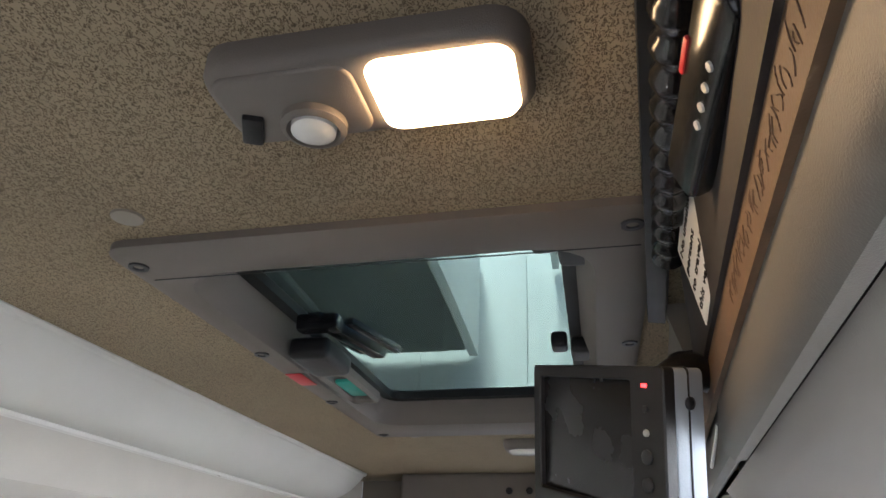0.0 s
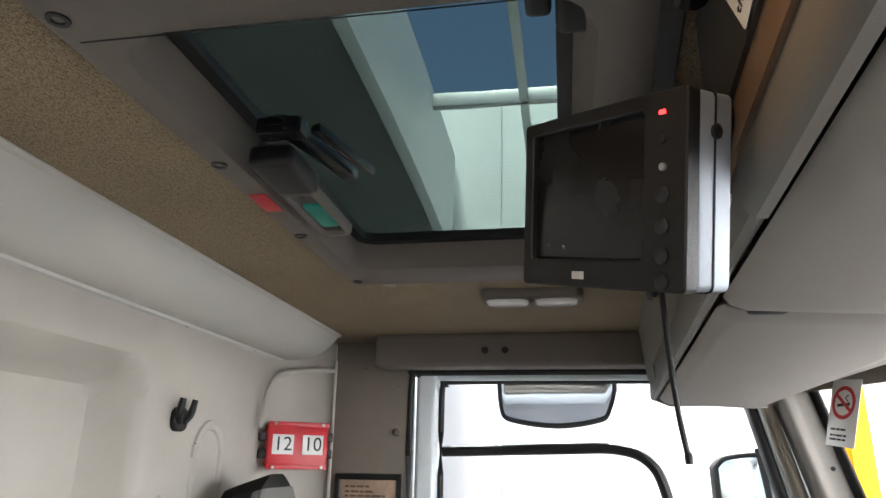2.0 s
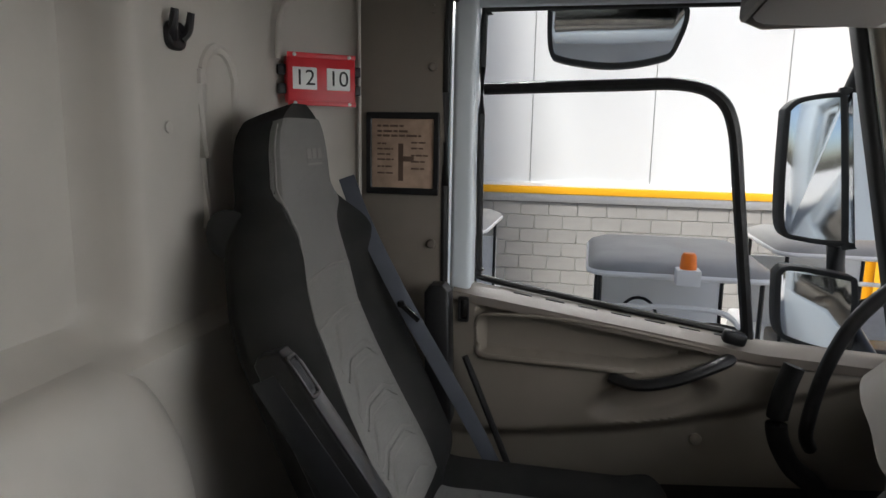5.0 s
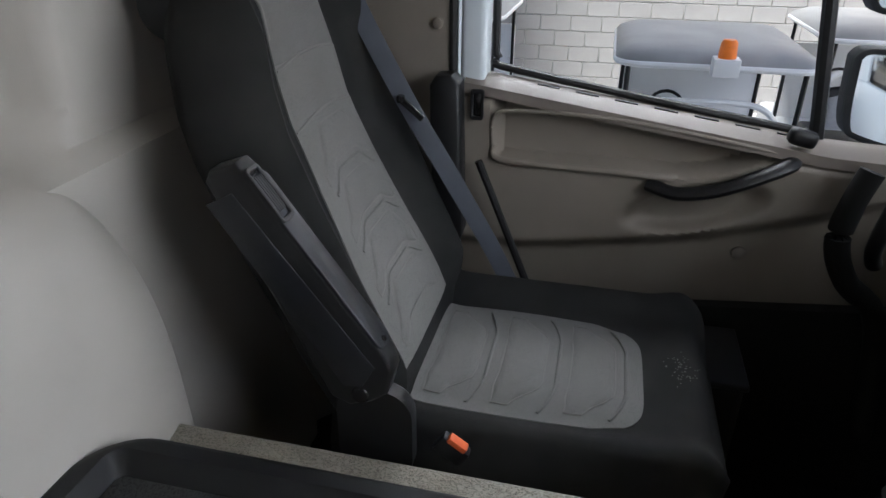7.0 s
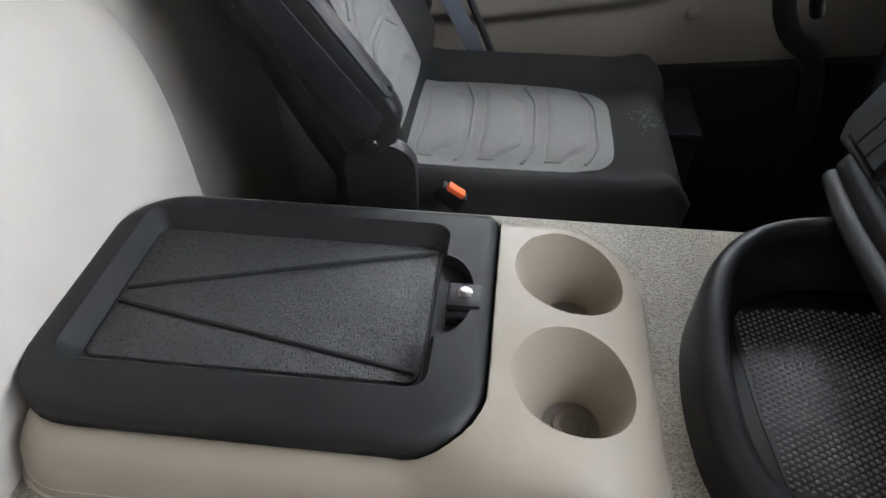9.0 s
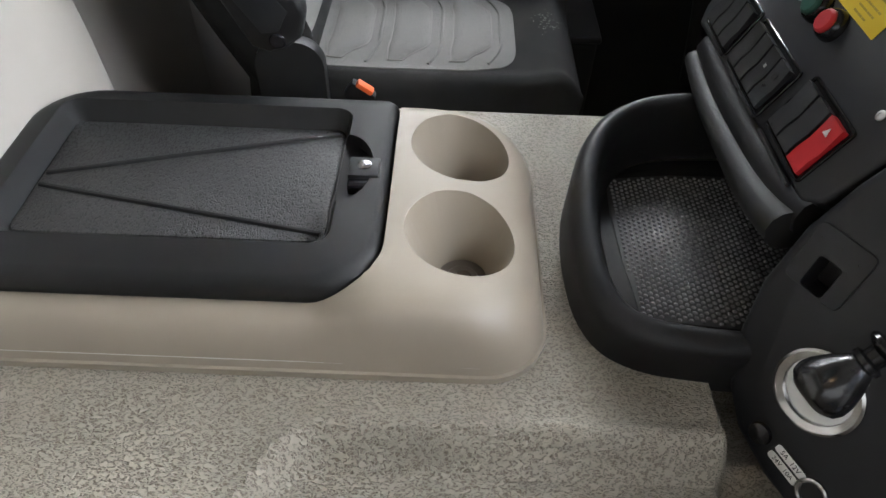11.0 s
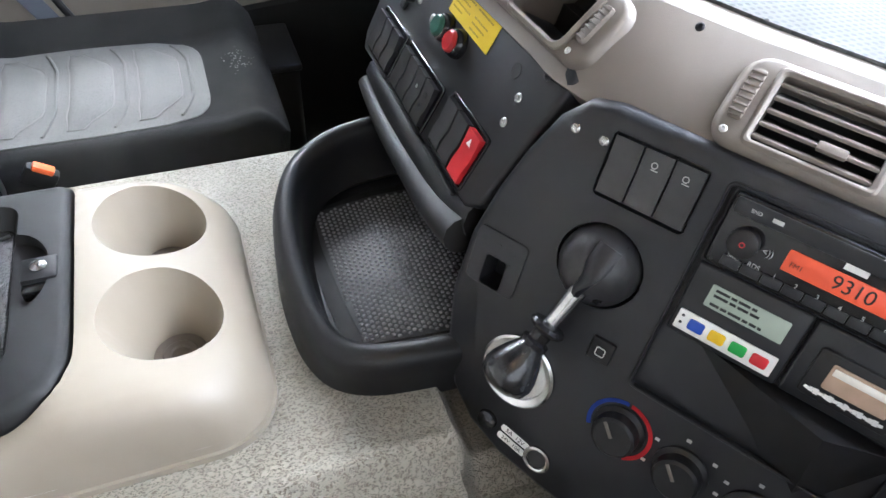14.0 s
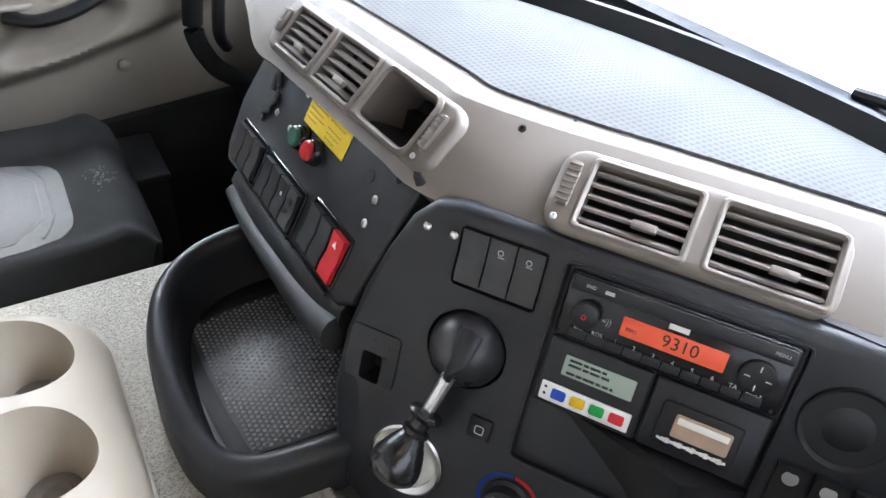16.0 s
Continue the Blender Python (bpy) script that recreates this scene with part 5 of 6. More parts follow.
# car radio
RD = at(RP, 0.0890, -0.0285, -0.004) @ Matrix.Diagonal((0.965, 1, 1, 1))
radio = thing("car_radio", RD.translation, "black lorry radio with a lit orange display", "radio")
part("face", slab(rrect(0.182, 0.058, 0.004, 3), 0, 0.011, 0.002, RD), M_GLOSS, radio)
part("trim_frame", ring2(rrect(0.188, 0.0635, 0.003, 3), rrect(0.1825, 0.0585, 0.003, 3), 0, 0.006, 0.001, RD), M_DASH, radio)
part("upper_step", slab(rrect(0.176, 0.012, 0.002, 3, 0, 0.021), 0.011, 0.0125, 0.0006, RD), M_DASH, radio)
ds = part("display", slab(rrect(0.084, 0.0165, 0.001, 2, 0.002, -0.001), 0.0112, 0.0122, 0.0002, RD), M_RADIO, radio, "orange lit display")
text("display_text", "9310", 0.0150, at(RD, 0.008, -0.001, 0.0124), M_INKDARK, ds)
text("display_text", "FM1", 0.0055, at(RD, -0.031, -0.003, 0.0124), M_INKDARK, ds)
part("maker_mark", box(0.016, 0.0045, 0.0005, 0, at(RD, 0.003, 0.0125, 0.0114)), M_WHITE, radio)
kv = part("volume_knob", lathe([(0.0115, 0.011), (0.0112, 0.018), (0.009, 0.0195), (0.0002, 0.0195)], 28, at(RD, -0.070, -0.003)), M_BLACK, radio)
part("power_mark", ring2(circle(0.0022, 14), circle(0.0015, 14), 0.0195, 0.0199, 0, at(RD, -0.070, -0.003)), M_KEYR, kv)
text("speaker_mark", "<))", 0.007, at(RD, -0.052, -0.003, 0.0113), M_MARK, radio)
pd = part("key_pad", lathe([(0.014, 0.011), (0.0135, 0.0145), (0.011, 0.0155), (0.0002, 0.0152)], 30, at(RD, 0.068, -0.002)), M_BLACK, radio, "round cross-shaped key")
for a in range(4):
    part("pad_mark", box(0.0045, 0.0010, 0.0004, 0, at(RD, 0.068, -0.002, 0.0156, 90 * a) @ Matrix.Translation((0.008, 0, 0))), M_MARK, pd)
for k, s in enumerate(("SRC", "RDS", "1", "2", "3", "4", "5", "6", "TA", "AUD")):
    u = -0.072 + k * 0.0158
    ky = part("key", box(0.0145, 0.0075, 0.0025, 0.0008, at(RD, u, -0.0215, 0.0115)), M_DASH, radio)
    text("key_text", s, 0.0052, at(RD, u, -0.0165, 0.0113), M_MARK, ky)
text("key_text", "MENU", 0.004, at(RD, 0.078, 0.021, 0.0127), M_MARK, radio)
text("key_text", "BND", 0.004, at(RD, -0.072, 0.021, 0.0127), M_MARK, radio)
part("remote_sensor", box(0.008, 0.003, 0.0005, 0, at(RD, -0.056, 0.021, 0.0127)), M_MARK, radio)
for sx in (-1, 1):
    for sy in (-1, 1):
        part("pin_hole", lathe([(0.0014, 0), (0.0014, 0.0004), (0.0001, 0.0004)], 8, at(RD, sx * 0.086, sy * 0.025, 0.011)), M_INKDARK, radio)

# temperature recorder: display module with coloured keys, and printer
TR = at(RP, 0.0880, -0.0915, -0.006)
rec = thing("temperature_recorder", TR.translation, "dark grey recorder with grey display, coloured keys and printer", "recorder")
for sx, name, lab in ((-0.0443, "display_module", "recorder display with four coloured keys"), (0.0455, "printer_module", "recorder printer with a paper window")):
    mo_ = part(name, slab(rrect(0.0875, 0.064, 0.003, 3), 0, 0.012, 0.002, at(TR, sx, 0)), M_DASH, rec, lab)
    if sx < 0:
        lc = part("lcd", slab(rrect(0.060, 0.019, 0.001, 2, 0.003, 0.0105), 0.0122, 0.0130, 0.0002, at(TR, sx, 0)), M_LCD, mo_, "grey green lit display")
        part("lcd_text", bars(at(TR, sx + 0.003, 0.0105, 0.0133), -0.026, 0.027, (0.006, 0.0015, -0.006), 0.0022, 8), M_INKDARK, lc)
        ks = part("key_strip", slab(rrect(0.0775, 0.0175, 0.001, 2, -0.001, -0.0185), 0.0122, 0.0135, 0.0004, at(TR, sx, 0)), M_WHITE, mo_, "white strip with coloured keys")
        for k, mm in enumerate((M_BLUE, M_KEYY, M_KEYG, M_KEYR)):
            part("colour_key", slab(rrect(0.0125, 0.0095, 0.002, 3), 0, 0.0012, 0.0004, at(TR, sx - 0.0235 + k * 0.0168, -0.0185, 0.0135)), mm, ks)
        for v in (-0.0145, -0.021):
            part("key_led", lathe([(0.0013, 0), (0.0013, 0.0004), (0.0001, 0.0004)], 8, at(TR, sx - 0.0355, v, 0.0135)), M_INKDARK, ks)
    else:
        pw = part("printer_door", slab(rrect(0.062, 0.040, 0.003, 3, -0.002, -0.004), 0.012, 0.0145, 0.001, at(TR, sx, 0)), M_BLACK, mo_)
        part("paper_window", slab(rrect(0.044, 0.021, 0.002, 3, 0.001, -0.002), 0.0145, 0.0152, 0.0003, at(TR, sx, 0)), M_PAPER, pw, "clear window onto a paper roll")
        part("paper_roll", box(0.040, 0.006, 0.002, 0.001, at(TR, sx + 0.001, 0.003, 0.0150)), M_LENS, pw)
        part("torn_edge", join(*[box(0.0033, 0.0022 + 0.0012 * (k % 3), 0.0008, 0, at(TR, sx - 0.028 + k * 0.0034, -0.0175, 0.0147, 8 * (k % 4) - 12)) for k in range(16)]), M_WHITE, pw)
        for sx2, sy2 in ((0.038, 0.026), (0.038, -0.026), (0.034, -0.02)):
            part("module_hole", lathe([(0.0013, 0), (0.0013, 0.0004), (0.0001, 0.0004)], 8, at(TR, sx + sx2, sy2, 0.012)), M_INKDARK, mo_)
part("recess_rim", ring2(rrect(0.191, 0.198, 0.006, 4, 0.0885, -0.094), rrect(0.1865, 0.1935, 0.005, 4, 0.0885, -0.094), -0.001, 0.0022, 0.0006, RP), M_DASH, cf)


# air vents along the upper band
def vent(m, u0, u1, v0, v1, parent, lift=0.010):
    w, h, cu, cv = u1 - u0, v1 - v0, (u0 + u1) / 2, (v0 + v1) / 2
    f = part("vent", ring2(rrect(w + 0.012, h + 0.012, 0.006, 4, cu, cv), rrect(w, h, 0.003, 4, cu, cv), -0.006, lift, 0.0025, m), M_VENT, parent, "air vent with slanted slats")
    # black sheet whose colour stands for the shade deep in the vent
    part("vent_back", slab(rrect(w + 0.004, h + 0.004, 0.003, 3, cu, cv), lift - 0.046, lift - 0.044, 0.0003, m), M_INKDARK, f)
    n = 5
    for k in range(n):
        v = v0 + h * (k + 0.5) / n
        part("slat", box(w - 0.0005, h / n * 0.78, 0.0030, 0.0012, at(m, cu, v, lift - 0.0065) @ Matrix.Rotation(radians(-52), 4, "X")), M_VENT, f)
    part("vent_tab", box(0.020, 0.007, 0.006, 0.002, at(m, cu + w * 0.12, v0 + h * 0.24, lift + 0.0005)), M_VENT, f)
    return f


def wheel(m, u, v, ln, parent, lift=0.010):
    bm = box(0.010, ln, 0.008, 0.003, at(m, u, v, lift - 0.001))
    wh = part("vent_wheel", bm, M_VENT, parent)
    for k in range(7):
        part("wheel_rib", box(0.011, 0.0018, 0.0016, 0.0005, at(m, u, v - ln * 0.4 + k * ln * 0.8 / 6, lift + 0.0032)), M_TAUPE, wh)


cv_ = part("vent_housing", cut(slab(rrect(0.222, 0.076, 0.020, 5, 0.128, 0.040), -0.012, 0.008, 0.006, VR), slab(rrect(0.083, 0.055, 0.003, 3, 0.0865, 0.0395), -0.030, 0.03, 0.0003, VR), slab(rrect(0.083, 0.055, 0.003, 3, 0.1885, 0.0395), -0.030, 0.03, 0.0003, VR)), M_VENT, dash, "warm grey vent housing")
vent(VR, 0.046, 0.127, 0.013, 0.066, cv_)
vent(VR, 0.148, 0.229, 0.013, 0.066, cv_)
wheel(VR, 0.030, 0.042, 0.040, cv_)
screw(cv_, at(VR, 0.028, 0.012, 0.008), 0.003, M_MARK)
lv = part("vent_housing", cut(slab(rrect(0.345, 0.070, 0.020, 5, 0.152, 0.029), -0.020, 0.006, 0.006, VL), slab(rrect(0.078, 0.051, 0.003, 3, 0.050, 0.0285), -0.030, 0.03, 0.0003, VL), slab(rrect(0.078, 0.055, 0.003, 3, 0.146, 0.0285), -0.030, 0.03, 0.0003, VL), slab(rrect(0.084, 0.056, 0.008, 4, 0.250, 0.029), -0.030, 0.03, 0.0003, VL)), M_VENT, dash, "warm grey vent housing")
vent(VL, 0.012, 0.088, 0.004, 0.053, lv, 0.009)
vent(VL, 0.108, 0.184, 0.002, 0.055, lv, 0.009)
wheel(VL, -0.006, 0.030, 0.030, lv, 0.009)
wheel(VL, 0.307, 0.032, 0.036, lv, 0.008)
cbm = ring2(rrect(0.094, 0.066, 0.012, 5, 0.250, 0.029), rrect(0.082, 0.054, 0.008, 5, 0.250, 0.029), -0.004, 0.012, 0.003, VL)
cub = part("cubby", cbm, M_VENT, lv, "open cubby in place of a vent")
# cubby's inner shade is put into this black back sheet
part("cubby_back", slab(rrect(0.083, 0.055, 0.006, 4, 0.250, 0.029), -0.0510, -0.049, 0.0003, VL), M_INKDARK, cub)
part("cubby_wall", ring2(rrect(0.092, 0.064, 0.010, 5, 0.250, 0.029), rrect(0.083, 0.055, 0.008, 5, 0.250, 0.029), -0.050, -0.003, 0.001, VL), M_TAUPE, cub)
screw(lv, at(VL, 0.303, 0.004, 0.006), 0.003, M_MARK)
dsc = INV @ plane_frame((0.360, 1.361, 0.8195), (0.3, -0.95, 0), (-0.6, -0.25, 0.75))
screw(dash, dsc, 0.004, M_SCREWDK)
part("small_hole", lathe([(0.002, 0), (0.002, 0.0005), (0.0001, 0.0005)], 8, INV @ plane_frame((0.394, 1.330, 0.8365), (1, 0, 0), (-0.4, -0.2, 0.9))), M_INKDARK, dash)

# steering wheel, partly in view
sw_ = thing("steering_wheel", (0.26, 0.92, 0.68), "black steering wheel rim", "steering wheel")
SWM = plane_frame((0.245, 0.865, 0.625), (0, -1, 0), (-0.60, 0, 0.80))
part("rim", tube([SWM @ Vector((0.215 * math.cos(a), 0.215 * math.sin(a), 0)) for a in lin(0, 2 * math.pi, 49)[:-1]], 0.0145, 10, up=(-0.6, 0, 0.8), smoothing=0, closed=True), M_BLACK, sw_)
for a in (200, 340, 270):
    part("spoke", tube([SWM @ Vector((r * math.cos(radians(a)), r * math.sin(radians(a)), -0.02 * (1 - r / 0.215))) for r in (0.04, 0.12, 0.212)], 0.014, 8, flat=0.5, up=(-0.6, 0, 0.8)), M_BLACK, sw_)
part("hub", lathe([(0.07, -0.05), (0.075, -0.02), (0.06, 0.0), (0.0002, 0.004)], 24, SWM), M_BLACK, sw_)
part("column", lathe([(0.05, -0.25), (0.055, -0.05)], 16, SWM), M_BLACK, sw_)

# the whole fascia stands turned a little towards the middle of the cab, at its full size
for e in (dash, gear, radio, rec, sw_):
    e.matrix_basis = TURNED @ e.matrix_basis


# ---- overhead shelf ----
def sx(y):
    return 0.030 + 0.072 * (y - 1.05)


def run(name, prof, y0, y1, material, parent, label="", n=24):
    """A profile of (x offset, z) carried along the shelf's line."""
    return part(name, loft([[(sx(y) + px, y, pz) for px, pz in prof] for y in lin(y0, y1, n)]), material, parent, label)


shelf = thing("overhead_shelf", (0.15, 1.5, 1.33), "grey overhead shelf with open compartment and rounded front lip", "shelf")
lip = [(0.029, 1.350), (0.031, 1.342), (0.036, 1.337), (0.043, 1.337), (0.046, 1.344), (0.048, 1.396), (0.044, 1.403), (0.036, 1.403), (0.031, 1.396)]
run("lip", lip, 0.52, 1.155, M_LIP, shelf, "grey rounded shelf lip")
lip2 = [(0.033, 1.350), (0.036, 1.344), (0.042, 1.342), (0.047, 1.346), (0.048, 1.396), (0.038, 1.396), (0.034, 1.390)]
run("lip", lip2, 1.150, 2.40, M_LIP, shelf, "grey rounded shelf lip")
run("floor_board", [(0.060, 1.350), (0.30, 1.350), (0.30, 1.362), (0.060, 1.362)], 0.52, 1.34, M_SHELFIN, shelf)
run("back_board", [(0.20, 1.362), (0.21, 1.362), (0.21, 1.505), (0.20, 1.505)], 0.52, 1.34, M_SHELFIN, shelf)
run("fascia", [(0.030, 1.392), (0.044, 1.392), (0.030, 1.507), (0.018, 1.507)], 1.30, 2.40, M_PILLAR, shelf, "brown grey closed fascia")
run("inner_flap", [(0.0235, 1.400), (0.0275, 1.400), (0.0275, 1.507), (0.0235, 1.507)], 0.52, 1.20, M_SHELFIN, shelf, "black inner flap of the shelf")
run("top_rail", [(-0.004, 1.496), (0.012, 1.494), (0.016, 1.507), (-0.004, 1.507)], 0.52, 1.32, M_BLACK, shelf, "thin black rail under the roof")
part("divider", loft([[(sx(y) + 0.05, y, 1.36), (sx(y) + 0.20, y, 1.36), (sx(y) + 0.20, y, 1.505), (sx(y) + 0.01, y, 1.505)] for y in (1.295, 1.305)]), M_PILLAR, shelf)
part("end_cap", loft([[(sx(y) + 0.018, y, 1.507), (sx(y) + 0.040, y, 1.345), (sx(y) + 0.075, y, 1.330), (sx(y) + 0.30, y, 1.335), (sx(y) + 0.30, y, 1.507)] for y in (2.398, 2.408)]), M_LIP, shelf)
part("blank_plate", loft([[(sx(y) + 0.024 + dx, y, 1.365 + 0.0), (sx(y) + 0.036 + dx, y, 1.365), (sx(y) + 0.036 + dx, y, 1.43), (sx(y) + 0.020 + dx, y, 1.43)] for y, dx in ((2.15, 0.008), (2.33, 0.008))]), M_LIP, shelf)
# upper face of the lip; the roof lamp's warm light is painted in as brown
M_LIPWARM = mat("lamp_warmed_lip", (0.17, 0.105, 0.06), 0.7, var=0.2, scale=40, bump=0.4, grain=700)
run("lip_upper_face", [(0.0265, 1.374), (0.031, 1.374), (0.031, 1.404), (0.0265, 1.404)], 0.52, 1.30, M_LIPWARM, shelf, "upper lip face, brown from painted lamp light, with marker scribble")
# scribbled marker on the lip: unreadable strokes
rnd = random.Random(11)
strokes = []
for k in range(44):
    y = 0.80 + k * 0.0042 + rnd.uniform(-0.002, 0.002)
    z = 1.388 + rnd.uniform(-0.003, 0.003)
    x = sx(y) + 0.0264
    h = rnd.uniform(0.0025, 0.006)
    strokes.append(tube([(x, y, z - h), (x - 0.0002, y + rnd.uniform(-0.003, 0.003), z), (x, y + rnd.uniform(-0.002, 0.003), z + h)], 0.00028, 4, smoothing=2))
tagged(part("marker_strokes", join(*strokes), M_PRINT, shelf), "faded brown marker scribble", kind="stuff")


# visor flaps under the shelf
def visor(y0, y1):
    e = thing("sun_visor", (0.2, (y0 + y1) / 2, 1.33), "grey vinyl sun visor folded up under the shelf", "sun visor", "visors under the shelf")
    n = 14

    def ring(y):
        g = 0.006 * (1 - min(1, min(y - y0, y1 - y) / 0.012))
        a, b = sx(y) + 0.050, sx(y) + 0.275 - 0.02 * max(0, (y - 1.9)) ** 1.0
        return [(a + g, y, 1.348 - 0.004), (a + 0.006, y, 1.336 + g), (a + 0.02, y, 1.331 + g), (b - 0.02, y, 1.322 + g), (b - 0.004, y, 1.326 + g), (b - g, y, 1.335), (b - 0.004, y, 1.346 - g), (a + 0.01, y, 1.352 - g)]

    ys = [y0, y0 + 0.004, y0 + 0.012] + lin(y0 + 0.03, y1 - 0.03, n) + [y1 - 0.012, y1 - 0.004, y1]
    part("flap", loft([ring(y) for y in ys]), M_VISOR, e)
    part("hinge_clip", box(0.035, 0.016, 0.014, 0.005, Matrix.Translation((sx(y1) + 0.09, y1 + 0.004, 1.338))), M_BLACK, e)
    part("hinge_pin", tube([(sx(y1) + 0.24, y1 - 0.012, 1.328), (sx(y1) + 0.275, y1 + 0.006, 1.330)], 0.006, 8, smoothing=0), M_VISOR, e)
    return e


visor(0.60, 1.392)
visor(1.408, 2.36)
solid("trim_screen_header", loft([[(sx(y) + 0.265, y, 1.338), (0.47, y, 1.36), (0.47, y, 1.50), (sx(y) + 0.265, y, 1.50)] for y in lin(0.52, 2.42, 10)]), M_PILLAR, "dark trim between visor and windscreen", "trim", kind="structure")

# loose things on the shelf
hose = thing("corrugated_tube", (0.06, 0.98, 1.45), "black corrugated plastic tube on the shelf", "tube")
hp_ = [(sx(y) + 0.0115, y, 1.484) for y in lin(0.86, 1.14, 60)]
bm = loft([[(x + (0.0105 + 0.002 * math.sin(i * 1.3)) * math.cos(a), y, z + (0.0105 + 0.002 * math.sin(i * 1.3)) * math.sin(a)) for a in lin(0, 2 * math.pi, 15)[:-1]] for i, (x, y, z) in enumerate(hp_)])
part("tube_body", bm, M_GLOSS, hose)
card = thing("paper_label", (0.05, 1.04, 1.45), "white printed paper label stuck inside the shelf", "label")
LM = plane_frame((sx(1.043) + 0.0232, 1.043, 1.452), (0.07, -0.86, 0.5), (-1, -0.072, 0))
part("sheet", slab(rrect(0.078, 0.080, 0.001, 2), 0, 0.0006, 0.0001, LM), M_WHITE, card)
for k, line in enumerate(("No unauthorised", "persons", "to travel in", "this vehicle")):
    text("print", line, 0.0105, at(LM, -0.036, 0.027 - 0.018 * k, 0.0009), M_INKDARK, card, align="LEFT")
rm = thing("remote_control", (0.06, 0.93, 1.43), "black handheld control with pale keys and red edge", "remote control")
RM = plane_frame((sx(0.900) + 0.016, 0.900, 1.440), (0, 1, 0), (-0.93, 0, -0.36))
part("body", slab(rrect(0.125, 0.026, 0.008), -0.008, 0.004, 0.003, RM, both=True), M_GLOSS, rm)
part("red_strip", box(0.020, 0.003, 0.002, 0.0008, at(RM, -0.020, -0.0105, 0.004)), M_RED, rm)
for k in range(4):
    part("key", lathe([(0.0022, 0), (0.002, 0.001), (0.0002, 0.0012)], 12, at(RM, -0.030 + 0.012 * k, 0.006, 0.004)), M_MARK, rm)

# ---- monitor hanging from the shelf ----
MT = Vector((-0.065, 1.172, 1.411)), Vector((0.018, 1.076, 1.378)), Vector((-0.050, 1.128, 1.302))
mu = MT[1] - MT[0]
md_ = Vector((0.010, 0.010, -0.100))
mon = thing("reversing_monitor", (0.02, 1.13, 1.30), "black camera monitor with silver case and red power light", "monitor")
MN = -(mu.cross(md_)).normalized()
if MN.x > 0:
    MN = -MN
MM = plane_frame(MT[0] + mu * 0.5 + md_ * 0.5, mu, MN)
mw, mh = mu.length, 0.103
part("bezel", ring2(rrect(mw, mh, 0.003, 3), rrect(0.094, 0.078, 0.002, 3, -0.010, 0.004), -0.008, 0.001, 0.001, MM), M_BLACK, mon)
part("screen", slab(rrect(0.096, 0.080, 0.002, 3, -0.010, 0.004), -0.007, -0.003, 0.0003, MM), M_SCREEN, mon, "dark switched-off screen")
part("case", slab(rrect(mw - 0.001, mh - 0.001, 0.004, 3), -0.032, -0.008, 0.002, MM), M_SILVER, mon, "silver grey case")
part("case_seam", ring2(rrect(mw + 0.0006, mh + 0.0006, 0.004, 3), rrect(mw - 0.004, mh - 0.004, 0.004, 3), -0.020, -0.0192, 0, MM), M_BLACK, mon)
for k, v in enumerate((0.040, 0.026, 0.012, -0.002, -0.018, -0.033, -0.046)):
    if k == 0:
        part("power_light", box(0.004, 0.0022, 0.0006, 0, at(MM, 0.050, v, 0.0012)), emit("red_led", (1.0, 0.02, 0.02), 3.0), mon)
    else:
        r = 0.0022 if k < 3 else 0.0044
        part("monitor_button", lathe([(r, 0), (r, 0.0012), (r * 0.8, 0.0018), (0.0002, 0.0018)], 16, at(MM, 0.051, v, 0.0008)), M_DASH if k != 2 else M_SCREW, mon)
part("maker_mark", box(0.010, 0.0045, 0.0004, 0, at(MM, -0.012, -0.0445, 0.0012)), M_MARK, mon)
screw(mon, plane_frame(MM @ Vector((mw / 2, 0.030, -0.020)), (0, 1, 0), mu), 0.004, M_SCREWDK)
part("bracket", tube([MM @ Vector((0.02, 0.03, -0.03)), MM @ Vector((0.03, 0.05, -0.06)), Vector((sx(1.2) + 0.05, 1.22, 1.40))], 0.012, 10), M_BLACK, mon, "black mounting bracket")
cab = thing("loose_cable", (0.1, 1.5, 1.4), "thin black cable hanging from the monitor wiring", "cable")
part("lead", tube([(0.055, 1.43, 1.46), (0.060, 1.45, 1.42), (0.062, 1.45, 1.37), (0.064, 1.45, 1.31), (0.068, 1.45, 1.25), (0.074, 1.45, 1.205)], 0.0028, 8), M_BLACK, cab)
part("connector", lathe([(0.0035, 0), (0.004, 0.008), (0.0028, 0.011)], 8, Matrix.Translation((0.074, 1.45, 1.201))), M_BLACK, cab)
for k in range(5):
    y = 1.22 + 0.10 * k
    part("loom", tube([(sx(y) + 0.026 - 0.004 * k, y, 1.43 + 0.01 * k), (sx(y + 0.1) + 0.010, y + 0.09, 1.45 + 0.012 * (k % 2)), (sx(y + 0.2) + 0.012, y + 0.18, 1.425 + 0.02 * (k % 3))], 0.005, 6), M_RUBBER, cab)
part("wire_loop", tube([(sx(1.25) + 0.03, 1.20, 1.37), (sx(1.28) + 0.03, 1.27, 1.35), (sx(1.32) + 0.036, 1.29, 1.375)], 0.0015, 6), M_WHITE, cab)

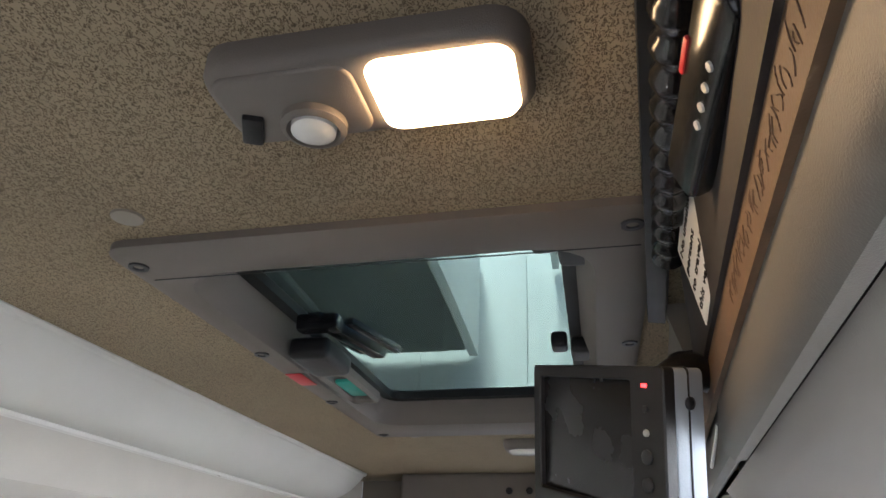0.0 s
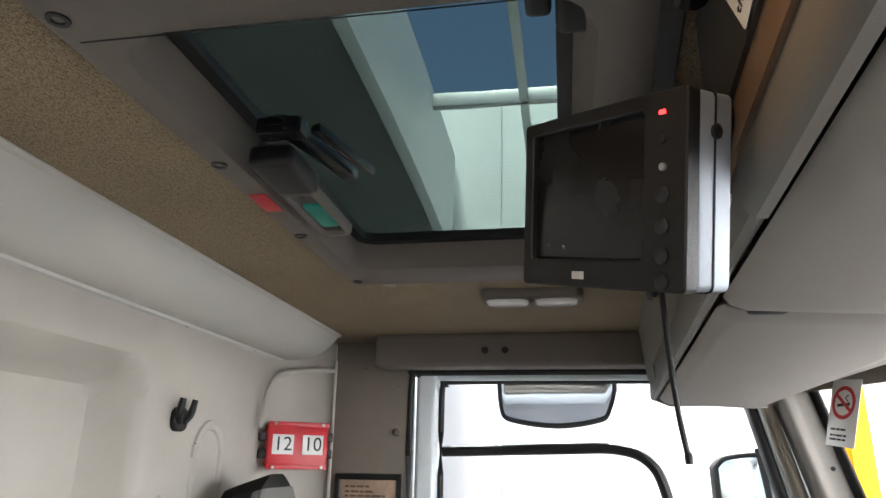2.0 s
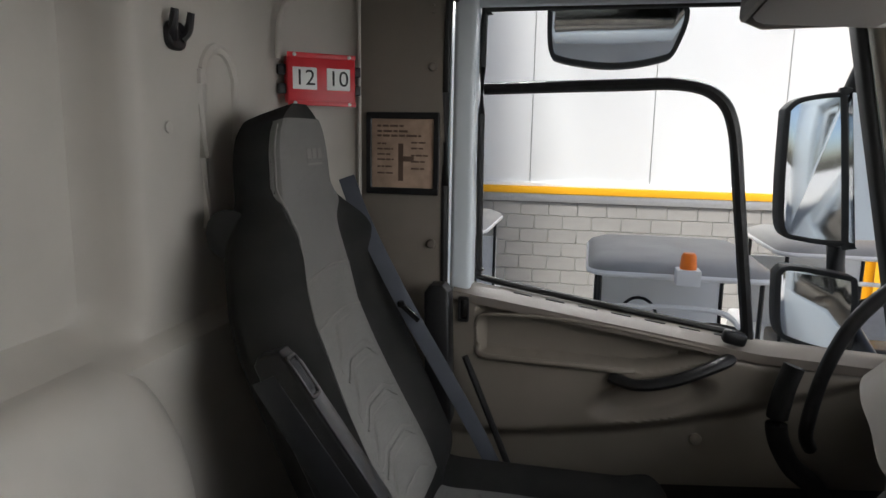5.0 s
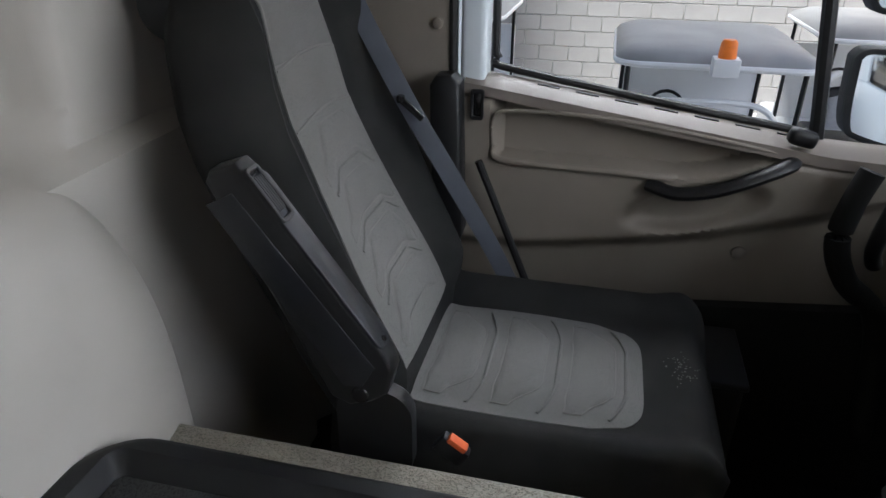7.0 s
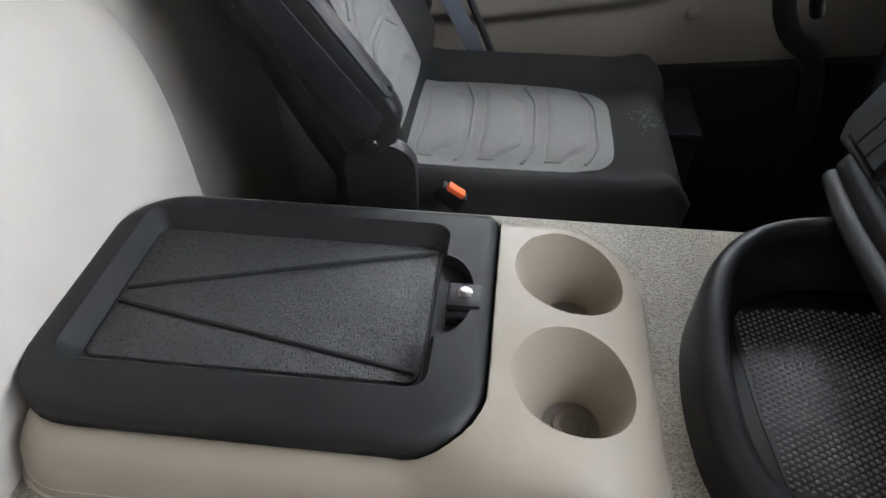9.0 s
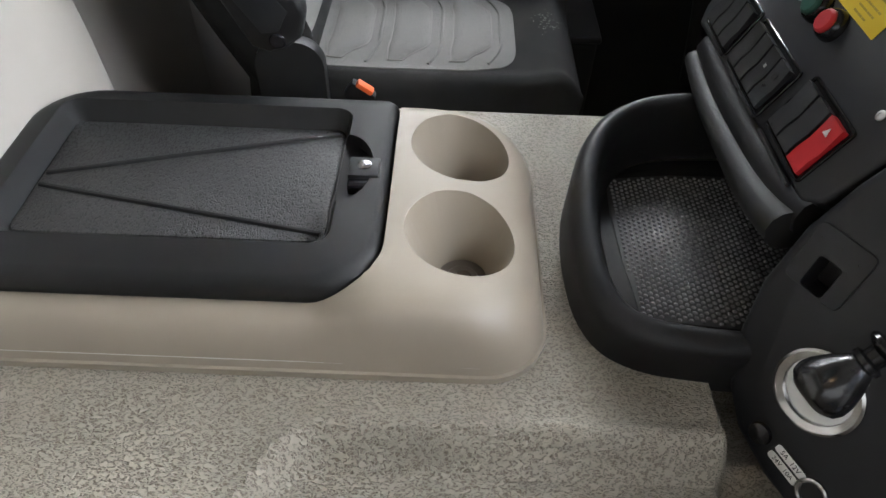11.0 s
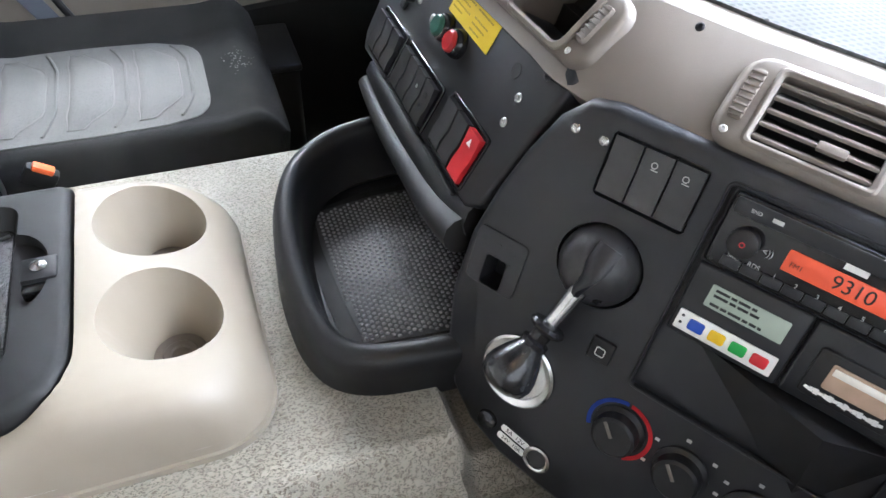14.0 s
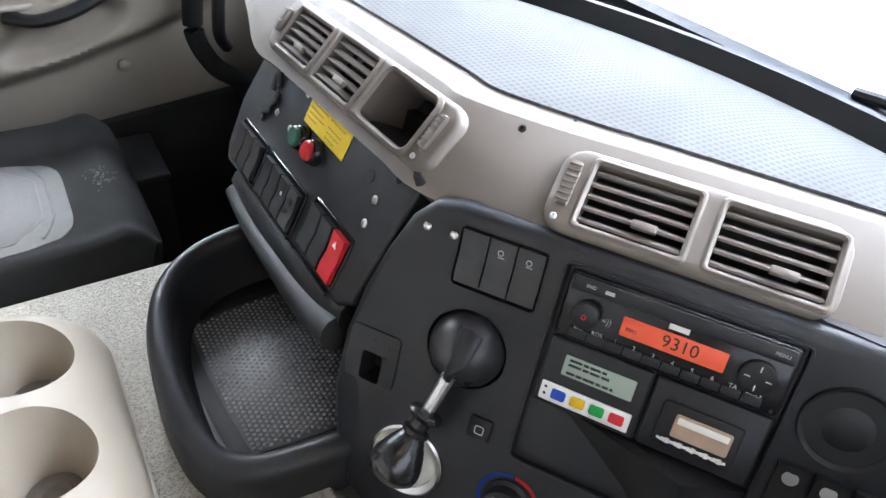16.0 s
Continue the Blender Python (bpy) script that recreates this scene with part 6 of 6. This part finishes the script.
# ---- roof hatch ----
hat = thing("roof_hatch", (-0.17, 1.48, 1.50), "grey framed roof hatch with green tinted glass", "roof hatch")
ho = rrect(0.448, 0.790, 0.020, 5, -0.182, 1.483)
hi_ = rrect(0.362, 0.635, 0.045, 5, -0.190, 1.468)
DN = Matrix(((1, 0, 0, 0), (0, 1, 0, 0), (0, 0, -1, 1.508), (0, 0, 0, 1)))
bm = loft([[(*p, 0.0) for p in ho], [(*p, 0.007) for p in ho], [(*p, 0.011) for p in inset2(ho, 0.006)], [(*p, 0.011) for p in inset2(hi_, -0.016)], [(*p, 0.008) for p in inset2(hi_, -0.004)], [(*p, -0.004) for p in inset2(hi_, 0.004)], [(*p, -0.008) for p in inset2(hi_, 0.006)], [(*p, -0.030) for p in inset2(hi_, 0.012)], [(*p, -0.032) for p in inset2(hi_, -0.01)]], cap=False)
bm.transform(DN)
part("frame", bm, M_TAUPE, hat, "grey taupe moulded hatch frame")
part("seal", ring2(inset2(hi_, -0.006), inset2(hi_, 0.026), 0.031, 0.046, 0.004, DN @ Matrix.Diagonal((1, 1, -1, 1))), M_RUBBER, hat, "black rubber seal")
gl = part("hatch_glass", slab(inset2(hi_, 0.010), 0.046, 0.050, 0.0005, DN @ Matrix.Diagonal((1, 1, -1, 1))), M_HATCHGL, hat, "green tinted hatch glass")
for x, y in ((-0.387, 1.117), (0.022, 1.110), (-0.392, 1.365), (-0.392, 1.600), (-0.385, 1.850), (0.030, 1.385), (0.028, 1.84)):
    part("hatch_screw", lathe([(0.009, 0), (0.0085, 0.002), (0.005, 0.002), (0.0045, 0.0005), (0.0002, 0.0005)], 16, at(DN, x, y, 0.0105)), M_SCREWDK, hat)
part("warning_tag", box(0.022, 0.055, 0.001, 0.0003, Matrix.Translation((-0.388, 1.475, 1.4965))), M_RED, hat, "small red warning tag")
part("frame_seam", box(0.42, 0.0012, 0.0006, 0, Matrix.Translation((-0.18, 1.145, 1.4968))), M_BLACK, hat)
lat = part("latch", box(0.050, 0.085, 0.026, 0.009, Matrix.Translation((-0.330, 1.395, 1.500)), 3), M_BLACK, hat, "black hatch latch with teal tab")
part("latch_arm", join(box(0.020, 0.150, 0.014, 0.004, Matrix.Translation((-0.300, 1.405, 1.528)) @ Matrix.Rotation(radians(-14), 4, "Z")), box(0.050, 0.022, 0.020, 0.005, Matrix.Translation((-0.315, 1.345, 1.524))), box(0.012, 0.12, 0.010, 0.003, Matrix.Translation((-0.272, 1.42, 1.532)) @ Matrix.Rotation(radians(-14), 4, "Z"))), M_GLOSS, lat)
part("latch_tray", ring2(rrect(0.045, 0.165, 0.012, 4, -0.335, 1.510), rrect(0.027, 0.130, 0.007, 4, -0.335, 1.512), 0.004, 0.018, 0.004, DN), M_TAUPE, lat)
part("teal_tab", slab(rrect(0.025, 0.075, 0.006, 4, -0.336, 1.528), 0.008, 0.0125, 0.001, DN), M_TEAL, lat, "teal plastic tab")
for y0 in (1.190, 1.475):
    part("stay", join(box(0.030, 0.045, 0.020, 0.007, Matrix.Translation((-0.020, y0, 1.522)), 3), box(0.020, 0.030, 0.02, 0.006, Matrix.Translation((-0.048, y0 - 0.006, 1.530)), 3)), M_BLACK, hat)


# ---- roof lamps and plugs ----
def roof_lamp(cx, cy, lit):
    lab = "grey roof lamp with lit warm diffuser and spot lens" if lit else "grey roof lamp with two clear lenses, switched off"
    e = thing("roof_lamp", (cx, cy, 1.50), lab, "lamp")
    h = part("housing", slab(rrect(*((0.174, 0.069) if lit else (0.190, 0.078)), 0.020, 6, cx, cy), 0, 0.018, 0.007, DN), M_TAUPE, e, "taupe plastic housing")
    if lit:
        part("diffuser", slab(rrect(0.076, 0.054, 0.011, 6, cx + 0.041, cy), 0.014, 0.0235, 0.005, DN), M_LAMPON, e, "lit warm white diffuser")
        part("lens_panel", slab(rrect(0.078, 0.056, 0.012, 6, cx - 0.042, cy), 0.016, 0.0198, 0.002, DN), M_TAUPE, e)
        sp = part("spot_bezel", lathe([(0.019, 0.018), (0.0185, 0.024), (0.015, 0.026), (0.0135, 0.022), (0.0002, 0.021)], 26, at(DN, cx - 0.036, cy + 0.014)), M_TAUPE, e)
        part("spot_lens", lathe([(0.0130, 0.021), (0.0125, 0.026), (0.008, 0.0285), (0.0002, 0.0292)], 26, at(DN, cx - 0.036, cy + 0.014)), M_LENS, sp, "clear spot lens")
        part("switch", box(0.012, 0.024, 0.006, 0.002, at(DN, cx - 0.072, cy + 0.012, 0.0205, 25)), M_BLACK, e)
    else:
        for k in (-0.046, 0.046):
            part("lens", slab(rrect(0.080, 0.056, 0.020, 6, cx + k, cy), 0.016, 0.0225, 0.005, DN), M_LENS, e, "clear ribbed lens")
        part("divider", box(0.008, 0.06, 0.008, 0.002, Matrix.Translation((cx, cy, 1.4865))), M_TAUPE, e)


roof_lamp(-0.121, 0.930, True)
roof_lamp(-0.090, 2.005, False)
for x, y in ((-0.356, 1.053), (-0.344, 1.914)):
    solid("roof_plug", lathe([(0.0125, 0), (0.012, 0.002), (0.006, 0.0035), (0.0002, 0.0035)], 20, at(DN, x, y)), M_CONSOLE, "round beige plug in the headliner", "plug", "roof plugs")
for y, z in ((1.30, 1.452), (1.95, 1.45), (2.25, 1.452)):
    solid("wall_plug", lathe([(0.009, 0), (0.0085, 0.002), (0.004, 0.003), (0.0002, 0.003)], 16, plane_frame((-0.757, y, z), (0, 1, 0), (1, 0, 0))), M_SHELL, "round pale plug in the rear wall", "plug", "wall plugs")
solid("wall_plug", lathe([(0.010, 0), (0.009, 0.003), (0.004, 0.004), (0.0002, 0.004)], 16, plane_frame((-0.764, 1.945, 1.125), (0, 1, 0), (1, 0, 0))), M_SHELL, "round pale plug in the rear wall", "plug", "wall plugs")

# ---- things on the rear wall ----
HKM = plane_frame((-0.764, 1.970, 1.277), (0, 1, 0), (1, 0, 0))
hook = thing("coat_hook", (-0.75, 1.97, 1.277), "black two-pronged plastic coat hook", "coat hook")
part("plate", slab(rrect(0.050, 0.045, 0.018, 5, 0, -0.008), 0, 0.010, 0.004, HKM), M_BLACK, hook)
for s in (-1, 1):
    part("prong", tube([HKM @ Vector((s * 0.010, -0.012, 0.006)), HKM @ Vector((s * 0.020, 0.002, 0.014)), HKM @ Vector((s * 0.022, 0.030, 0.020))], [0.009, 0.006], 8), M_BLACK, hook)
    part("hook_hole", lathe([(0.004, 0), (0.004, 0.0006), (0.0002, 0.0006)], 10, at(HKM, s * 0.010, -0.014, 0.010)), M_INKDARK, hook)

RBM = plane_frame((-0.688, 2.385, 1.232), (0.78, 0.62, 0), (0.62, -0.78, 0.02))
rb = thing("number_box", RBM.translation, "red metal sign box with white number cards twelve and ten", "sign box")
part("body", slab(rrect(0.150, 0.098, 0.004, 3), -0.012, 0.020, 0.003, RBM, both=True), M_RED, rb)
for v in (0.050, -0.050):
    part("flange", box(0.150, 0.010, 0.004, 0.001, at(RBM, 0, v, 0.020)), M_RED, rb)
    for u in (-0.060, 0.060):
        screw(rb, at(RBM, u, v, 0.022), 0.004)
for u, s in ((-0.038, "12"), (0.036, "10")):
    cd = part("number_card", slab(rrect(0.052, 0.046, 0.001, 2), 0, 0.001, 0.0002, at(RBM, u, 0.002, 0.0202)), M_WHITE, rb, "white number card")
    text("number", s, 0.046, at(RBM, u, 0.002, 0.0215), M_INKDARK, cd, 0.0003)
for u, v in ((-0.083, 0.020), (-0.083, -0.020), (0.083, 0.022), (0.083, -0.018)):
    part("clip", box(0.018, 0.022, 0.016, 0.004, at(RBM, u, v, 0.0)), M_BLACK, rb)

CDM = Matrix(((1, 0, 0, -0.523), (0, 0, -1, 2.471), (0, 1, 0, 1.077), (0, 0, 0, 1)))
nc = thing("notice_card", (-0.523, 2.47, 0.99), "aged brown printed card in a black frame", "notice")
part("frame", ring2(rrect(0.172, 0.186, 0.004, 3), rrect(0.146, 0.156, 0.002, 3), 0, 0.008, 0.002, CDM), M_BLACK, nc)
part("card", slab(rrect(0.150, 0.160, 0.002, 3), 0.001, 0.003, 0.0003, CDM), M_PAPER, nc)
part("print", join(bars(at(CDM, 0, 0, 0.0032), -0.060, 0.062, (0.062, 0.050, 0.040), 0.005, 31), bars(at(CDM, 0, 0, 0.0032), -0.060, -0.020, (0.022, 0.010, -0.002, -0.014, -0.03, -0.045), 0.004, 32), bars(at(CDM, 0, 0, 0.0032), 0.02, 0.062, (0.025, 0.012, -0.004, -0.018, -0.034), 0.004, 33), box(0.012, 0.085, 0.0004, 0, at(CDM, -0.004, -0.020, 0.0032)), box(0.03, 0.012, 0.0004, 0, at(CDM, 0.012, -0.012, 0.0032))), M_PRINT, nc)

# ---- mirrors outside ----
def outside_mirror(pts, y, lab, depth=0.05, kerb=False):
    e = thing("wing_mirror", (pts[0][0], y, pts[0][1]), lab, "mirror", "outside mirrors")
    cx, cz = sum(p[0] for p in pts) / len(pts), sum(p[1] for p in pts) / len(pts)
    m = Matrix(((1, 0, 0, 0), (0, 0, -1, y), (0, 1, 0, 0), (0, 0, 0, 1)))
    sm = [tuple(p)[:2] for p in smooth_path([(*p, 0) for p in pts + pts[:1]], 5)][:-1]
    if kerb:
        m = m @ Matrix(((1, 0, 0, 0), (0, 1, 0, 0), (0, 1.0, 1, -1.0 * cz), (0, 0, 0, 1)))
    else:
        m = m @ Matrix(((1, 0, 0, 0), (0, 1, 0, 0), (0.9, 0, 1, -0.9 * cx), (0, 0, 0, 1)))
    part("housing", slab(sm, -depth, 0, 0.012, m), M_BLACK, e, "black and pale blue housing")
    part("rim", ring2(sm, inset2(sm, 0.012), 0, 0.006, 0.002, m), M_RUBBER, e)
    part("mirror_glass", slab(inset2(sm, 0.011), 0.001, 0.003, 0.0003, m), M_MIRROR, e)
    return e


outside_mirror([(0.372, 1.20), (0.40, 1.228), (0.47, 1.238), (0.482, 1.22), (0.510, 0.90), (0.505, 0.875), (0.43, 0.872), (0.388, 0.89), (0.376, 1.0)], 2.80, "tall outside mirror in a black housing beside the door")
outside_mirror([(0.395, 0.775), (0.42, 0.80), (0.52, 0.80), (0.546, 0.78), (0.55, 0.64), (0.53, 0.60), (0.44, 0.60), (0.405, 0.63)], 2.80, "small wide-angle outside mirror in a black housing")
outside_mirror([(-0.226, 1.44), (-0.225, 1.345), (-0.19, 1.318), (-0.06, 1.303), (0.06, 1.318), (0.098, 1.345), (0.102, 1.44), (-0.06, 1.446)], 2.80, "kerb mirror hanging above the door window", kerb=True)
arm_ = thing("mirror_arm", (0.53, 2.7, 0.8), "black mirror arm on the cab corner", "mirror arm")
part("post", tube([(0.60, 2.60, 0.55), (0.545, 2.84, 0.72), (0.525, 2.86, 1.0), (0.52, 2.84, 1.25), (0.55, 2.60, 1.45)], 0.022, 10), M_BLACK, arm_)
part("cover", loft([[(0.49 + 0.05 * (1 - t), 2.81, 0.88 + 0.36 * t), (0.56 + 0.05 * (1 - t), 2.83, 0.88 + 0.36 * t), (0.57 + 0.05 * (1 - t), 2.90, 0.88 + 0.36 * t), (0.50 + 0.05 * (1 - t), 2.90, 0.88 + 0.36 * t)] for t in lin(0, 1, 5)]), M_PAINT, arm_, "pale blue painted cover")

part("kerb_arm", tube([(-0.06, 2.59, 1.50), (-0.06, 2.80, 1.52), (-0.06, 2.87, 1.46)], 0.014, 8), M_BLACK, arm_)
part("roof_arm", tube([(0.45, 2.60, 1.50), (0.2, 2.72, 1.52), (-0.06, 2.74, 1.52)], 0.014, 8), M_BLACK, arm_)

# ---- the yard and shed outside ----
GZ = -1.55
solid("ground", span((-60, -60, GZ - 0.1), (60, 60, GZ), 0), M_CONCRETE, "pale grey concrete floor of the shed", "ground", kind="structure")
WY = 11.5
wall = thing("wall_shed", (1.0, WY, GZ), "grey block shed wall below white sheet cladding", "wall", kind="structure")
part("mortar", span((-10, WY + 0.012, GZ), (16, WY + 0.2, 0.26), 0), M_MORTAR, wall)
part("coping", span((-10, WY - 0.05, 0.12), (16, WY + 0.2, 0.245), 0.01), M_STEEL, wall, "grey flashing strip")
part("rail", span((-10, WY - 0.06, 0.245), (16, WY + 0.2, 0.355), 0.01), M_SAFETY, wall, "yellow painted rail")
part("rail_top", span((-10, WY - 0.03, 0.355), (16, WY + 0.2, 0.42), 0.01), M_CLAD, wall)
for k in range(15):
    x0 = -10 + 1.8 * k
    part("cladding_sheet", span((x0 + 0.006, WY + 0.02, 0.42), (x0 + 1.794, WY + 0.06, 7.5), 0.008), M_CLAD, wall)
part("cladding_joints", span((-10, WY + 0.055, 0.42), (16, WY + 0.10, 7.5), 0), M_STEEL, wall)
bl = mesh("block", box(0.432, 0.03, 0.207, 0.006, None, 1), M_BLOCK)
for r in range(8):
    for c in range(19):
        if c * 0.44 - 3.1 > 4.9:
            continue
        ob = new("block", bl)
        ob.parent = wall
        ob.matrix_parent_inverse = wall.matrix_basis.inverted()
        ob.matrix_basis = Matrix.Translation((-3.1 + c * 0.44 + 0.22 * (r % 2), WY, 0.01 - r * 0.215))
rest = []
for r in range(8):
    for c in range(26):
        x = 5.26 + c * 0.44 + 0.22 * (r % 2)
        rest.append(box(0.432, 0.03, 0.207, 0, Matrix.Translation((x, WY, 0.01 - r * 0.215))))
    for c in range(14):
        rest.append(box(0.432, 0.03, 0.207, 0, Matrix.Translation((-3.54 - c * 0.44 + 0.22 * (r % 2), WY, 0.01 - r * 0.215))))
tagged(part("block_run", join(*rest), M_BLOCK, wall), kind="stuff")
col = thing("steel_column", (3.9, 10.9, GZ), "orange painted steel stanchion against the shed wall", "column", "stanchions")
part("flange", span((3.78, 10.95, GZ), (4.05, 10.97, 7), 0.004), M_SAFETY, col)
part("web", span((3.905, 10.97, GZ), (3.925, 11.3, 7), 0.002), M_SAFETY, col)
part("flange", span((3.78, 11.3, GZ), (4.05, 11.32, 7), 0.004), M_SAFETY, col)
copy_thing(col, Matrix.Translation((9.9, 10.9, GZ)))
solid("wall_shed_front", span((15.8, -14, GZ), (16, 11.6, 7.5), 0), M_CLAD, "white clad far wall of the shed", "wall", kind="structure")
# unseen wall, added to keep low sky light out of the driver's window
solid("wall_sky_block", span((-12, -4.2, GZ), (6.5, -4.0, 6.4), 0), M_BLOCK, "unseen grey wall added to block sky light from the driver's side", "wall", kind="structure")
# part of the shed roof over the lorry, with a bright rooflight gap
rf = thing("shed_roof", (-2, 2, 6.0), "dull grey shed roof sheets with open rooflight", "roof", kind="structure")
part("roof_sheet", span((-12, -12, 5.0), (-1.9, 11.4, 5.1), 0), M_ROOFGREEN, rf)
# unseen sheet above the cab, added to block overhead sky from the hatch
part("roof_sheet", span((-1.9, -12, 6.4), (2.6, 4.5, 6.5), 0), M_ROOFGREEN, rf)
part("gable_strip", span((-1.95, -12, 4.9), (-1.80, 11.4, 6.5), 0.01), M_CLAD, rf, "white flashing strip")
part("cross_beam", span((-1.8, 9.3, 6.2), (2.6, 9.42, 6.4), 0.01), M_STEEL, rf)
part("cross_beam", span((-0.55, 4.5, 6.2), (-0.43, 11.4, 6.4), 0.01), M_STEEL, rf)
for k in range(2):
    part("mesh_bar", span((-4.2 + 0.28 * k, 6.5, 4.9), (-4.13 + 0.28 * k, 10.5, 4.95), 0), M_STEEL, rf)


# ---- utility carts outside ----
def cart(x, y):
    e = thing("utility_cart", (x, y, GZ), "white utility cart with grey canopy parked by the wall", "cart", "parked carts")
    z = GZ
    can = []
    for t, g in ((0, 0.06), (0.02, 0.0), (0.05, 0.02), (0.09, 0.10), (0.11, 0.25)):
        can.append([(px, py, z + 1.70 + t + 0.05 * 0) for px, py in rrect(1.30 - 2 * g, 1.55 - 2 * g, 0.16, 5, x, y + 0.35)])
    part("canopy", loft(can), M_CANOPY, e, "dusty dark moulded canopy")
    part("canopy_rim", tube([(*p, z + 1.70) for p in rrect(1.29, 1.54, 0.16, 5, x, y + 0.35)], 0.022, 8, smoothing=0, closed=True), M_CARTW, e)
    for px in (x - 0.56, x + 0.56):
        for py in (y - 0.33, y + 1.05):
            part("post", tube([(px, py, z + 0.55), (px, py, z + 1.71)], 0.018, 8, smoothing=0), M_BLACK, e)
    part("body", span((x - 0.60, y - 0.55, z + 0.35), (x + 0.60, y + 1.7, z + 0.70), 0.06, 3), M_CARTW, e)
    part("front_panel", span((x - 0.58, y + 1.05, z + 0.65), (x + 0.58, y + 1.10, z + 1.45), 0.02), M_CARTW, e)
    part("grab_rail", tube([(x - 0.62, y - 0.40, z + 1.10), (x - 0.55, y - 0.42, z + 1.42), (x - 0.3, y - 0.42, z + 1.47), (x + 0.25, y - 0.42, z + 1.47), (x + 0.42, y - 0.42, z + 1.36)], 0.02, 8), M_CARTW, e)
    part("seat_back", span((x - 0.50, y - 0.30, z + 0.95), (x + 0.02, y - 0.18, z + 1.28), 0.05, 3), M_CARTSEAT, e)
    part("seat_back", span((x + 0.04, y - 0.30, z + 0.95), (x + 0.54, y - 0.18, z + 1.28), 0.05, 3), M_CARTSEAT, e)
    part("seat_top", tube([(x - 0.50, y - 0.26, z + 1.26), (x - 0.25, y - 0.26, z + 1.30), (x, y - 0.26, z + 1.25), (x + 0.25, y - 0.26, z + 1.30), (x + 0.54, y - 0.26, z + 1.26)], 0.045, 10), M_BLACK, e)
    part("bench", span((x - 0.52, y - 0.25, z + 0.70), (x + 0.55, y + 0.35, z + 0.86), 0.04, 3), M_BLACK, e)
    part("steering", tube([(x - 0.20 + 0.15 * math.cos(a), y + 0.55 + 0.05 * math.sin(a), z + 1.15 + 0.15 * math.sin(a)) for a in lin(0, 2 * math.pi, 21)[:-1]], 0.014, 8, smoothing=0, closed=True), M_BLACK, e)
    for px in (x - 0.52, x + 0.52):
        for py in (y - 0.1, y + 1.35):
            w = part("wheel", lathe([(0.10, -0.08), (0.22, -0.09), (0.245, -0.06), (0.245, 0.06), (0.22, 0.09), (0.10, 0.08)], 24, Matrix.Translation((px, py, z + 0.245)) @ Matrix.Rotation(radians(90), 4, "Y")), M_RUBBER, e)
            part("hub", lathe([(0.10, -0.07), (0.10, 0.07)], 16, Matrix.Translation((px, py, z + 0.245)) @ Matrix.Rotation(radians(90), 4, "Y")), M_STEEL, w)
    return e


c1 = cart(0.58, 6.3)
bcn = thing("amber_beacon", (0.60, 6.0, GZ + 1.72), "orange flashing beacon on a white base on the canopy", "beacon")
part("base", span((0.52, 5.68, GZ + 1.68), (0.68, 5.82, GZ + 1.79), 0.01), M_CARTW, bcn)
part("lens", lathe([(0.055, 0), (0.055, 0.03), (0.050, 0.09), (0.038, 0.11), (0.0002, 0.115)], 20, Matrix.Translation((0.60, 5.75, GZ + 1.79))), M_AMBER, bcn, "orange lens")
copy_thing(c1, Matrix.Translation((2.2, 7.6, GZ)))
copy_thing(c1, Matrix.Translation((-1.75, 8.0, GZ)))
